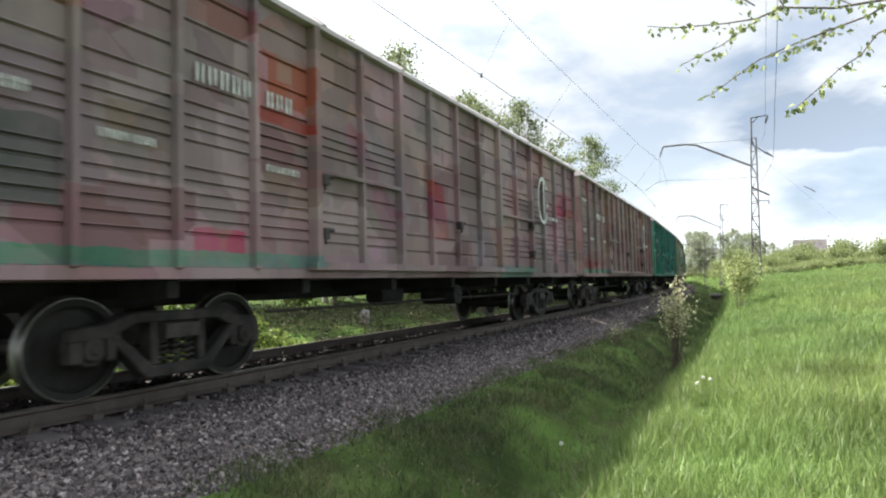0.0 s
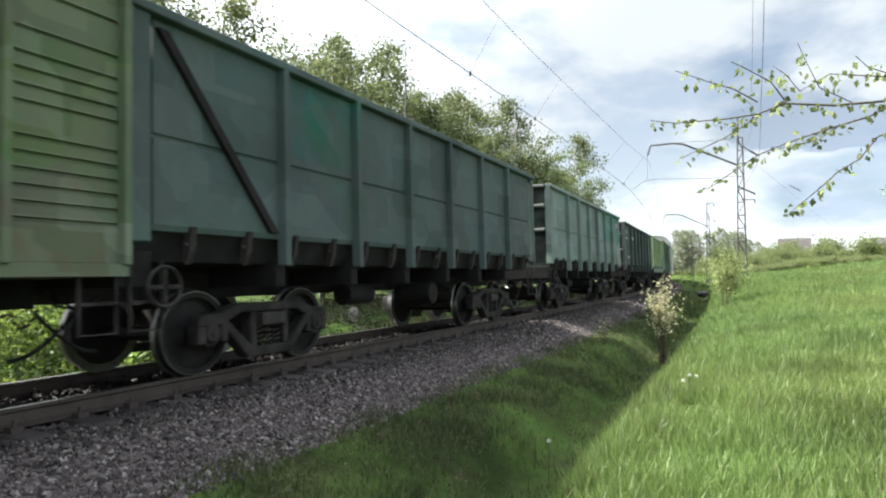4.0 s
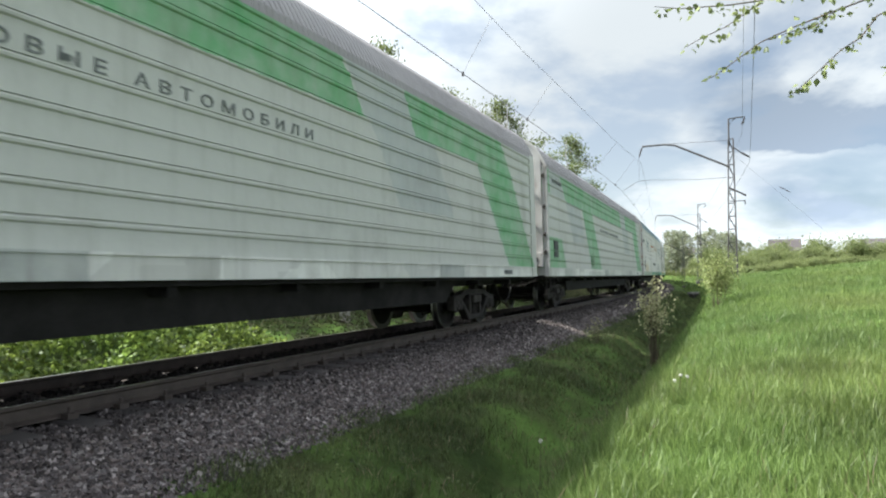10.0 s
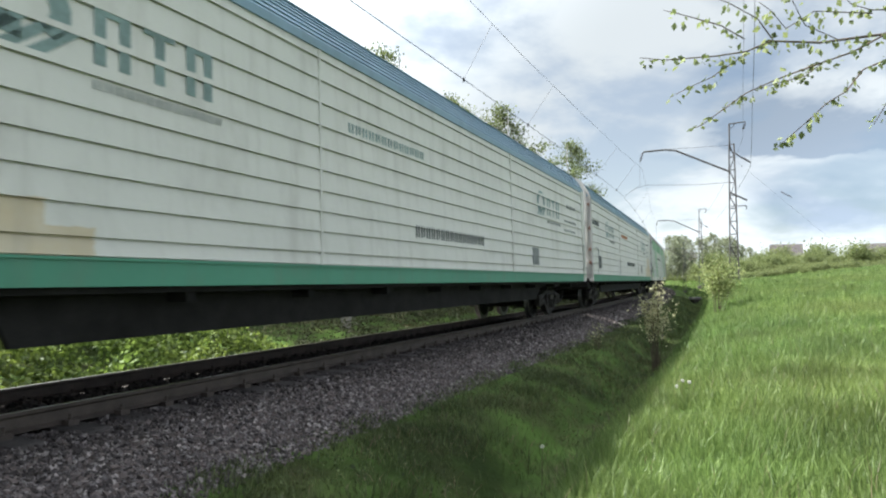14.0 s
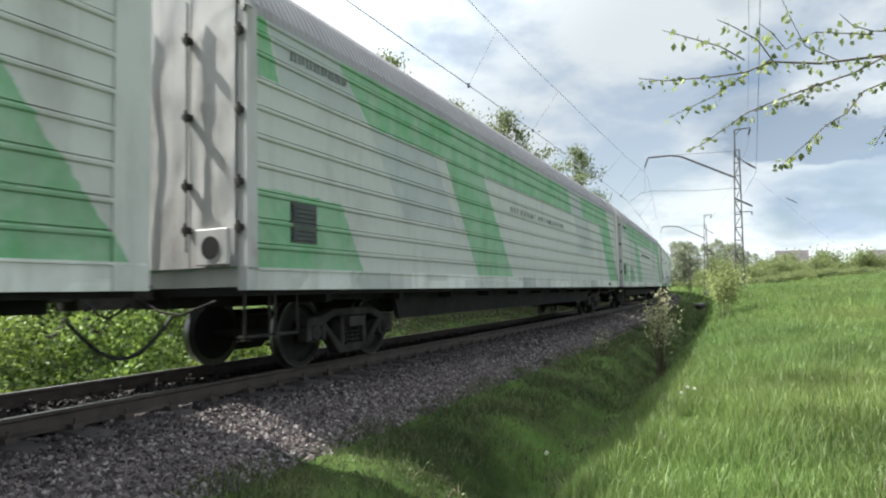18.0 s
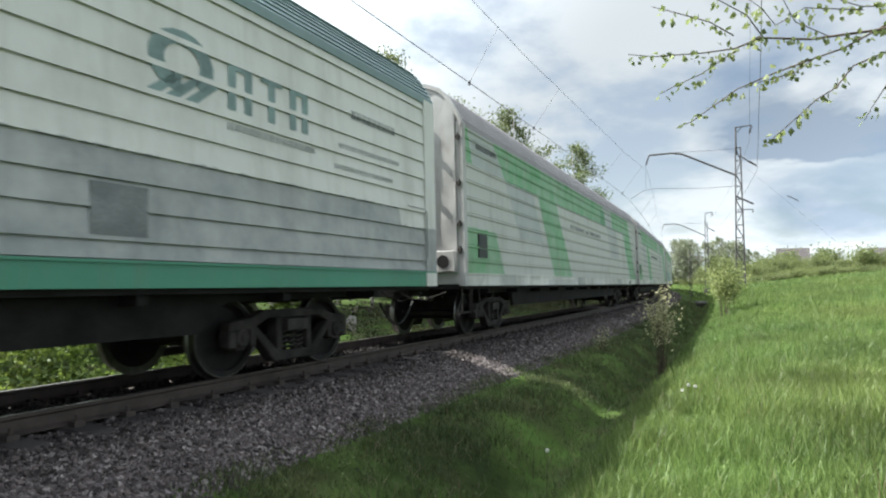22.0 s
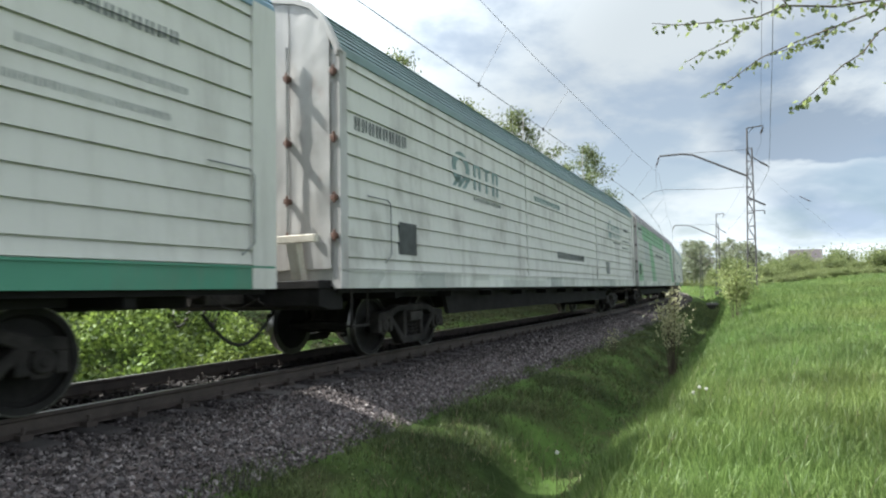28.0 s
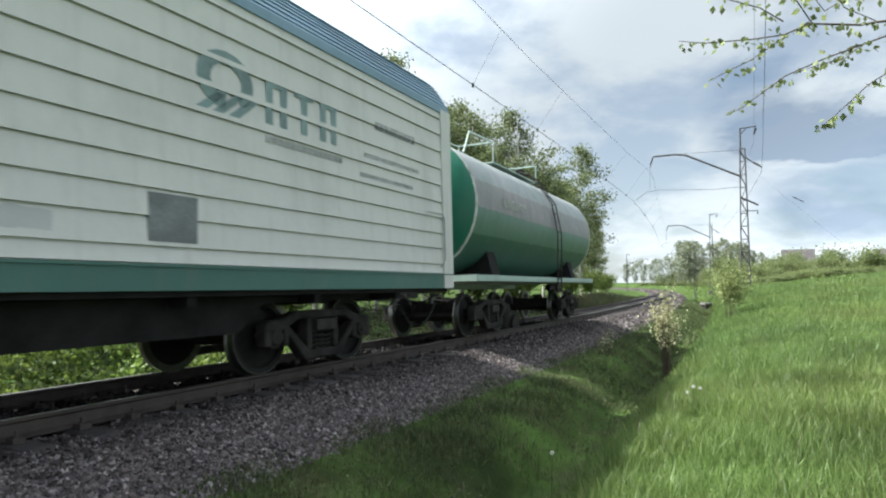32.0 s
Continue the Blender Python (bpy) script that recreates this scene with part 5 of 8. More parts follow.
def boxcar(paint, label, marks="", end_paint=None):
    end_paint = end_paint or M_SHADED_END
    w = thing("boxcar", label, "railway wagon", "wagons of the passing train")
    for name, me in (("body", BOX_CORE), ("side_sill", BOX_SILL), ("corner_post", BOX_CORNER), ("door_track", BOX_TRACK)):
        with_material(part(name, me, None, w), paint)
    for k, me in enumerate(BOX_PANELS):
        with_material(part("side_panel", me, None, w), paint)
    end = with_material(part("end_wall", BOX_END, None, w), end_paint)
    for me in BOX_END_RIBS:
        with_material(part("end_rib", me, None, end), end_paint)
    for me in BOX_POSTS:
        with_material(part("post", me, None, w), paint)
    for me in BOX_DOOR_BARS:
        with_material(part("door_bar", me, None, w), paint)
    for d, z in ((4.1, 2.35), (4.1, 1.66), (8.0, 2.05), (11.95, 2.35), (11.95, 1.66)):
        part("door_lock", LOCK, None, w, "rusty iron door lock").location = (0, -BH + d * BAY, z)
    part("roof", BOX_ROOF, None, w, "dusty pale arched roof")
    part("centre_sill", BOX_UNDER, None, w)
    for y in (-6.2, -4.2, -2.1, 0, 2.1, 4.2, 6.2):
        part("cross_beam", BOX_CROSS, None, w).location = (0, y, 0)
    part("brake_reservoir", BRAKE_TANK, None, w)
    part("brake_cylinder", BRAKE_CYL, None, w)
    part("brake_rod", ROD, None, w)
    part("footstep", LADDER, None, w).location = (0, -BH + 0.12, 0)
    part("footstep", LADDER, None, w).location = (0, BH - 0.42, 0)
    x = 1.50
    first = 1.26 if marks == "pale" else 2.30
    stencil(w, -BH + first, 3.10, x, 0.82, 0.20, 5, M_MARK_WHITE, "number_marking")
    stencil(w, -BH + first + 1.02, 3.08, x, 0.48, 0.19, 3, M_MARK_WHITE, "number_marking")
    stencil(w, -BH + 0.25, 3.55, x, 0.65, 0.09, 8, M_MARK_WHITE, "small_marking")
    stencil(w, -BH + 0.30, 2.55, x, 0.42, 0.10, 5, M_MARK_WHITE, "small_marking")
    stencil(w, -BH + 1.25, 2.33, x, 0.6, 0.08, 9, M_MARK_WHITE, "small_marking")
    stencil(w, -BH + 3.3, 2.33, x, 0.6, 0.08, 7, M_MARK_WHITE, "small_marking")
    if marks == "ring":
        ring_mark(w, -BH + 13.3, 3.05, M_MARK_WHITE)
    if marks == "words":
        sh = Shape()
        for i in range(7):
            d = -BH + 6.4 + i * 0.92
            sh.box(1.575, 1.59, d, d + 0.14, 2.95, 3.75)
            sh.box(1.575, 1.59, d + 0.14, d + 0.48, 3.60 - 0.35 * (i % 2), 3.75 - 0.35 * (i % 2))
            sh.box(1.575, 1.59, d + 0.40, d + 0.54, 2.95, 3.55)
        part("word_marking", sh, M_MARK_WORN, w, "worn white block marking")
        n = 20
        em = Shape()
        for i in range(3, n):
            a, b = 2 * math.pi * i / n, 2 * math.pi * (i + 1) / n
            em.add([(1.59, -BH + 5.3 + 0.62 * r * math.cos(q), 3.0 + 0.85 * r * math.sin(q)) for q, r in ((a, 0.72), (b, 0.72), (b, 1.0), (a, 1.0))], [(0, 1, 2, 3)])
        part("emblem", em, M_MARK_WORN, w, "worn white ring emblem")
    for d in (-5.9, 5.9):
        add_bogie(w, d)
    add_couplers(w, BH + 0.42)
    return w


b0 = -BH
RED, TEAL = (0.20, 0.045, 0.04), (0.03, 0.13, 0.10)
PAINT_BROWN = livery("brown_boxcar_paint", (0.168, 0.114, 0.114), [
    (RED, 3.35, 4.2, (b0 - 0.1, b0 - 0.1), (b0 + 1.15, b0 + 1.15)), (RED, 2.9, 3.75, (b0 + 3.1, b0 + 3.1), (b0 + 4.1, b0 + 4.1)), (RED, 3.75, 4.1, (b0 + 2.2, b0 + 2.2), (b0 + 3.1, b0 + 3.1)),
    (RED, 1.3, 1.62, (b0 + 2.3, b0 + 2.3), (b0 + 3.0, b0 + 3.0)), (RED, 1.75, 2.75, (b0 + 7.2, b0 + 7.2), (b0 + 8.0, b0 + 7.8)), (RED, 2.8, 3.5, (b0 + 14.6, b0 + 14.6), (b0 + 16.5, b0 + 16.5)),
    (TEAL, 1.22, 1.38, (b0, b0), (b0 + 4.2, b0 + 4.2)), ((0.13, 0.075, 0.045), 2.3, 2.7, (b0 + 1.35, b0 + 1.35), (b0 + 2.0, b0 + 2.0)), ((0.035, 0.055, 0.055), 1.7, 2.4, (b0 + 0.2, b0 + 0.2), (b0 + 0.95, b0 + 0.95)), (TEAL, 1.0, 1.34, (b0 + 10.3, b0 + 10.3), (b0 + 12.6, b0 + 12.6)),
], rough=0.7, dirt=(0.085, 0.072, 0.07), dirt_amount=0.5, patchy=1.0)
PAINT_BROWN_B = livery("umber_boxcar_paint", (0.145, 0.097, 0.088), [((0.15, 0.055, 0.045), 2.25, 2.65, (b0 + 1.2, b0 + 1.2), (b0 + 2.0, b0 + 2.0)), ((0.14, 0.06, 0.05), 1.3, 1.6, (b0, b0), (b0 + 2.1, b0 + 2.1)), (TEAL, 1.22, 1.36, (b0 + 0.2, b0 + 0.2), (b0 + 4.1, b0 + 4.1)), ((0.13, 0.05, 0.04), 1.9, 2.4, (b0 + 4.3, b0 + 4.3), (b0 + 5.1, b0 + 5.1))], rough=0.7, dirt=(0.07, 0.06, 0.056), dirt_amount=0.5, patchy=0.9)
PAINT_TEAL = livery("teal_green_boxcar_paint", (0.018, 0.092, 0.070), [((0.03, 0.22, 0.16), 2.3, 2.75, (b0 + 7.6, b0 + 7.6), (b0 + 8.7, b0 + 8.7)), ((0.015, 0.085, 0.065), 1.7, 2.3, (b0 + 1.2, b0 + 1.2), (b0 + 2.0, b0 + 2.0))], rough=0.65, dirt=(0.032, 0.065, 0.056), dirt_amount=0.4, patchy=0.6)
PAINT_KHAKI = livery("khaki_green_boxcar_paint", (0.112, 0.140, 0.085), [
    ((0.165, 0.130, 0.118), 1.22, 1.72, (b0 + 0.95, b0 + 0.95), (b0 + 4.0, b0 + 4.0)),
    ((0.07, 0.22, 0.15), 3.1, 3.65, (b0, b0), (b0 + 2.1, b0 + 2.1)), ((0.05, 0.15, 0.09), 2.0, 2.6, (b0 + 1.2, b0 + 1.2), (b0 + 2.0, b0 + 2.0)), ((0.05, 0.16, 0.11), 1.95, 2.3, (b0 + 3.2, b0 + 3.2), (b0 + 4.0, b0 + 4.0)),
    ((0.150, 0.098, 0.075), 3.4, 4.1, (b0 + 1.3, b0 + 1.3), (b0 + 2.0, b0 + 2.0)), ((0.150, 0.098, 0.075), 3.5, 4.0, (b0 + 3.2, b0 + 3.2), (b0 + 3.9, b0 + 3.9)), ((0.07, 0.075, 0.075), 1.35, 1.85, (b0 + 0.25, b0 + 0.25), (b0 + 0.9, b0 + 0.9)),
    ((0.025, 0.32, 0.20), 1.95, 2.4, (b0 + 7.7, b0 + 7.7), (b0 + 8.7, b0 + 8.7)), ((0.42, 0.30, 0.06), 1.72, 1.95, (b0 + 13.6, b0 + 13.6), (b0 + 15.4, b0 + 15.4)), ((0.21, 0.18, 0.14), 1.22, 1.9, (b0 + 4.0, b0 + 4.0), (b0 + 9.6, b0 + 9.6)),
    ((0.06, 0.20, 0.14), 2.35, 2.95, (b0 + 9.9, b0 + 9.9), (b0 + 10.5, b0 + 10.5)), ((0.185, 0.150, 0.128), 3.45, 4.25, (b0, b0), (b0 + 4.1, b0 + 4.1)), ((0.06, 0.20, 0.14), 1.22, 1.36, (b0 + 0.3, b0 + 0.3), (b0 + 1.0, b0 + 1.0)),
], rough=0.7, dirt=(0.12, 0.10, 0.08), dirt_amount=0.55, patchy=0.9, rust=(0.14, 0.08, 0.05), rust_amount=0.5)

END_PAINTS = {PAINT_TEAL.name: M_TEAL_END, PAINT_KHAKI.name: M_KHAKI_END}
TRAIN = []                                   # wagon, place of its front at the start, body length, half the bogie base
for start, paint, label, marks in (
        (-1.45, PAINT_BROWN, "grey-brown steel boxcar with red patches and worn paint", "ring"),
        (15.94, PAINT_BROWN_B, "umber brown ribbed steel boxcar with a white ring mark", "ring"),
        (33.95, PAINT_TEAL, "teal green ribbed steel boxcar with a pale roof", "pale"),
        (51.65, PAINT_KHAKI, "faded khaki green boxcar with patched paint and white marks", "words")):
    TRAIN.append((boxcar(paint, label, marks, END_PAINTS.get(paint.name, M_SHADED_END)), start, BOX_LEN, 5.9))


# ---- gondolas ----
GON_LEN = 11.98
GH = GON_LEN / 2
GON_POSTS = [2.12, 3.70, 5.26, 6.84, 8.4, 9.98]
GON_EDGES = [0.28] + GON_POSTS + [GON_LEN - 0.28]
TOOTH = Shape().prism([(1.36, 1.60), (1.47, 1.60), (1.44, 1.36), (1.38, 1.22), (1.34, 1.24)], "y", -0.035, 0.035).tube((1.40, -0.07, 1.42), (1.40, 0.07, 1.42), 0.025, 6).mesh("hatch_lock", M_CAST)
GON_FLOOR = Shape().prism([(-1.35, 1.55), (1.35, 1.55), (1.25, 1.25), (0.3, 1.18), (-0.3, 1.18), (-1.25, 1.25)], "y", -GH + 0.15, GH - 0.15).mesh("floor", M_UNDER)
GON_SPINE = Shape().box(-0.3, 0.3, -GH + 0.1, GH - 0.1, 0.85, 1.3).mesh("centre_sill", M_UNDER)
GON_CROSS = Shape().box(-1.4, 1.4, -0.08, 0.08, 0.98, 1.3).mesh("cross_beam", M_UNDER)


def gondola(paint, label, top, ledges, split=True, brace=False, wide_corner=False, marks=(), nose=0.0, bogies=(-3.75, 3.75)):
    w = thing("gondola", label, "railway wagon", "wagons of the passing train")
    for a, b in zip(GON_EDGES, GON_EDGES[1:]):
        mid = 2.45
        pts = [(1.42, 1.54), (1.44, 1.60), (1.44, mid - 0.03), (1.415, mid - 0.012), (1.415, mid + 0.012), (1.44, mid + 0.03), (1.44, top - 0.1), (1.36, top - 0.1), (1.36, 1.54)] if split else [(1.42, 1.54), (1.44, 1.6), (1.44, top - 0.1), (1.36, top - 0.1), (1.36, 1.54)]
        part("side_panel", Shape().prism(pts, "y", a - GH, b - GH), paint, w)
    part("far_side", Shape().box(-1.44, -1.36, -GH + 0.1, GH - 0.1, 1.5, top - 0.1), paint, w)
    post = Shape().prism([(1.42, -0.075), (1.545, -0.05), (1.545, 0.05), (1.42, 0.075)], "z", 1.22, top - 0.08).mesh("post", paint, 0.01)
    for d in GON_POSTS:
        part("post", baked(post, 0, d - GH, 0), None, w)
    cw = 0.42 if wide_corner else 0.22
    for s in (-1, 1):
        a, b = sorted((s * GH, s * (GH - cw)))
        part("corner_post", Shape().prism([(1.34, a), (1.50, a), (1.50, b), (1.34, b)], "z", 1.42, top - 0.05), paint, w, "", 0.012)
    part("top_rail", Shape().prism([(1.36, top - 0.12), (1.55, top - 0.10), (1.55, top), (1.36, top)], "y", -GH, GH), paint, w, "", 0.012)
    part("top_rail", Shape().prism([(-1.36, top - 0.12), (-1.55, top - 0.10), (-1.55, top), (-1.36, top)], "y", -GH, GH), paint, w)
    for s in (-1, 1):
        a, b = sorted((s * (GH - 0.10), s * (GH - 0.04)))
        part("end_wall", Shape().box(-1.42, 1.42, a, b, 1.3, top - 0.04), M_SHADED_END, w)
    if nose:
        # this dark panel stands for the shaded gap behind the corner post
        part("side_panel", Shape().box(1.36, 1.43, -GH - nose + 0.06, -GH + 0.02, 1.34, top - 0.06), M_SHADED_END, w)
        part("corner_post", Shape().box(1.34, 1.50, -GH - nose, -GH - nose + 0.10, 1.34, top), M_POST_GREY, w, "worn grey corner post", 0.01)
        part("end_wall", Shape().box(-1.42, 1.36, -GH - nose + 0.05, -GH - nose + 0.10, 1.3, top - 0.04), M_SHADED_END, w)
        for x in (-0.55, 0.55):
            part("end_stiffener", Shape().box(x - 0.06, x + 0.06, -GH - nose - 0.06, -GH - nose + 0.06, 1.32, 2.3), M_SHADED_END, w, "", 0.01)
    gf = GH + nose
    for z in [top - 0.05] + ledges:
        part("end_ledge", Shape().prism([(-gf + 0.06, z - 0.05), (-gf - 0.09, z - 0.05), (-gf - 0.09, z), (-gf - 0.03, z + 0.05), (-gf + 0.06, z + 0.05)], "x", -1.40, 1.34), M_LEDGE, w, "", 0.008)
    for i in range(14):
        d = 0.75 + i * (GON_LEN - 1.5) / 13
        if min(abs(d - p) for p in GON_POSTS) > 0.12:
            part("hatch_lock", TOOTH, None, w).location = (0, d - GH, 0)
    part("floor", GON_FLOOR, None, w)
    part("centre_sill", GON_SPINE, None, w)
    for d in GON_POSTS:
        part("cross_beam", GON_CROSS, None, w).location = (0, d - GH, 0)
    part("end_beam", Shape().box(-1.4, 1.4, -gf - 0.05, -GH + 0.3, 1.0, 1.34), M_UNDER, w, "", 0.01)
    part("brake_reservoir", BRAKE_TANK, None, w)
    part("brake_cylinder", BRAKE_CYL, None, w)
    if brace:
        part("end_brace", Shape().prism([(-GH + 0.3, top - 0.2), (-GH + 0.42, top - 0.2), (-GH + 2.0, 1.6), (-GH + 1.88, 1.6)], "x", 1.44, 1.50), M_UNDER, w)
    part("footstep", LADDER, None, w).location = (-0.03, -GH + 0.05, 0)
    part("footstep", LADDER, None, w).location = (-0.03, GH - 0.45, 0)
    part("handbrake_wheel", Shape().lathe([(0.0, 0.17), (0.02, 0.19), (0.0, 0.21), (-0.02, 0.19), (0.0, 0.17)], (1.52, 0.35 - gf, 1.0), 18).box(1.51, 1.53, 0.17 - gf, 0.53 - gf, 0.98, 1.02).box(1.51, 1.53, 0.33 - gf, 0.37 - gf, 0.82, 1.18), M_CAST, w)
    for d, z, width, height, count in marks:
        stencil(w, d - GH, z, 1.446, width, height, count, M_MARK_WHITE)
    for d in bogies:
        add_bogie(w, d)
    add_couplers(w, GH + 0.43)
    return w


g0 = -GH
PAINT_SLATE = livery("dark_slate_green_paint", (0.033, 0.048, 0.042), [((0.024, 0.031, 0.029), 1.5, 1.95, (g0, g0), (-g0, -g0)), ((0.30, 0.31, 0.30), 2.1, 2.4, (g0 + 5.8, g0 + 5.8), (g0 + 6.3, g0 + 6.3))], rough=0.7, dirt=(0.022, 0.026, 0.025), dirt_amount=0.5, patchy=0.7)
PAINT_GREYGREEN = livery("grey_green_paint", (0.13, 0.17, 0.155), [((0.045, 0.135, 0.11), 2.5, 4.0, (g0 + 8.0, g0 + 8.0), (g0 + 12.0, g0 + 11.6)), ((0.22, 0.25, 0.24), 1.5, 4.0, (g0 + 12.1, g0 + 12.1), (g0 + 13, g0 + 13)), ((0.105, 0.14, 0.125), 1.5, 2.0, (g0, g0), (g0 + 12, g0 + 12))], rough=0.65, dirt=(0.08, 0.09, 0.085), dirt_amount=0.5, patchy=0.6)
PAINT_BLUEGREEN = livery("blue_green_grey_paint", (0.052, 0.074, 0.070), [((0.03, 0.085, 0.07), 2.6, 3.6, (g0 + 2.3, g0 + 2.3), (g0 + 3.8, g0 + 3.8))], rough=0.7, dirt=(0.05, 0.06, 0.058), dirt_amount=0.55, patchy=0.7)
LIME, GREYB = (0.225, 0.29, 0.135), (0.20, 0.25, 0.26)
PAINT_LIME = livery("lime_green_patched_paint", LIME, [
    (GREYB, 3.0, 3.62, (g0 + 2.3, g0 + 2.3), (g0 + 3.7, g0 + 3.7)), (GREYB, 1.54, 2.1, (g0 + 8.9, g0 + 8.9), (g0 + 10.4, g0 + 10.4)), ((0.035, 0.20, 0.17), 1.8, 2.5, (g0 + 4.0, g0 + 4.0), (g0 + 5.0, g0 + 4.8)), ((0.05, 0.22, 0.17), 2.0, 2.4, (g0 + 2.9, g0 + 2.9), (g0 + 3.5, g0 + 3.5)),
    ((0.42, 0.28, 0.04), 2.92, 3.0, (g0, g0), (g0 + 3.9, g0 + 3.9)), ((0.42, 0.28, 0.04), 1.66, 1.72, (g0, g0), (g0 + 8.5, g0 + 8.5)), (GREYB, 1.4, 2.9, (g0 + 11.2, g0 + 11.2), (g0 + 13, g0 + 13)), ((0.42, 0.28, 0.04), 2.86, 2.95, (g0 + 10.5, g0 + 10.5), (g0 + 13, g0 + 13)), ((0.07, 0.23, 0.19), 1.9, 2.6, (g0 + 10.6, g0 + 10.6), (g0 + 12.2, g0 + 12.2)),
    ((0.09, 0.26, 0.22), 3.2, 3.5, (g0 + 10.6, g0 + 10.6), (g0 + 12.4, g0 + 12.4)), (GREYB, 1.2, 1.75, (g0, g0), (g0 + 11, g0 + 11)), ((0.30, 0.33, 0.29), 1.5, 3.7, (g0 + 0.4, g0 + 0.4), (g0 + 2.0, g0 + 1.8)), ((0.06, 0.10, 0.05), 1.95, 2.45, (g0 + 1.2, g0 + 1.2), (g0 + 1.75, g0 + 1.75)),
    ((0.12, 0.205, 0.185), 1.5, 2.30, (g0 + 8.4, g0 + 8.4), (g0 + 11.4, g0 + 11.4)), ((0.25, 0.30, 0.28), 2.30, 2.70, (g0 + 8.4, g0 + 8.4), (g0 + 11.4, g0 + 11.4)), ((0.05, 0.075, 0.065), 1.5, 1.68, (g0 + 1.0, g0 + 1.0), (g0 + 11.5, g0 + 11.5)),
], rough=0.6, dirt=(0.09, 0.115, 0.09), dirt_amount=0.6, patchy=0.45, worn_edge=0.14)
PAINT_GREEN = livery("mid_green_gondola_paint", (0.064, 0.098, 0.058), [((0.02, 0.20, 0.14), 1.75, 2.2, (g0 + 0.6, g0 + 0.6), (g0 + 1.3, g0 + 1.3)), ((0.05, 0.12, 0.085), 1.55, 1.85, (g0 + 0.5, g0 + 0.5), (g0 + 6, g0 + 6))], rough=0.6, dirt=(0.05, 0.085, 0.05), dirt_amount=0.45, patchy=0.8, worn_edge=0.12)
N1 = ((0.55, 2.95, 1.35, 0.24, 8), (0.75, 3.3, 0.9, 0.10, 7), (0.6, 2.45, 1.0, 0.12, 8), (4.1, 2.7, 0.9, 0.10, 8), (7.4, 2.1, 0.6, 0.10, 6))
for start, paint, label, top, ledges, opts in (
        (68.26, PAINT_BLUEGREEN, "blue-grey open gondola with worn dusty sides", 3.7, [3.1, 2.4], dict(brace=True)),
        (81.81, PAINT_GREYGREEN, "pale grey-green open gondola with repainted patches", 3.72, [3.1, 2.4], dict(marks=((11.0, 3.3, 1.0, 0.06, 12), (11.0, 3.2, 1.0, 0.06, 12)))),
        (95.5, PAINT_SLATE, "dark slate green open gondola with sooty sides", 3.66, [3.05, 2.30, 1.60], dict(marks=((2.45, 2.92, 1.15, 0.18, 8), (0.8, 3.1, 0.3, 0.22, 2), (0.6, 2.85, 0.6, 0.10, 7), (1.1, 1.9, 0.7, 0.12, 5)), nose=0.10, bogies=(-4.43, 3.75))),
        (108.32, PAINT_LIME, "lime green open gondola with grey and teal patches", 3.72, [3.2, 2.7, 2.2], dict(marks=((2.5, 3.25, 1.1, 0.22, 8), (5.8, 2.5, 2.3, 0.28, 7)))),
        (121.1, PAINT_GREEN, "mid green open gondola with white stencilled marks", 3.97, [3.38, 2.86, 2.32], dict(wide_corner=True, split=False, marks=N1, bogies=(-3.85, 3.75)))):
    TRAIN.append((gondola(paint, label, top, ledges, **opts), start, GON_LEN, 3.75))

# emblem on the lime green gondola: a split ring and bars
lime = TRAIN[-2][0]
em = Shape()
for i in range(20):
    if i in (0, 1, 9, 10, 19):
        continue
    qa, qb = 2 * math.pi * i / 20, 2 * math.pi * (i + 1) / 20
    em.add([(1.447, 4.75 - GH + 0.55 * r * math.cos(q), 2.55 + 0.85 * r * math.sin(q)) for q, r in ((qa, 0.78), (qb, 0.78), (qb, 1.0), (qa, 1.0))], [(0, 1, 2, 3)])
for k in range(4):
    em.box(1.442, 1.447, 4.45 - GH + 0.05 * (k % 2), 5.05 - GH, 2.45 + k * 0.20, 2.57 + k * 0.20)
part("emblem", em, M_MARK_WORN, lime, "worn white emblem of a ring and bars")

# ---- the car carriers in their order ----
GREEN_LABEL = "white car-carrier wagon with slanted green stripes and grey roof"
ORDER = [("green", 0), ("green", 0), ("green", 0), ("white", "sand"), ("white", "sandlow"), ("white", "rust"), ("green", 3), ("green", 0), ("green", 1), ("white", "grey"), ("green", 4), ("green", 0), ("green", 2), ("white", "sand"), ("white", "worn"), ("green", 0), ("white", "plain")]
WHITE_LABELS = {"sandlow": "cream car-carrier wagon with a low sand patch and blue roof", "sand": "cream car-carrier wagon with sand patches and blue roof", "plain": "cream-white car-carrier wagon with blue roof and patched green sill", "rust": "cream car-carrier wagon with rusty patches and blue roof", "grey": "cream car-carrier wagon with grey repainted patches and teal roof", "worn": "grimy cream car-carrier wagon with dull teal roof"}
for k, (kind_of, variant) in enumerate(ORDER):
    w = car_carrier(kind_of, variant, GREEN_LABEL if kind_of == "green" else WHITE_LABELS[variant], slogan=(k == 13), vent=(k != 0), tag=(k == 2))
    TRAIN.append((w, 133.95 + AUTO_L * k, 2 * AB, 8.52))


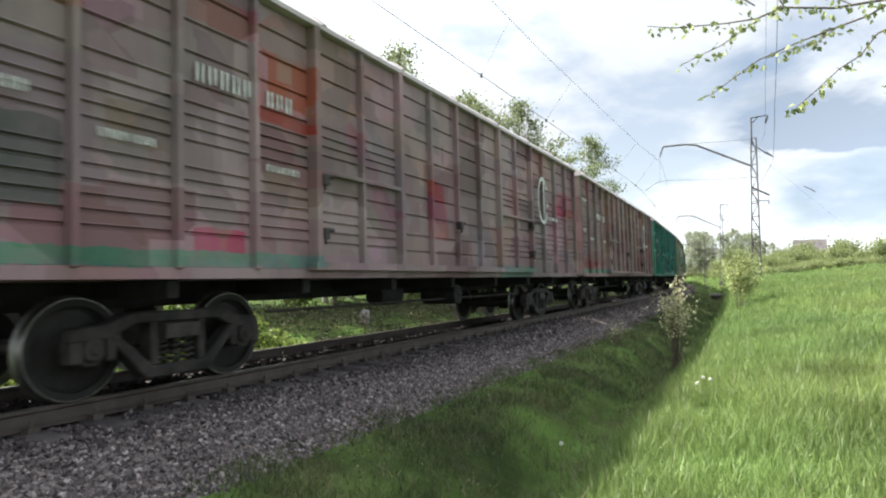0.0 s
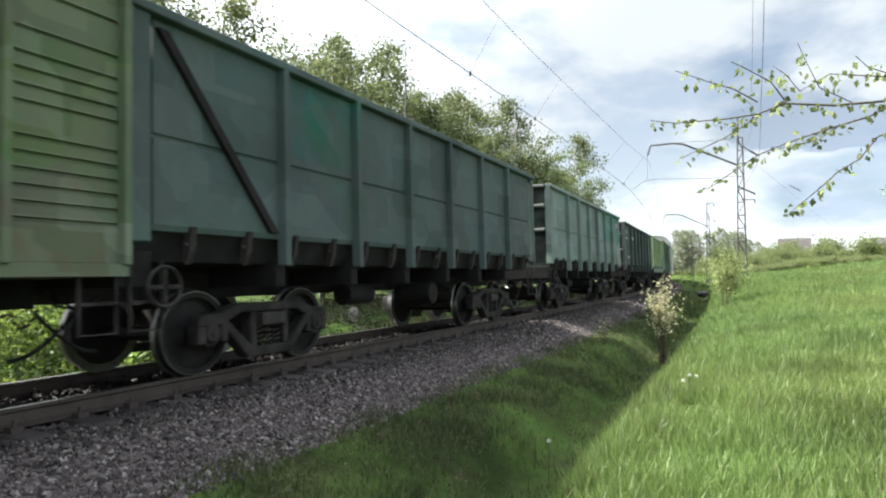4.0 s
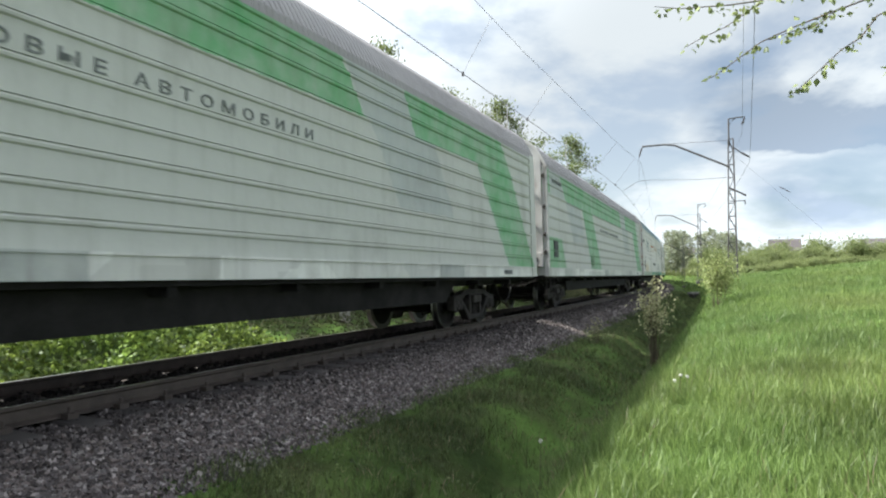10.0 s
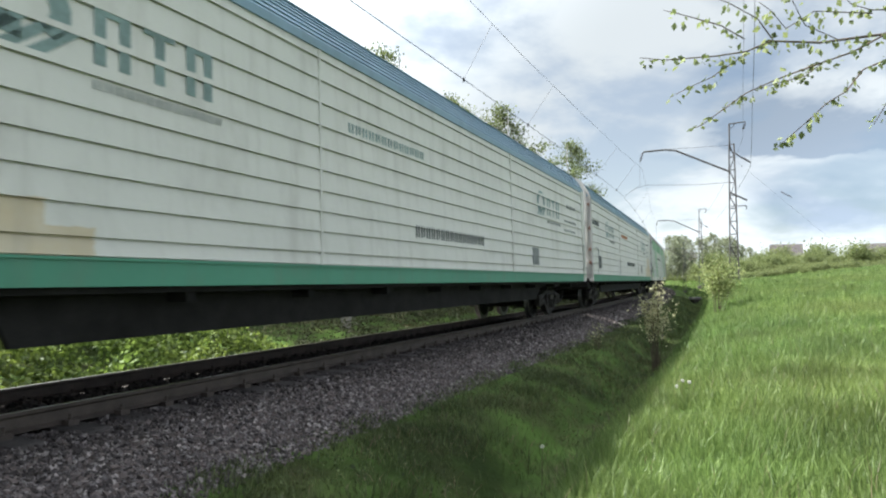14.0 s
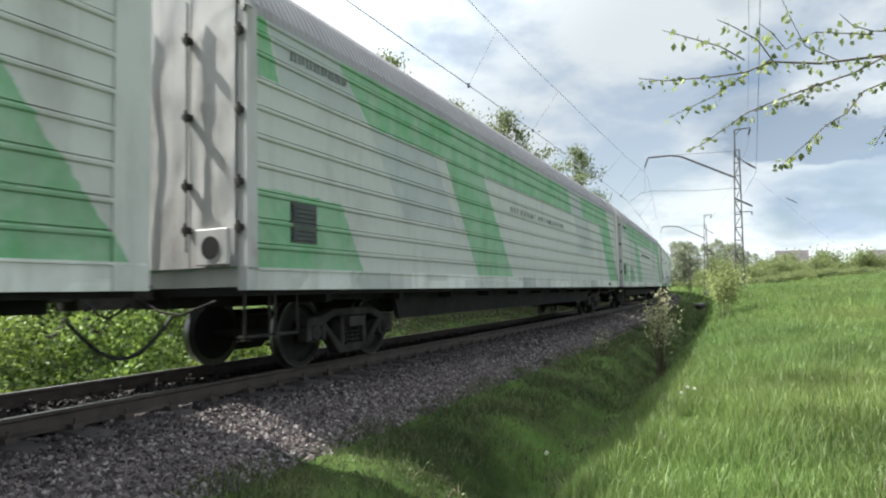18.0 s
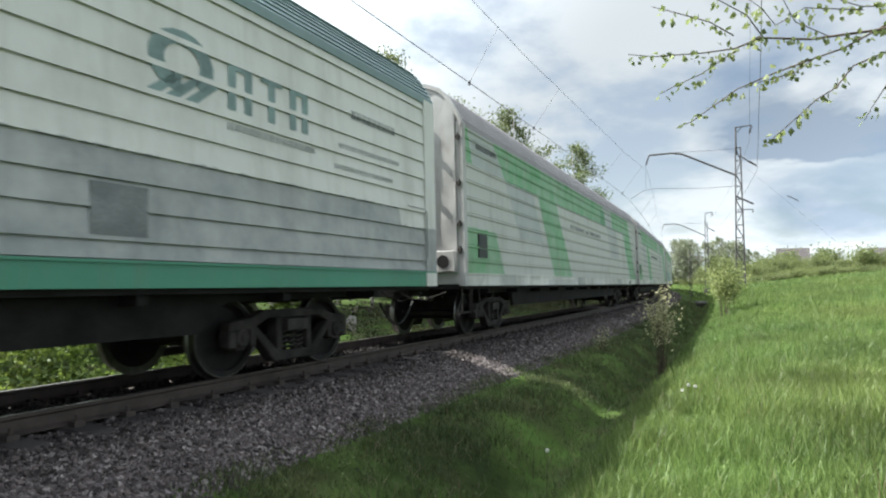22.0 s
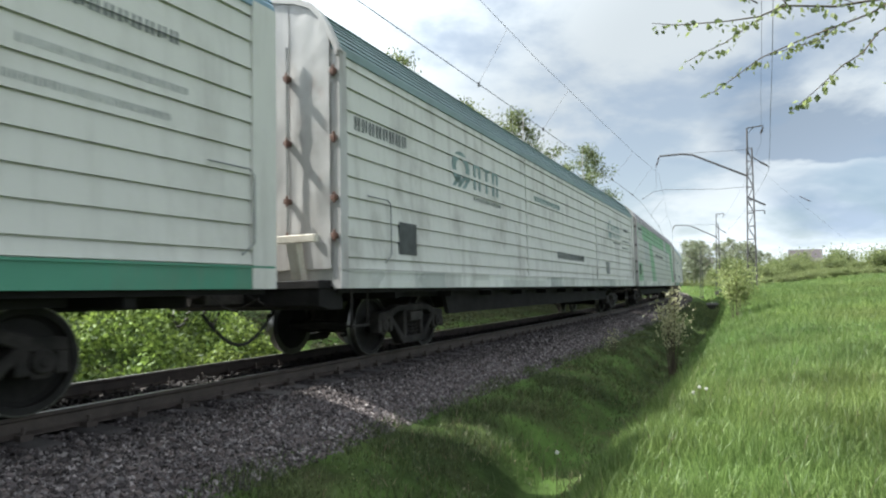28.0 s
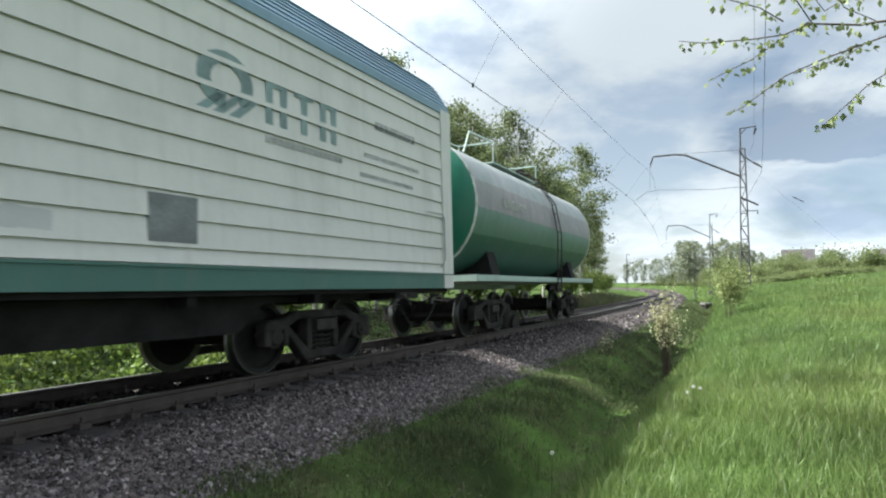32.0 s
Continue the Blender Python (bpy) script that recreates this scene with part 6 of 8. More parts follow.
# ---- the tank wagon at the tail ----
def tank_wagon():
    w = thing("tank_wagon", "green and pale grey tank wagon with a walkway on top", "railway wagon", "wagons of the passing train")
    h, r, cz = 5.4, 1.48, 2.86
    paint = livery("green_and_grey_tank_paint", (0.030, 0.090, 0.062), [((0.38, 0.38, 0.385), 3.35, 5, (-9, -9), (9, 9)), ((0.30, 0.255, 0.26), 2.75, 3.35, (-9, -9), (9, 9)), ((0.12, 0.20, 0.16), 2.2, 2.75, (-9, -9), (9, 9))], rough=0.45, dirt=(0.14, 0.13, 0.13), dirt_amount=0.35)
    green_end = livery("deep_green_tank_end", (0.015, 0.125, 0.078), [], rough=0.5, dirt_amount=0.2)
    pale = livery("pale_green_platform", (0.30, 0.38, 0.34), [], dirt_amount=0.3)
    shell = Shape()
    n = 40
    ring = [(r * math.cos(2 * math.pi * i / n), cz + r * math.sin(2 * math.pi * i / n)) for i in range(n)]
    shell.prism(ring, "y", -h + 0.12, h - 0.12)
    part("tank", shell, paint, w, "pale grey and green steel tank", smooth=True)
    for s in (-1, 1):
        cap = Shape()
        pts = []
        for j in range(7):
            a = j / 6 * math.pi / 2
            rr, yy = r * 1.0 * math.cos(a), s * (h - 0.12 + 0.28 * math.sin(a))
            pts += [(rr * math.cos(2 * math.pi * i / n), yy, cz + rr * math.sin(2 * math.pi * i / n)) for i in range(n)]
        cap.add(pts, [(j * n + i, j * n + (i + 1) % n, (j + 1) * n + (i + 1) % n, (j + 1) * n + i) for j in range(6) for i in range(n)])
        part("tank_end", cap, green_end, w, "domed green tank end", smooth=True)
        band = Shape()
        band.lathe([(-0.05, r - 0.01), (-0.05, r + 0.014), (0.05, r + 0.014), (0.05, r - 0.01)], (0, 0, 0), n)
        band.v = [(y, s * (h - 0.16) + x, cz + z) for x, y, z in band.v]
        part("end_band", band, M_MARK_WHITE, w, "white painted band")
    part("platform", Shape().box(-1.5, 1.5, -h, h, 1.20, 1.33).box(-1.5, -1.42, -h, h, 1.05, 1.33), pale, w, "pale green frame sill")
    part("underframe", Shape().box(-0.3, 0.3, -h + 0.1, h - 0.1, 0.85, 1.2).box(-1.2, 1.2, -h + 0.2, -h + 0.5, 0.95, 1.2).box(-1.2, 1.2, h - 0.5, h - 0.2, 0.95, 1.2), M_UNDER, w)
    for y in (-3.6, 3.6):
        part("saddle", Shape().prism([(-1.25, 1.33), (1.25, 1.33), (1.1, 1.95), (0, 1.5), (-1.1, 1.95)], "y", y - 0.25, y + 0.25), M_UNDER, w)
    part("dome", Shape().lathe([(0, 0.45), (0.28, 0.45), (0.34, 0.40), (0.34, 0.0)], (0, 0, 0), 20).tube((0.36, 0, 0), (0.44, 0, 0), 0.3, 14), M_IRON, w, "dark filling dome")
    dome = w.children[-1]
    dome.data.transform(Matrix.Translation((0, 0.3, cz + r - 0.02)) @ Matrix.Rotation(radians(-90), 4, "Y"))
    part("walkway", Shape().box(-0.5, 0.5, -1.6, 2.2, cz + r + 0.06, cz + r + 0.10), pale, w)
    for y in (-1.6, 2.2):
        rail = Shape()
        for x in (-0.5, 0.5):
            rail.tube((x, y, cz + r + 0.08), (x, y, cz + r + 0.62), 0.02, 6)
        rail.tube((-0.5, y, cz + r + 0.62), (0.5, y, cz + r + 0.62), 0.02, 6)
        part("guard_rail", rail, pale, w)
    for x in (-0.5, 0.5):
        part("guard_rail", Shape().path([(x, -3.6, cz + r - 0.05), (x, -3.2, cz + r + 0.55), (x, -1.6, cz + r + 0.62)], 0.022, 6), pale, w)
    ladder = Shape()
    for y in (0.55, 0.95):
        ladder.path([(1.55, y, 1.1), (1.60, y, 2.6), (1.45, y, 3.5), (0.85, y, 4.35), (0.5, y, 4.5)], 0.022, 6)
    for k in range(11):
        z = 1.3 + k * 0.27
        x = float(np.interp(z, [1.1, 2.6, 3.5, 4.35], [1.55, 1.60, 1.45, 0.85]))
        ladder.tube((x, 0.55, z), (x, 0.95, z), 0.014, 6)
    part("ladder", ladder, M_IRON, w, "dark iron side ladder")
    stencil(w, -3.6, 2.9, r + 0.02, 1.6, 0.22, 8, M_MARK_WHITE, "number_marking")
    for d in (-3.55, 3.55):
        add_bogie(w, d)
    add_couplers(w, h + 0.42)
    return w


TRAIN.append((tank_wagon(), 133.95 + AUTO_L * 17 + 0.15, 10.8, 3.55))


# ---- growth: helpers ----
rng = np.random.default_rng(7)


def mesh_arrays(name, verts, faces, mat, smooth=False):
    """A mesh from arrays of points and of equal-sided faces."""
    me = bpy.data.meshes.new(name)
    n, k = faces.shape
    me.vertices.add(len(verts))
    me.vertices.foreach_set("co", np.ascontiguousarray(verts, dtype=np.float32).ravel())
    me.loops.add(n * k)
    me.loops.foreach_set("vertex_index", np.ascontiguousarray(faces, dtype=np.int32).ravel())
    me.polygons.add(n)
    me.polygons.foreach_set("loop_start", np.arange(0, n * k, k, dtype=np.int32))
    me.polygons.foreach_set("use_smooth", np.full(n, smooth))
    me.update(calc_edges=True)
    me.materials.append(mat)
    return me


def unit(v):
    return v / np.maximum(np.linalg.norm(v, axis=1, keepdims=True), 1e-6)


def leaf_arrays(points, size, droop=0.3, pointed=True):
    """A small folded leaf at each point, turned at random."""
    n = len(points)
    along = unit(rng.normal(size=(n, 3)) + np.array([0, 0, -droop]))
    across = unit(np.cross(along, rng.normal(size=(n, 3))))
    normal = np.cross(along, across)
    s = size * rng.uniform(0.65, 1.25, (n, 1))
    base = points
    left = points + along * s * 0.45 + across * s * 0.36 + normal * s * 0.08
    right = points + along * s * 0.45 - across * s * 0.36 + normal * s * 0.08
    tip = points + along * s
    v = np.stack([base, left, tip, right], 1).reshape(-1, 3)
    return v, np.arange(4 * n).reshape(n, 4)


def world_points(s, u, z):
    a = HEAD - s / R_TRACK
    r = R_TRACK + u
    return np.stack([CENTRE.x + r * np.cos(a), CENTRE.y - r * np.sin(a), z], 1)


def coarse_ground(s, u, ds=0.35, du=0.12):
    """Ground heights for many points by a lookup grid."""
    s0, s1, u0, u1 = s.min(), s.max() + ds, u.min(), u.max() + du
    gs, gu = np.arange(s0, s1 + ds, ds), np.arange(u0, u1 + du, du)
    grid = np.array([[ground_z(a, b) for b in gu] for a in gs])
    i, j = (s - s0) / ds, (u - u0) / du
    i0, j0 = np.clip(i.astype(int), 0, len(gs) - 2), np.clip(j.astype(int), 0, len(gu) - 2)
    fi, fj = i - i0, j - j0
    return grid[i0, j0] * (1 - fi) * (1 - fj) + grid[i0 + 1, j0] * fi * (1 - fj) + grid[i0, j0 + 1] * (1 - fi) * fj + grid[i0 + 1, j0 + 1] * fi * fj


def blades(root, height, width, lean):
    """Bent grass blades: a foot, a waist and a tip each, as three triangles."""
    n = len(root)
    ang = rng.uniform(0, 2 * math.pi, n)
    side = np.stack([np.cos(ang), np.sin(ang), np.zeros(n)], 1)
    bend_ang = rng.uniform(0, 2 * math.pi, n)
    bend = np.stack([np.cos(bend_ang), np.sin(bend_ang), np.zeros(n)], 1) * (lean * rng.uniform(0.2, 1.0, n))[:, None] * height[:, None]
    up = np.array([0, 0, 1.0]) * height[:, None]
    w = width[:, None] * side
    v = np.stack([root - w, root + w, root + up * 0.55 + bend * 0.3 + w * 0.75, root + up * 0.55 + bend * 0.3 - w * 0.75, root + up * 0.94 + bend], 1).reshape(-1, 3)
    b = np.arange(n)[:, None] * 5
    f = np.concatenate([b + [0, 1, 2], b + [0, 2, 3], b + [3, 2, 4]], 1).reshape(-1, 3)
    return v, f


M_GRASS = leaf_material("spring_meadow_grass", (0.084, 0.150, 0.034), (0.205, 0.285, 0.088), 0.35, 0.5)
# ditch green is the grass colour darkened for the train's shade
M_SHADED_DITCH = leaf_material("ditch_grass", (0.050, 0.073, 0.028), (0.132, 0.165, 0.066), 0.5, 0.35)
M_DOCK = leaf_material("dock_leaves", (0.081, 0.162, 0.036), (0.177, 0.290, 0.073), 0.35, 0.4)
M_DRY = leaf_material("dry_straw", (0.100, 0.078, 0.048), (0.230, 0.190, 0.120), 0.3, 0.2)
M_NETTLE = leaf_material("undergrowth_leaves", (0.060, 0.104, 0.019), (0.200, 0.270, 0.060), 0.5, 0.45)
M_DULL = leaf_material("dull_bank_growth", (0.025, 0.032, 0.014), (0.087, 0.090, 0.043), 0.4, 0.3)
M_BIRCH_LEAF = leaf_material("young_birch_leaves", (0.095, 0.145, 0.045), (0.300, 0.360, 0.145), 0.4, 0.42)
# crown green is greyed, with haze mixed into the leaf colour
M_CROWN_LEAF = leaf_material("birch_crown_leaves", (0.080, 0.106, 0.040), (0.172, 0.207, 0.084), 0.4, 0.5)
# far leaves are paled in their colour to stand for distant haze
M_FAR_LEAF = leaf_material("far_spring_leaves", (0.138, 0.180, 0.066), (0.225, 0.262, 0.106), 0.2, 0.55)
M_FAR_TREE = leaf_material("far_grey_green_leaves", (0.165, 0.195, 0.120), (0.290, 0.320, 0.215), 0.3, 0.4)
M_SHRUB_LEAF = leaf_material("pale_shrub_leaves", (0.270, 0.280, 0.130), (0.520, 0.500, 0.310), 0.3, 0.5)
M_BUSH_LEAF = leaf_material("light_bush_leaves", (0.170, 0.235, 0.070), (0.360, 0.410, 0.170), 0.3, 0.5)
M_BARK = material("birch_bark", (0.42, 0.40, 0.37), 0.85, scale=3, fine=20, vary=0.4, dirt=(0.05, 0.045, 0.04), dirt_amount=0.8, stretch=(1, 1, 0.3))
M_TWIG = material("brown_twig", (0.075, 0.055, 0.04), 0.85, scale=6, fine=40, vary=0.3)


def stuff(name, v, f, mat, label, category):
    return tagged(new(name, mesh_arrays(name, v, f, mat)), label, category, kind="stuff")


# ---- grass on the bank, in the ditch, and the meadow behind ----
def scatter(n, s0, s1, u0, u1):
    return rng.uniform(s0, s1, n), rng.uniform(u0, u1, n)


def grass_field(name, patches, mat, label):
    vs, fs, k = [], [], 0
    for n, s0, s1, u0, u1, h0, h1, w0, lean, clump in patches:
        s, u = scatter(n, s0, s1, u0, u1)
        if clump:
            field = np.array([noise.noise((a * 1.1, b * 1.1, 9.0)) + 0.5 * noise.noise((a * 3.1, b * 3.1, 2.0)) for a, b in zip(s, u)])
            keep = field > rng.uniform(-0.75, 0.35, n) * clump - (1 - clump)
            s, u, field = s[keep], u[keep], field[keep]
        else:
            field = np.zeros(len(s))
        root = world_points(s, u, coarse_ground(s, u) - 0.02)
        h = rng.uniform(h0, h1, len(s)) * (1 + 0.35 * field) * np.where(rng.random(len(s)) < 0.04, 1.5, 1.0)
        v, f = blades(root, h, w0 * rng.uniform(0.6, 1.3, len(s)), np.full(len(s), lean))
        vs.append(v)
        fs.append(f + k)
        k += len(v)
    return stuff(name, np.concatenate(vs), np.concatenate(fs), mat, label, "grass")


grass_field("bank_grass", [
    (92000, -2.5, 6.0, 5.0, 9.5, 0.10, 0.25, 0.0036, 0.6, 0.5),
    (72000, 5.5, 16.0, 5.0, 10.5, 0.11, 0.27, 0.0052, 0.6, 0.5),
    (52000, 15.0, 34.0, 5.0, 13.5, 0.14, 0.32, 0.009, 0.5, 0.4),
    (36000, 33.0, 70.0, 5.0, 24.0, 0.18, 0.36, 0.020, 0.5, 0.2),
    (20000, 69.0, 150.0, 4.0, 60.0, 0.2, 0.4, 0.045, 0.5, 0.2),
], M_GRASS, "tall bright green spring grass on the sunlit bank")
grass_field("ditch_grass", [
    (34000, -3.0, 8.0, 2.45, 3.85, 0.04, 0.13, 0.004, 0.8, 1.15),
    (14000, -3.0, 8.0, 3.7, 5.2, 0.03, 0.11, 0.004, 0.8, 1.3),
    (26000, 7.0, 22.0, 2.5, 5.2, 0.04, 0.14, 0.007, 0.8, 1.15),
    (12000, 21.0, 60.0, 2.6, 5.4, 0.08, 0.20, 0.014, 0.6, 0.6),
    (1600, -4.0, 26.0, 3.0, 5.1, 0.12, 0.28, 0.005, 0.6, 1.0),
], M_SHADED_DITCH, "short uneven grass and weeds in the ditch")
grass_field("dry_grass", [(7500, -2.5, 16.0, 2.9, 5.2, 0.02, 0.14, 0.0040, 1.4, 0.9), (1300, -2, 12, 5.2, 8.5, 0.12, 0.34, 0.003, 0.6, 0.4)], M_DRY, "scattered dry straw and dead stalks")
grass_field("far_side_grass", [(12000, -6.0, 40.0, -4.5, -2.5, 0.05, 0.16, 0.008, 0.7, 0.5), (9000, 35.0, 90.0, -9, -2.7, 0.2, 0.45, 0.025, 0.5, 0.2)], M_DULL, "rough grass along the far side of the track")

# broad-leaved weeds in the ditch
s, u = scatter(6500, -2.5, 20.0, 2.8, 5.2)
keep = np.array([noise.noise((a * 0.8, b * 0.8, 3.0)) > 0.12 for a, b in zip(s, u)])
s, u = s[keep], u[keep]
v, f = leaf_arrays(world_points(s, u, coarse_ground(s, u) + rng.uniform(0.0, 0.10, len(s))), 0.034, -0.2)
stuff("ditch_weeds", v, f, M_SHADED_DITCH, "low broad-leaved weeds in the shaded ditch", "weeds")

# broad leaves in clumps on the bank
s, u = scatter(7000, 6.0, 30.0, 5.2, 12.0)
keep = np.array([noise.noise((a * 0.9, b * 0.9, 13.0)) > 0.22 for a, b in zip(s, u)])
s, u = s[keep], u[keep]
v, f = leaf_arrays(world_points(s, u, coarse_ground(s, u) + rng.uniform(0.04, 0.20, len(s))), 0.055, -0.35)
stuff("bank_weeds", v, f, M_DOCK, "clumps of broad-leaved weeds among the bank grass", "weeds")

# undergrowth behind the track: big sunlit leaves, then a duller, barer bank
def undergrowth(name, count, s0, s1, low, high, size, mat, label):
    s, u = scatter(count, s0, s1, -9.5, -3.1)
    lump = np.array([noise.noise((a * 0.75, b * 0.75, 5.0)) + 0.5 * noise.noise((a * 2.1, b * 2.1, 8.0)) for a, b in zip(s, u)])
    keep = lump > -0.5
    s, u, lump = s[keep], u[keep], lump[keep]
    top = (low + high * np.clip(lump + 0.25, 0, 1)) * np.clip((-u - 2.9) / 1.2, 0.25, 1.6)
    v, f = leaf_arrays(world_points(s, u, coarse_ground(s, u) + top * rng.uniform(0.15, 1.0, len(s)) ** 0.5), size, -0.1)
    stuff(name, v, f, mat, label, "undergrowth")


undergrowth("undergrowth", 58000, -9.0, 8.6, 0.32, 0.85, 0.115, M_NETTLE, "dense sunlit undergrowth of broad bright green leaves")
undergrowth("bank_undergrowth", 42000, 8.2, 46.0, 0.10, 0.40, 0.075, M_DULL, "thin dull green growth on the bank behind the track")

# ---- ballast stones ----
BLOCK_V = np.array([(x, y, z) for x in (-1, 1) for y in (-1, 1) for z in (-1, 1)], float) * 0.72
BLOCK_F = np.array([(0, 1, 3), (0, 3, 2), (4, 6, 7), (4, 7, 5), (0, 4, 5), (0, 5, 1), (2, 3, 7), (2, 7, 6), (0, 2, 6), (0, 6, 4), (1, 5, 7), (1, 7, 3)])


def stone_arrays(centres, radius):
    """Angular broken stones."""
    n = len(centres)
    shape = BLOCK_V[None] * rng.uniform(0.45, 1.3, (n, 8, 1)) * rng.uniform(0.6, 1.25, (n, 1, 3)) + rng.normal(size=(n, 8, 3)) * 0.12
    ax = unit(rng.normal(size=(n, 3)))
    bx = unit(np.cross(ax, rng.normal(size=(n, 3))))
    cx = np.cross(ax, bx)
    turn = np.stack([ax, bx, cx], 1)
    v = np.einsum("nij,njk->nik", shape * radius[:, None, None], turn) + centres[:, None, :]
    return v.reshape(-1, 3), (BLOCK_F[None] + (np.arange(n) * 8)[:, None, None]).reshape(-1, 3)


def bed_height(s, u):
    z = coarse_ground(s, u)
    return z


vs, fs, k = [], [], 0
for n, s0, s1, u0, u1, r0, r1 in ((34000, -2.5, 7.5, 1.50, 2.72, 0.011, 0.026), (16000, 7.0, 20.0, 1.55, 2.75, 0.017, 0.034), (6000, 19.0, 55.0, 1.5, 2.8, 0.035, 0.06), (9000, 54.0, 210.0, -2.5, 2.6, 0.05, 0.10)):
    s, u = scatter(n, s0, s1, u0, u1)
    near_sleeper = np.abs(((s + 8) / 0.546 + 0.5) % 1 - 0.5) * 0.546 < 0.13
    keep = ~(near_sleeper & (np.abs(u) < 1.33) & (rng.random(n) < 0.75)) & (np.abs(u) < 2.45 + 0.35 * rng.random(n)) & ((u < 0) | (u > 1.48 + 0.5 * rng.random(n) + 0.28 * np.clip((s - 2.5) / 6, 0, 1)))
    s, u = s[keep], u[keep]
    r = rng.uniform(r0, r1, len(s))
    v, f = stone_arrays(world_points(s, u, bed_height(s, u) + r * rng.uniform(0.0, 0.7, len(s))), r)
    vs.append(v)
    fs.append(f + k)
    k += len(v)
M_STONE_OILY = stone_material("oily_ballast_stone", ((0.030, 0.026, 0.026), (0.058, 0.050, 0.050), (0.075, 0.063, 0.060), (0.105, 0.093, 0.093), (0.20, 0.178, 0.172)))
# stones between the rails get the shade under the wagons as black tones
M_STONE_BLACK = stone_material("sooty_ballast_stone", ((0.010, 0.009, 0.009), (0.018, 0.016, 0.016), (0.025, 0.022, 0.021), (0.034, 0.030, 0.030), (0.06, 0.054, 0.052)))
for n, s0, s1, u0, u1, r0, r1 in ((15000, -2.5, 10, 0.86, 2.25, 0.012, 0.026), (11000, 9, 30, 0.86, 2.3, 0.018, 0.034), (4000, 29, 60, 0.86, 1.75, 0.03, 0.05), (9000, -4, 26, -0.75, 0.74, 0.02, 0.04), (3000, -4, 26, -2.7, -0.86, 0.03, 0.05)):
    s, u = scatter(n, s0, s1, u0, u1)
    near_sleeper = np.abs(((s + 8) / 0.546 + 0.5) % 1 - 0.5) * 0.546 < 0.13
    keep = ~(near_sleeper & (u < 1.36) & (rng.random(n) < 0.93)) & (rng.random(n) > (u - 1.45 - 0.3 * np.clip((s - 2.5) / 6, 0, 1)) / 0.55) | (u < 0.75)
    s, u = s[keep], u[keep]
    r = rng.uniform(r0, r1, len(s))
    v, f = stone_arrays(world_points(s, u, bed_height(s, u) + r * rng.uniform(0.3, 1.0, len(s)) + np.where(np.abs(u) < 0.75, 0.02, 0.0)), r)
    stuff("oily_ballast", v, f, M_STONE_OILY if u0 > 0 else M_STONE_BLACK, "dark oily ballast stones beside the rail" if u0 > 0 else "oily ballast stones between the rails, blackened for shade", "ballast")
stuff("ballast_stones", np.concatenate(vs), np.concatenate(fs), M_STONE, "grey-mauve crushed stone ballast beside the rails", "ballast")

# ---- trees ----
def tree_shapes(height, spread, leaf_count, leaf_size, seed, bare=0.25):
    r = random.Random(seed)
    trunk = Shape()
    pts, x, y = [], 0.0, 0.0
    for i in range(9):
        pts.append(Vector((x, y, height * 0.96 * i / 8)))
        x += r.uniform(-0.15, 0.15)
        y += r.uniform(-0.15, 0.15)
    trunk.path(pts, 0.012 * height, 8, 0.02)
    homes, weights = [], []
    for i in range(34):
        h = bare + (0.97 - bare) * (i + r.random()) / 34
        base = pts[min(int(h * 8 / 0.96), 7)].lerp(pts[min(int(h * 8 / 0.96) + 1, 8)], (h * 8 / 0.96) % 1)
        a = r.uniform(0, 2 * math.pi)
        reach = spread * (0.35 + 0.65 * math.sin(math.pi * min(1, (1.0 - h) / (1 - bare) * 0.85 + 0.12))) * r.uniform(0.6, 1.15)
        rise = r.uniform(0.1, 0.7) * reach * (1.05 - h)
        limb = [base, base + Vector((math.cos(a) * reach * 0.5, math.sin(a) * reach * 0.5, rise * 0.6)), base + Vector((math.cos(a) * reach, math.sin(a) * reach, rise * 0.75))]
        trunk.path(limb, 0.035 * (1.1 - h), 5, 0.008)
        for q in range(5):
            c = limb[1].lerp(limb[2], q / 4) + Vector((r.uniform(-0.3, 0.3), r.uniform(-0.3, 0.3), r.uniform(-0.5, 0.2)))
            homes.append(c)
            weights.append(0.32 + 0.34 * r.random())
    homes, weights = np.array([tuple(h) for h in homes]), np.array(weights)
    pick = rng.integers(0, len(homes), leaf_count)
    p = homes[pick] + rng.normal(size=(leaf_count, 3)) * weights[pick][:, None] * np.array([0.8, 0.8, 0.6]) * spread / 3.2
    v, f = leaf_arrays(p, leaf_size, 0.6)
    return trunk, v, f


def make_tree(height, spread, count, size, seed, leaf_mat, label, group, m, bare=0.25):
    t = thing("tree", label, "tree", group, m)
    trunk, v, f = tree_shapes(height, spread, count, size, seed, bare)
    part("trunk", trunk, M_BARK, t)
    ob = new("crown", mesh_arrays("crown", v, f, leaf_mat))
    ob.parent = t
    return t


def stand(s, u, scale=1.0, turn=0.0):
    return Matrix.Translation(on_track(s, u, ground_z(s, u) - 0.05)) @ Matrix.Rotation(turn, 4, "Z") @ Matrix.Scale(scale, 4)


TREE_H = 12.4


def tree_size(s):
    return float(np.interp(s, [15, 30, 45, 70], [0.90, 0.93, 0.97, 1.0]))


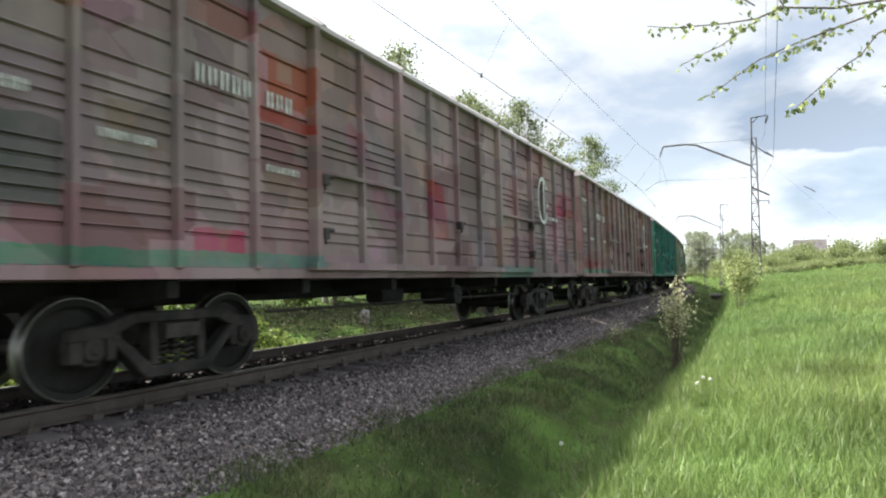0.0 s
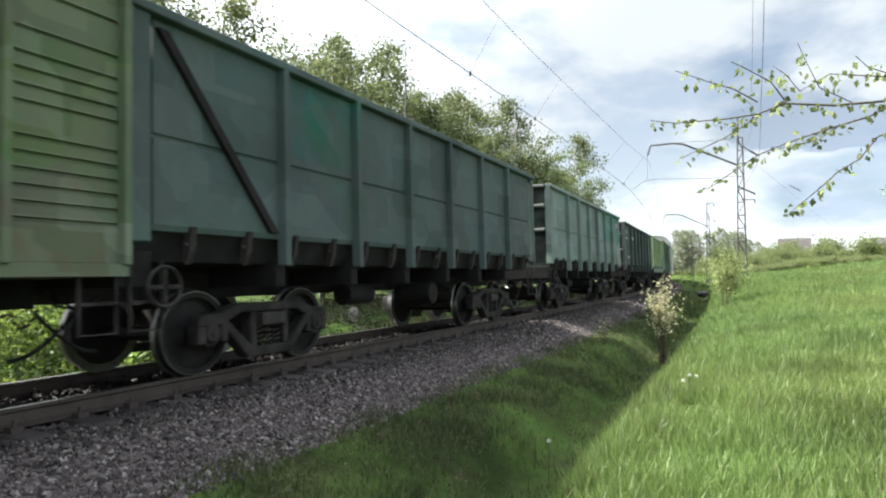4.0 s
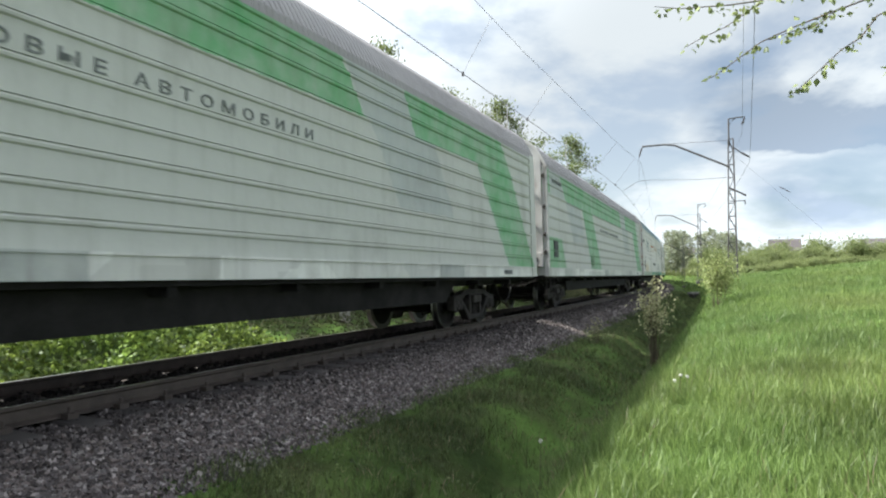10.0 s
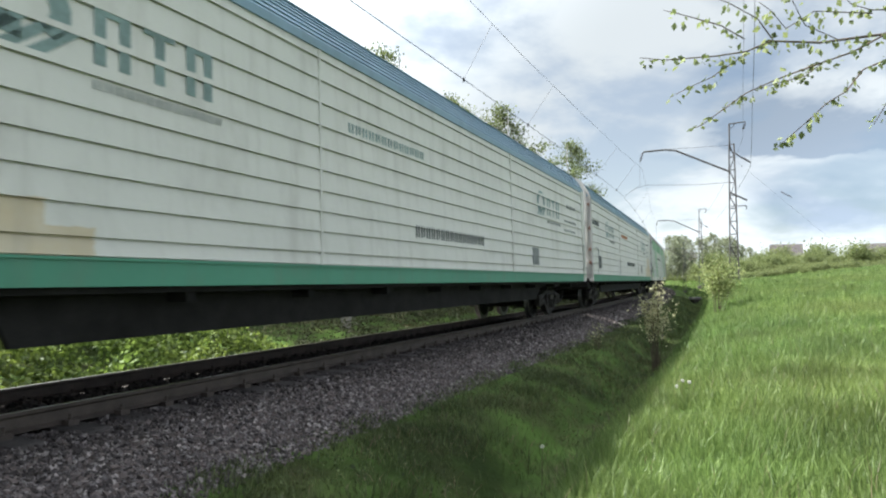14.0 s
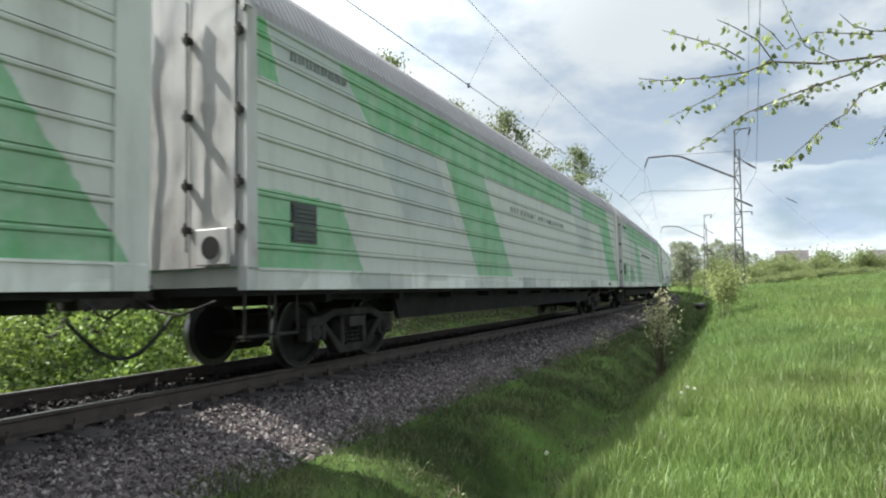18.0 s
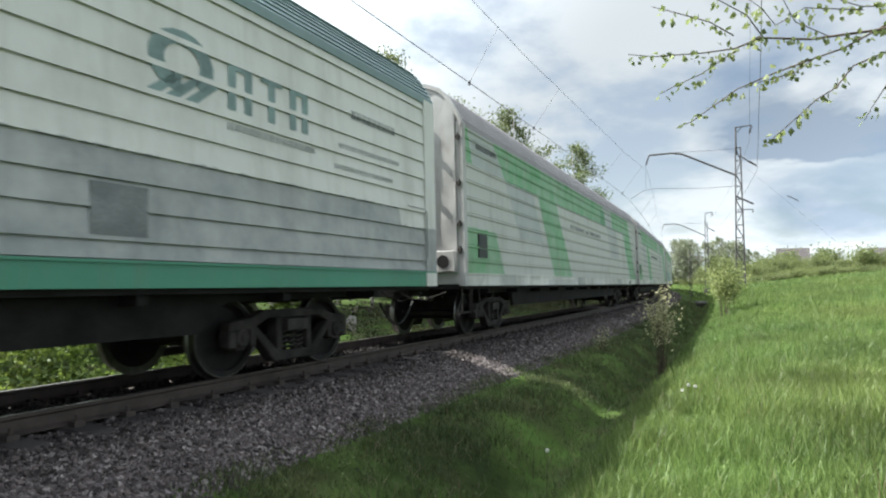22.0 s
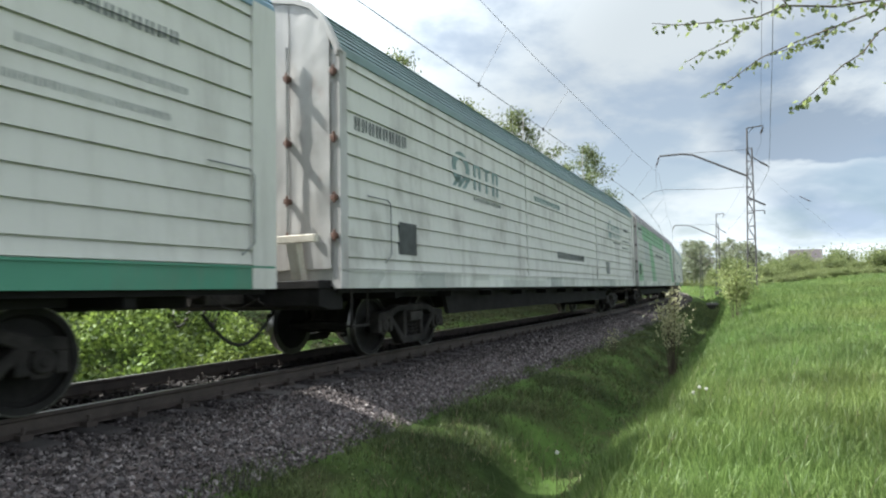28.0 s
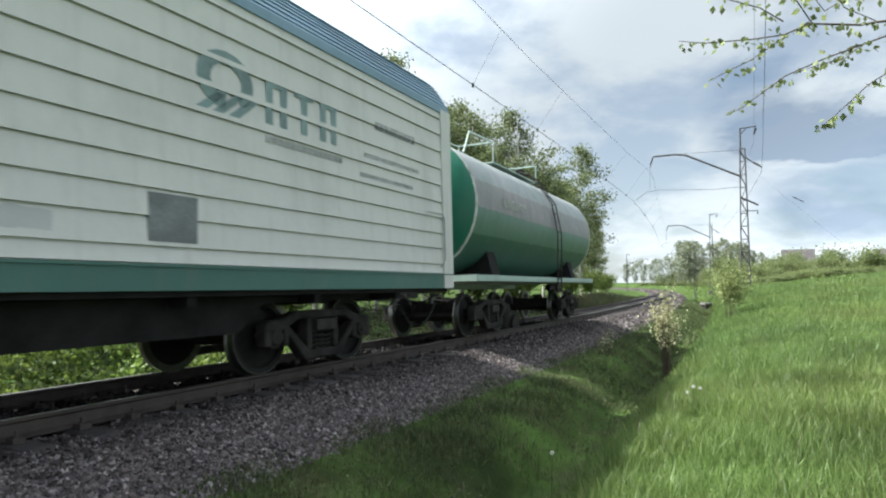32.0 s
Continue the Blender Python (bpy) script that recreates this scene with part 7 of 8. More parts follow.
PROTO = [make_tree(TREE_H, 2.3 + 0.4 * (k % 2), 9500, 0.157, 40 + k, M_CROWN_LEAF, "young birch with fresh green leaves beside the track", "trees behind the track", stand(s, u, sc * tree_size(s)), 0.18) for k, (s, u, sc) in enumerate(((17.9, -12.0, 1.0), (29.7, -10.2, 1.07), (41.5, -12.0, 1.24), (65.8, -9.2, 1.06)))]
for k, (s, u, sc) in enumerate(((5.5, -12.5, 0.95), (11.5, -11.2, 0.93), (13.6, -14.0, 0.98), (18.6, -10.0, 0.92), (22.5, -13.5, 0.95), (25.8, -13.0, 1.05), (27.4, -11.2, 1.06), (34.5, -13.5, 1.0), (36.5, -11.0, 0.95), (39.5, -9.6, 1.03), (42.2, -8.9, 1.06), (47.0, -13.0, 1.05), (54.1, -9.6, 1.15), (58.5, -13.0, 1.05), (70.6, -8.8, 1.23), (74.0, -12.5, 1.05), (83.0, -9.6, 0.95), (91.0, -10.5, 0.8), (99.0, -10.2, 0.68), (112.0, -12.0, 0.55), (0.0, -14.0, 1.0), (-7.0, -12.0, 1.0), (15.6, -12.2, 0.94), (20.6, -11.4, 0.97), (24.0, -10.6, 0.98), (31.8, -11.6, 0.97), (33.4, -9.8, 0.95), (44.6, -10.2, 1.0), (49.5, -10.0, 1.02), (61.5, -9.4, 1.02), (38.0, -14.5, 1.05), (28.5, -15.0, 1.08), (20.2, -12.6, 1.12), (31.5, -11.5, 1.12), (22.4, -11.6, 0.99), (19.4, -11.0, 0.99))):
    copy_thing(PROTO[k % 4], stand(s, u, sc * tree_size(s), k * 1.3))

# bushes under the trees

def make_bush(height, spread, count, size, seed, mat, label, group, m):
    b = thing("bush", label, "bush", group, m)
    r = random.Random(seed)
    stems = Shape()
    homes = []
    for i in range(11):
        a, lean = r.uniform(0, 6.28), r.uniform(0.15, 1.0) * spread
        foot = r.uniform(0.03, 0.16) * spread
        top = Vector((math.cos(a) * lean, math.sin(a) * lean, height * r.uniform(0.55, 0.98)))
        mid = top * 0.5 + Vector((0, 0, height * 0.12))
        stems.path([Vector((math.cos(a) * foot, math.sin(a) * foot, -0.05)), mid, top], 0.0055 * height, 5, 0.003)
        for q in range(7):
            homes.append(tuple(mid.lerp(top, q / 6 * 1.1 - 0.35)))
    part("stem", stems, M_TWIG, b)
    homes = np.array(homes)
    p = homes[rng.integers(0, len(homes), count)] + rng.normal(size=(count, 3)) * spread * 0.20
    p[:, 2] = np.maximum(p[:, 2], 0.03)
    v, f = leaf_arrays(p, size, 0.1)
    ob = new("foliage", mesh_arrays("foliage", v, f, mat))
    ob.parent = b
    return b


LEFT_BUSH = make_bush(2.6, 1.3, 2600, 0.15, 5, M_NETTLE, "leafy green bush under the trackside trees", "bushes behind the track", stand(6, -8.6))
for k, (s, u, sc) in enumerate(((-6, -9, 1.0), (-1, -8.5, 0.9), (2.5, -9.5, 1.1), (10, -9.0, 1.0), (14, -8.2, 0.8), (18, -9.2, 1.1), (23, -8.6, 1.0), (28, -9.0, 1.2), (33, -8.4, 1.0), (39, -8.2, 1.0), (45, -8.8, 1.2), (52, -8.0, 1.0), (60, -8.2, 1.1), (68, -7.8, 1.0), (77, -8.4, 1.2), (88, -8.6, 1.1), (100, -9.0, 1.2), (114, -9.6, 1.2))):
    copy_thing(LEFT_BUSH, stand(s, u, sc, k * 2.1))

# two young shrubs at the ditch
SHRUB_S, SHRUB_U = 12.2, 4.62
make_bush(2.45, 0.62, 820, 0.078, 21, M_SHRUB_LEAF, "slender young shrub with pale new leaves in the ditch", "shrubs at the ditch", stand(SHRUB_S, SHRUB_U))
make_bush(2.0, 0.85, 1900, 0.085, 22, M_BUSH_LEAF, "spreading young shrub with light green leaves on the bank", "shrubs at the ditch", stand(19.2, 5.9))
make_bush(0.7, 0.3, 120, 0.05, 24, M_SHRUB_LEAF, "small leafy seedling at the edge of the ballast", "shrubs at the ditch", stand(12.0, 3.3))

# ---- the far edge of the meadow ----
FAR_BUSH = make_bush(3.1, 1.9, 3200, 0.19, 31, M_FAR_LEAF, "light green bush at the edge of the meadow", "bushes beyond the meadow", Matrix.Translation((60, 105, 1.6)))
r = random.Random(11)
for i in range(62):
    px = 1150 + i * 7.4 + r.uniform(-4, 4)
    depth = 92 + r.uniform(-8, 40)
    x = (px - 784) / 1108 * depth
    sc = r.uniform(0.6, 1.2) + (0.55 if r.random() < 0.22 else 0.0)
    while track_coords(x, depth)[1] < 8 and depth < 240:
        x, depth = x * (depth + 6) / depth, depth + 6
    low = ground_z(*track_coords(x, depth)) - 0.2
    copy_thing(FAR_BUSH, Matrix.Translation((x, depth, low)) @ Matrix.Rotation(r.uniform(0, 6), 4, "Z") @ Matrix.Scale(sc, 4))
for i in range(120):
    depth = 84 + r.uniform(-10, 14)
    x = (0.30 + i * 0.0037 + r.uniform(-0.004, 0.004)) * depth
    while track_coords(x, depth)[1] < 7 and depth < 240:
        x, depth = x * (depth + 6) / depth, depth + 6
    low = ground_z(*track_coords(x, depth)) - 0.15
    copy_thing(FAR_BUSH, Matrix.Translation((x, depth, low)) @ Matrix.Rotation(r.uniform(0, 6), 4, "Z") @ Matrix.Diagonal((1.4, 1.4, 1.0, 1.0)) @ Matrix.Scale(r.uniform(0.30, 0.48), 4))
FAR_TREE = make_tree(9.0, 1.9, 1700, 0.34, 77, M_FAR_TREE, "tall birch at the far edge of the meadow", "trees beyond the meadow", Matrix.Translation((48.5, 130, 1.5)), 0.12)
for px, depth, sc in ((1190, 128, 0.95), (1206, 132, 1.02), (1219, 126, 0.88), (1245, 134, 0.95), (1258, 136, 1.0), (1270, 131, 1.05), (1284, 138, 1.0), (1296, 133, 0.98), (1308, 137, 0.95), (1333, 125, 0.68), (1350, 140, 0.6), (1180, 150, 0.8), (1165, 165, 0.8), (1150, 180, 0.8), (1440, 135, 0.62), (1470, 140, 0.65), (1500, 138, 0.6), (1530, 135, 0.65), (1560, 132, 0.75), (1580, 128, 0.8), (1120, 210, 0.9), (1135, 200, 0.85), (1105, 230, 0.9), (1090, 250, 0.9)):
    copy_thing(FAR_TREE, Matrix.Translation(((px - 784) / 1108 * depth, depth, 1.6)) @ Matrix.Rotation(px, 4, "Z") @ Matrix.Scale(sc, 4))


# ---- overhead line ----
M_STEEL = material("weathered_grey_steel", (0.060, 0.057, 0.058), 0.7, scale=4, fine=30, vary=0.3, dirt=(0.07, 0.05, 0.04), dirt_amount=0.4, spec=0.3)
M_WIRE = material("dark_copper_wire", (0.06, 0.055, 0.055), 0.6, scale=4, fine=30, vary=0.2, bump=0)
M_GLAZE = material("brown_insulator", (0.06, 0.03, 0.025), 0.3, scale=4, fine=30, vary=0.2, bump=0)


def insulator(parent, a, b, r=0.07):
    a, b = Vector(a), Vector(b)
    sh = Shape()
    for k in range(5):
        p, q = a.lerp(b, 0.15 + k * 0.15), a.lerp(b, 0.15 + k * 0.15 + 0.07)
        sh.tube(p, q, r, 8, r * 0.6)
    sh.tube(a, b, 0.02, 5)
    return part("insulator", sh, M_GLAZE, parent)


def mast(s, u, foot, scale, label, group="catenary masts", reach=4.9, side=-1):
    """A lattice mast in its own space: x across the line, towards the track is negative."""
    a = HEAD - s / R_TRACK
    m = Matrix.Translation(on_track(s, u, foot)) @ Matrix.Rotation(-a, 4, "Z") @ Matrix.Scale(scale, 4)
    t = thing("catenary_mast", label, "mast", group, m)
    h = 8.2
    for x in (-1, 1):
        for y in (-1, 1):
            part("leg", Shape().tube((x * 0.255, y * 0.255, -1.2), (x * 0.13, y * 0.13, h), 0.034, 6), M_STEEL, t)
    for k in range(11):
        z0, z1 = h * k / 11, h * (k + 1) / 11
        w0, w1 = 0.24 - 0.11 * z0 / h, 0.24 - 0.11 * z1 / h
        d = 1 if k % 2 else -1
        br = Shape()
        for y in (-1, 1):
            br.tube((-d * w0, y * w0, z0), (d * w1, y * w1, z1), 0.018, 5)
            br.tube((y * w0, -d * w0, z0), (y * w1, d * w1, z1), 0.018, 5)
        br.tube((-w1, -w1, z1), (w1, -w1, z1), 0.016, 5)
        br.tube((-w1, w1, z1), (w1, w1, z1), 0.016, 5)
        tagged(part("lacing", br, M_STEEL, t), kind="stuff")
    part("head_pole", Shape().tube((-0.1, 0, h - 0.4), (-0.1, 0, h + 1.2), 0.045, 8).tube((-0.1, 0, h + 1.2), (0.75, 0, h + 1.25), 0.035, 6).tube((-0.1, 0, h + 0.85), (0.25, 0, h + 1.2), 0.02, 5), M_STEEL, t)
    insulator(t, (0.75, 0, h + 1.2), (0.60, 0, h + 0.75))
    part("cantilever_arm", Shape().path([(-0.1, 0, h - 1.6), (side * 0.62 * reach, 0, h - 0.12), (side * 0.74 * reach, 0, h - 0.02), (side * reach, 0, h - 0.05)], 0.055, 8), M_STEEL, t, "bent steel cantilever arm")
    part("stay", Shape().tube((-0.1, 0, h - 0.05), (side * 0.70 * reach, 0, h - 0.0), 0.010, 5), M_STEEL, t)
    insulator(t, (side * reach, 0, h - 0.05), (side * (reach + 0.2), 0, h - 0.7))
    part("registration_arm", Shape().path([(-0.1, 0, h - 2.2), (side * 0.35 * reach, 0, h - 2.25), (side * 0.95 * reach, 0, h - 2.1), (side * 1.08 * reach, 0, h - 2.2), (side * 1.22 * reach, 0, h - 2.65)], 0.011, 6), M_STEEL, t)
    part("dropper", Shape().tube((side * (reach + 0.2), 0, h - 0.7), (side * (reach + 0.2), 0, h - 2.1), 0.008, 4), M_WIRE, t)
    part("bracket", Shape().path([(0.1, 0, h - 0.45), (0.6, 0, h - 0.9), (1.0, 0, h - 1.15)], 0.03, 6), M_STEEL, t)
    insulator(t, (0.55, 0, h - 0.8), (0.95, 0, h - 1.1), 0.06)
    part("bracket", Shape().path([(-0.15, 0, h - 2.8), (0.75, 0, h - 3.3)], 0.05, 6), M_STEEL, t)
    part("bracket", Shape().tube((-0.1, 0, h - 3.6), (0.7, 0, h - 3.6), 0.025, 6).tube((0.7, 0, h - 3.6), (0.7, 0, h - 3.8), 0.025, 6), M_STEEL, t)
    part("footing", Shape().box(-0.4, 0.4, -0.4, 0.4, -0.3, 0.15), M_CONCRETE, t)
    return m


mast(35.8, 6.75, 0.78, 1.0, "grey steel lattice mast carrying an overhead line arm")
mast(78.5, 5.6, 0.33, 1.0, "grey steel lattice mast further along the meadow edge")
mast(103.0, 4.6, -0.81, 0.85, "distant steel lattice mast beside the curving track")
mast(153.0, -6.5, -0.43, 0.95, "distant steel mast behind the track", side=1)


def wire(name, points, r, label):
    ob = new(name, Shape().path(points, r, 5).mesh(name, M_WIRE, smooth=True))
    return tagged(ob, label, "overhead wire", "overhead wires")


def span(rows, steps=9):
    """Points along the line with a slight sag between the rows of s, u, z."""
    out = []
    for (s0, u0, z0), (s1, u1, z1) in zip(rows, rows[1:]):
        for i in range(steps):
            k = i / steps
            out.append(on_track(s0 + (s1 - s0) * k, u0 + (u1 - u0) * k, z0 + (z1 - z0) * k))
    out.append(on_track(*rows[-1]))
    return out


CONTACT = [(-24, -0.35, 6.4), (8, 0.0, 6.38), (36, 0.6, 6.35), (78, -0.35, 6.4), (120, 0.35, 6.4), (160, -0.3, 6.4)]
CARRIER = [(-24, 0.4, 8.5), (-4, 0.6, 8.0), (13.5, 0.95, 7.62), (20, 1.25, 7.5), (28, 1.5, 7.6), (35.8, 1.75, 7.95), (55, 0.9, 7.3), (78.5, 0.4, 8.0), (100, 0.3, 7.5), (120, 0.3, 8.0)]
wire("contact_wire", span(CONTACT), 0.0105, "dark contact wire above the track")
wire("carrier_cable", span(CARRIER), 0.0065, "dark carrier cable above the contact wire")
for s in (11.2, 16.5, 27.5, 33.5, 45.0, 55.0):
    cu_, cz_ = float(np.interp(s, [r_[0] for r_ in CONTACT], [r_[1] for r_ in CONTACT])), 6.38
    ku_, kz_ = float(np.interp(s, [r_[0] for r_ in CARRIER], [r_[1] for r_ in CARRIER])), float(np.interp(s, [r_[0] for r_ in CARRIER], [r_[2] for r_ in CARRIER]))
    wire("dropper_wire", [on_track(s, cu_, cz_), on_track(s - 0.1, ku_, kz_)], 0.005, "thin dropper between two overhead wires")
    part("clamp", Shape().box(-0.03, 0.03, -0.05, 0.05, -0.06, 0.03, Matrix.Translation(on_track(s, cu_, cz_))), M_WIRE, bpy.data.objects["contact_wire"])
wire("feeder_wire", span([(-20, 7.3, 9.2), (12, 6.95, 8.6), (24, 7.25, 7.95), (35.8, 7.70, 7.6), (78.5, 6.6, 7.6)]), 0.009, "dark feeder wire running above the bank")
wire("feeder_wire", span([(-20, 7.2, 10.6), (14, 6.75, 9.7), (26, 7.0, 9.3), (35.8, 7.35, 9.3), (78.5, 6.3, 9.3)]), 0.006, "thin upper wire running above the bank")

# a stay of the mast, with an insulator let into it
guy = wire("guy_wire", [on_track(35.8, 7.0, 7.95), on_track(35.8, 13.6, ground_z(35.8, 13.6))], 0.003, "thin guy wire bracing the lattice mast")
insulator(guy, on_track(35.8, 9.2, 7.95 - 0.85 * 2.2), on_track(35.8, 9.75, 7.95 - 0.85 * 2.6), 0.032)

# ---- houses beyond the meadow ----
M_TILE = material("red_brown_roof_sheet", (0.05, 0.042, 0.045), 0.8, scale=1.5, fine=12, vary=0.15, stretch=(6, 1, 1))
M_LOG = material("pale_house_wall", (0.40, 0.34, 0.27), 0.85, scale=2, fine=14, vary=0.2)
M_PANE = material("dark_window_pane", (0.03, 0.035, 0.04), 0.1, scale=2, fine=14, vary=0.1, bump=0)


def house(x, y, z, width, wall, rise, label):
    t = thing("house", label, "house", "houses beyond the meadow", Matrix.Translation((x, y, z)) @ Matrix.Rotation(math.atan2(-x, y), 4, "Z"))
    d = width * 0.42
    part("wall", Shape().box(-width / 2 + 0.4, width / 2 - 0.4, -d, d, -2.0, wall), M_LOG, t)
    part("roof", Shape().prism([(-d - 0.5, wall - 0.15), (0, wall + rise), (d + 0.5, wall - 0.15), (d + 0.5, wall - 0.35), (0, wall + rise - 0.2), (-d - 0.5, wall - 0.35)], "x", -width / 2, width / 2), M_TILE, t, "red-brown pitched roof")
    for k in (-1, 0, 1):
        win = part("window", Shape().box(k * width * 0.27 - 0.55, k * width * 0.27 + 0.55, -d - 0.06, -d - 0.01, wall - 2.0, wall - 0.7), M_BOARD, t)
        part("pane", Shape().box(k * width * 0.27 - 0.45, k * width * 0.27 + 0.45, -d - 0.08, -d - 0.062, wall - 1.9, wall - 0.8), M_PANE, win)
    return t


house(82.2, 150, 2.2, 7.0, 4.4, 3.0, "house with a red-brown pitched roof behind bushes")
house(90.0, 156, 2.2, 4.5, 4.0, 1.6, "small outbuilding with a brown roof beside the house")
house(105.5, 150, 3.4, 9.0, 3.8, 2.6, "low house with a brown roof behind bushes")
house(62.0, 160, 2.2, 5.5, 4.6, 1.2, "pale-walled house between trees beyond the meadow")

# ---- small things at the line ----
block = thing("concrete_block", "weathered concrete block beside the track, its shaded side painted dark", "concrete block", "", Matrix.Translation(on_track(58.5, 4.5, ground_z(58.5, 4.5))) @ Matrix.Rotation(0.4, 4, "Z"))
part("slab", Shape().box(-0.5, 0.5, -0.35, 0.35, 0.42, 0.62), M_CONCRETE, block, "", 0.02)
# the block's shaded side is painted by this dark base
part("base", Shape().box(-0.4, 0.42, -0.3, 0.3, -0.05, 0.42), M_IRON, block, "", 0.02)

rv_, rf_ = stone_arrays(np.zeros((1, 3)), np.array([0.42]))
boulder = tagged(new("boulder", mesh_arrays("boulder", rv_, rf_, M_CONCRETE)), "pale grey broken boulder on the bank behind the track", "boulder")
boulder.matrix_world = Matrix.Translation(on_track(15.2, -6.2, ground_z(15.2, -6.2) + 0.2))

M_FLUFF = material("white_seed_fluff", (0.50, 0.50, 0.45), 0.9, scale=6, fine=40, vary=0.1)


def dandelion(s, u, h, n=46):
    t = thing("dandelion", "white dandelion seed head standing in the grass", "dandelion", "dandelions on the bank", Matrix.Translation(on_track(s, u, ground_z(s, u))))
    part("stalk", Shape().tube((0, 0, 0), (0.01, 0, h), 0.003, 5), M_TWIG, t)
    puff = Shape()
    rr = random.Random(int(s * 10))
    for i in range(n):
        d = Vector((rr.gauss(0, 1), rr.gauss(0, 1), rr.gauss(0, 1) + 0.3)).normalized()
        puff.tube(Vector((0.01, 0, h)), Vector((0.01, 0, h)) + d * 0.021, 0.001, 3, 0.005)
    part("seed_head", puff, M_FLUFF, t)


for s, u, h in ((4.40, 5.80, 0.22), (4.46, 5.87, 0.19), (4.33, 5.74, 0.17), (2.35, 4.7, 0.5)):
    dandelion(s, u, h)


# ---- the branch that hangs into the view ----
BRANCH_D = 1.7


def at_branch(x, y):
    """A point of the branch from its place across and up, seen straight on, at arm's length and more."""
    return Vector(((x - 8 - 784) / 1108 * BRANCH_D, 0, (484 - (y - 22)) / 1108 * BRANCH_D))


BRANCH_LINES = [
    (0.006, [(1640, 70), (1568, 77), (1470, 81), (1374, 82), (1324, 104), (1261, 118), (1161, 134), (1116, 131)]),
    (0.003, [(1379, 81), (1333, 54), (1274, 34), (1256, 25)]),
    (0.003, [(1315, 86), (1261, 72), (1216, 61), (1188, 47), (1168, 34)]),
    (0.0045, [(1640, 40), (1568, 79), (1514, 108), (1455, 127), (1397, 147), (1333, 174), (1279, 212), (1247, 235), (1229, 242)]),
    (0.004, [(1640, 80), (1568, 127), (1514, 149), (1478, 190), (1442, 212), (1406, 244), (1379, 267), (1351, 290)]),
    (0.003, [(1620, 130), (1568, 181), (1550, 213), (1537, 244)]),
    (0.003, [(1640, 30), (1568, 20), (1532, 9), (1500, -6)]),
    (0.0025, [(1568, 27), (1455, 27), (1400, 60), (1360, 40), (1330, 30)]),
    (0.0022, [(1330, 104), (1262, 150), (1215, 172), (1185, 188)]),
    (0.0022, [(1470, 120), (1430, 150), (1380, 160), (1345, 172)]),
    (0.0022, [(1500, 76), (1440, 50), (1400, 20), (1370, -10)]),
]
branch = thing("birch_branch", "birch branch with small fresh green leaves hanging overhead", "branch")
lp = []
rb = random.Random(3)
for r0, line in BRANCH_LINES:
    pts = [at_branch(x, y) + Vector((0, 0.05 * math.sin(x * 0.013 + y * 0.02), 0)) for x, y in line]
    part("twig", Shape().path(pts, r0 * 0.7, 6, 0.0009), M_TWIG, branch)
    for a, b in zip(pts, pts[1:]):
        count = max(1, int((b - a).length / 0.011))
        for k in range(count):
            for _ in range(1 if rb.random() < 0.7 else 2):
                lp.append(tuple(a.lerp(b, (k + rb.random()) / count) + Vector((rb.uniform(-0.012, 0.012), rb.uniform(-0.03, 0.03), rb.uniform(-0.018, 0.008)))))
lp = np.array(lp)
lv, lf = leaf_arrays(lp, 0.021, 1.1)
ob = tagged(new("foliage", mesh_arrays("foliage", lv, lf, M_BIRCH_LEAF)), "fresh green birch leaves")
ob.parent = branch
SWAY = [(0, 0.006, 0.081), (0.5, 0.07, 0.105), (1, 0.127, 0.247), (1.5, 0.17, 0.12), (2, 0.178, 0.094), (2.5, 0.18, 0.30), (3, 0.020, 0.08), (3.5, 0.015, -0.199), (5.5, 0.060, 0.061), (7, 0.052, -0.005), (8, 0.061, -0.005), (9, 0.060, 0.025), (10, 0.083, 0.133), (11, 0.054, 0.061), (12, 0.046, 0.011), (13, 0.044, -0.044), (14, 0.031, 0.017), (14.5, 0.032, -0.026), (16.5, 0.031, -0.038), (17.5, 0.021, -0.031), (19, 0.000, -0.000), (20, 0.002, 0.006), (21, 0.008, 0.021), (22, -0.014, 0.034), (23, 0.028, 0.011), (24, 0.028, -0.008), (25, 0.031, 0.003), (25.5, 0.043, -0.008), (27.5, 0.143, 0.256), (28, 0.03, 0.115), (28.5, 0.176, 0.239), (29, 0.221, 0.229), (29.5, 0.316, 0.296), (30, 0.123, 0.114), (31, 0.130, 0.186), (32, 0.115, 0.071)]

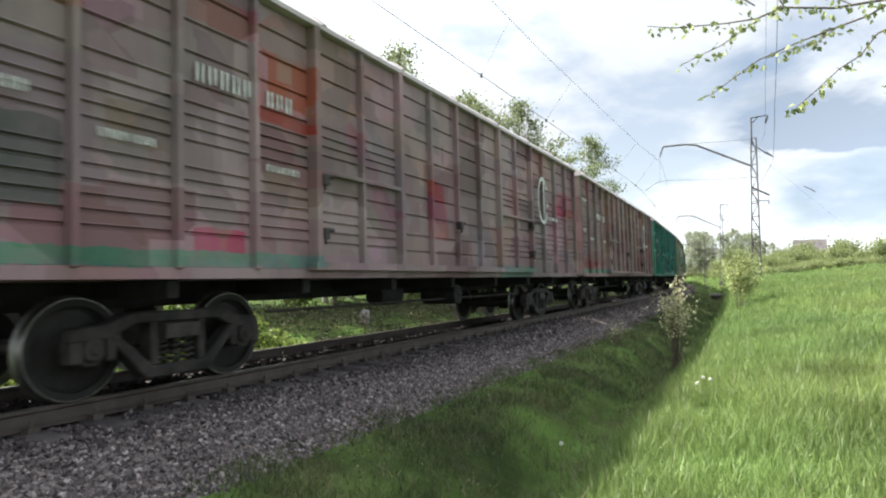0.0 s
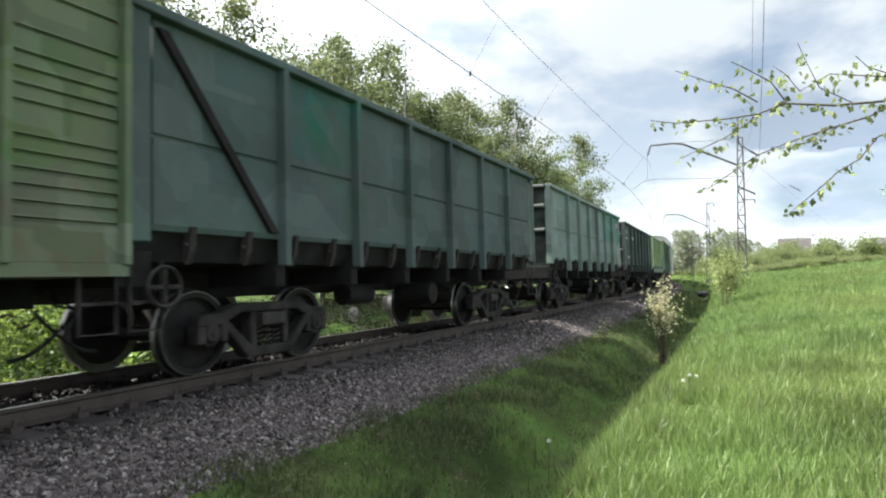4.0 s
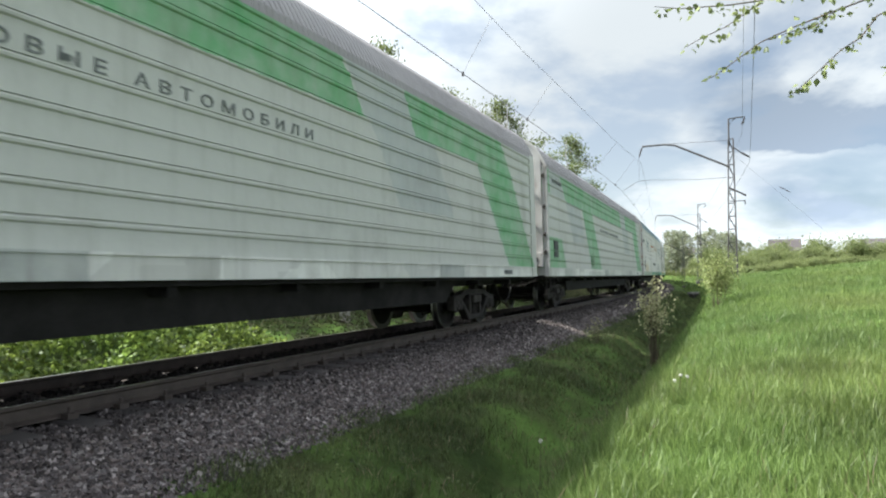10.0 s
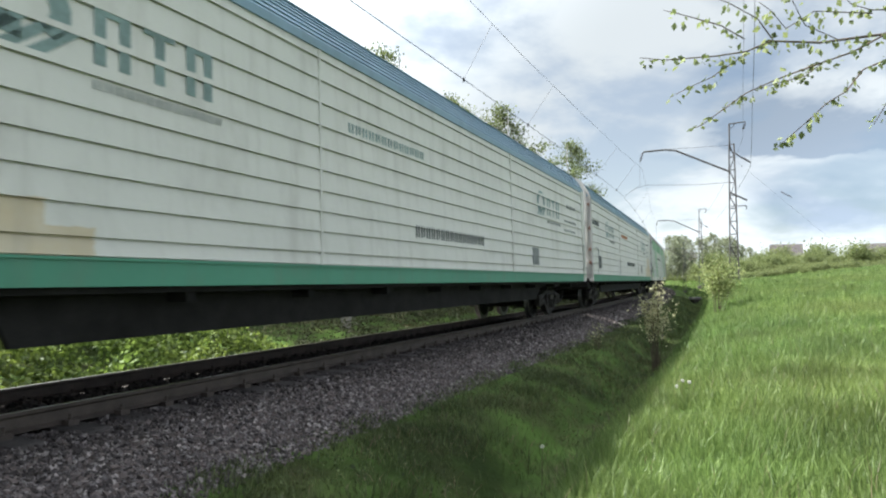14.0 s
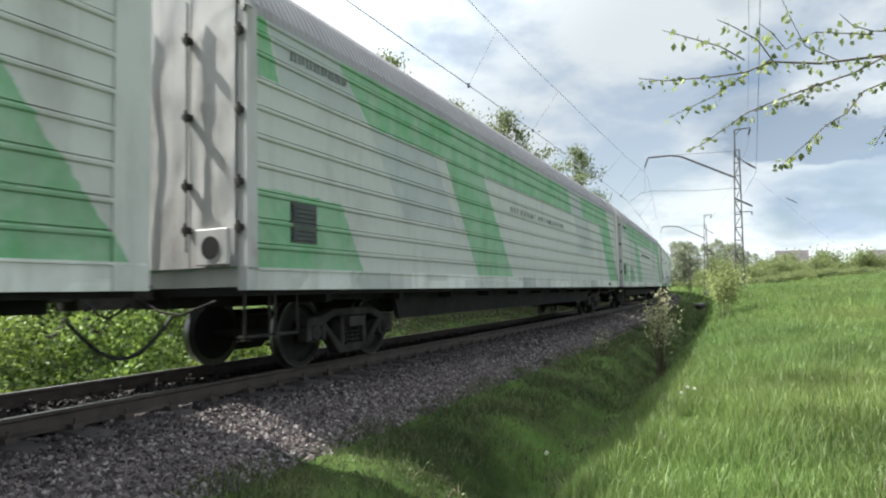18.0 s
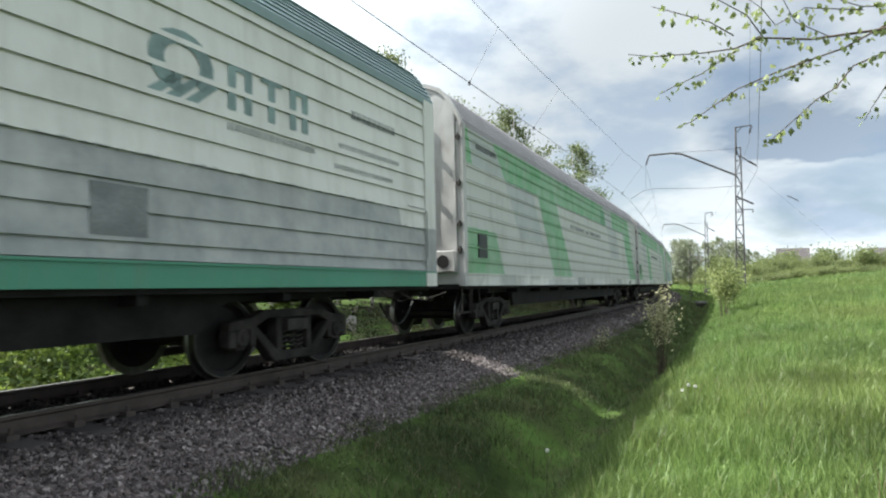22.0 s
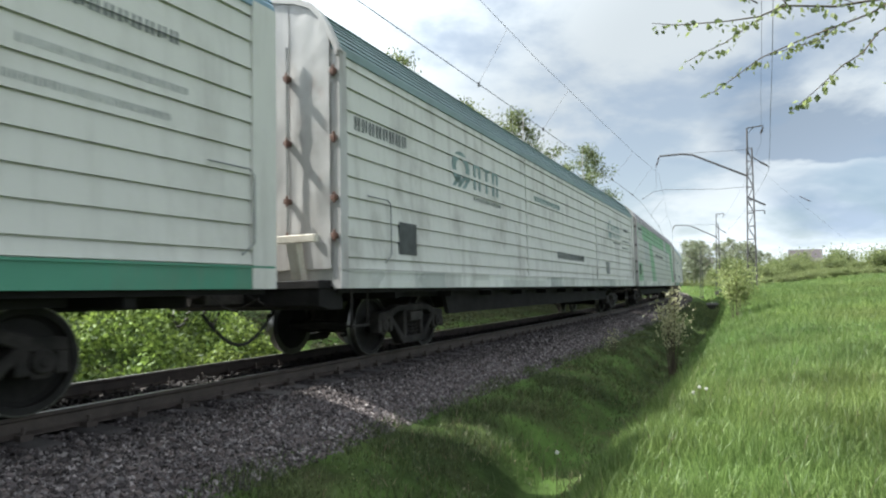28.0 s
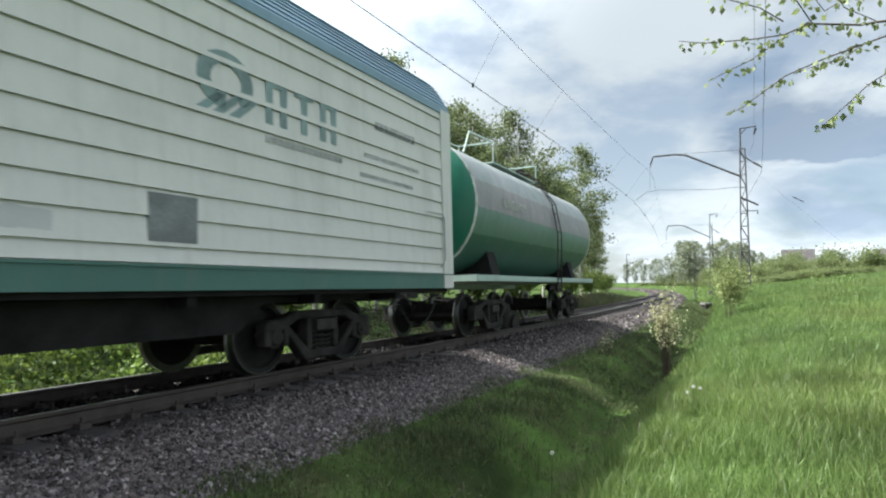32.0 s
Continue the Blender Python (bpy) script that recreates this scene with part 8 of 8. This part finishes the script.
# ---- single stones on the ballast shoulder ----
STONE_MESHES = []
for k in range(8):
    v, f = stone_arrays(np.zeros((1, 3)), np.array([1.0]))
    STONE_MESHES.append(mesh_arrays("stone", v, f, M_STONE))
bed = bpy.data.objects["ground"]
rs = random.Random(9)
for i in range(300):
    s, u = rs.uniform(-1.2, 4.2), rs.uniform(1.38, 2.65)
    ob = part("stone", STONE_MESHES[i % 8], None, bed)
    r = rs.uniform(0.014, 0.030)
    ob.matrix_world = Matrix.Translation(on_track(s, u, ground_z(s, u) + r * 0.75)) @ Euler((rs.uniform(0, 6), rs.uniform(0, 6), 0)).to_matrix().to_4x4() @ Matrix.Scale(r, 4)


# ---- what moves ----
SPEED = 17.0
LAG_T = [0, 7, 9, 13.5, 18, 21, 25, 28, 30, 31, 32]
LAG_S = [0, 0, 0.6, 1.1, 1.6, 1.75, 1.32, 1.05, 0.7, 0.2, 0.1]


def place_of(start, t):
    """How far along the line a wagon's front is at a time."""
    return start - SPEED * t + float(np.interp(t, LAG_T, LAG_S))


def motions():
    walk(branch, [(t, pose(x, BRANCH_D, EYE + z, 0, -8 * z, 0)) for t, x, z in SWAY])
    times = [i * 0.5 for i in range(65)]
    for wagon, start, length, half_base in TRAIN:
        rows = []
        for t in times:
            mid = place_of(start, t) + length / 2
            a, b = on_bed(mid - half_base, 0, 0), on_bed(mid + half_base, 0, 0)
            heading = math.atan2(b.x - a.x, b.y - a.y)
            m = Matrix.Translation((a + b) / 2) @ Matrix.Rotation(-heading, 4, "Z") @ Matrix.Rotation(-CANT, 4, "Y")
            rows.append((t, m))
        walk(wagon, rows)
        for bogie in [c for c in wagon.children if c.name.startswith("bogie")]:
            for w in [c for c in bogie.children if c.name.startswith("wheelset")]:
                offset = length / 2 + bogie.location.y + w.location.y
                t0 = min(max((start + offset - 48) / SPEED, 0), DURATION)
                t1 = min(max((start + offset + 3.5) / SPEED, 0), DURATION)
                f0, f1 = int(t0 * FPS), int(math.ceil(t1 * FPS))
                base_at = place_of(start, f0 / FPS)
                turn_rows = []
                for fr in sorted({0, *range(f0, f1 + 1), int(DURATION * FPS)}):
                    t = min(max(fr, f0), f1) / FPS
                    ang = (place_of(start, t) - base_at) / WHEEL_R
                    turn_rows.append((fr / FPS, Matrix.Translation(w.location) @ Matrix.Rotation(-ang, 4, "X")))
                if len(turn_rows) > 3:
                    walk(w, turn_rows)


motions()
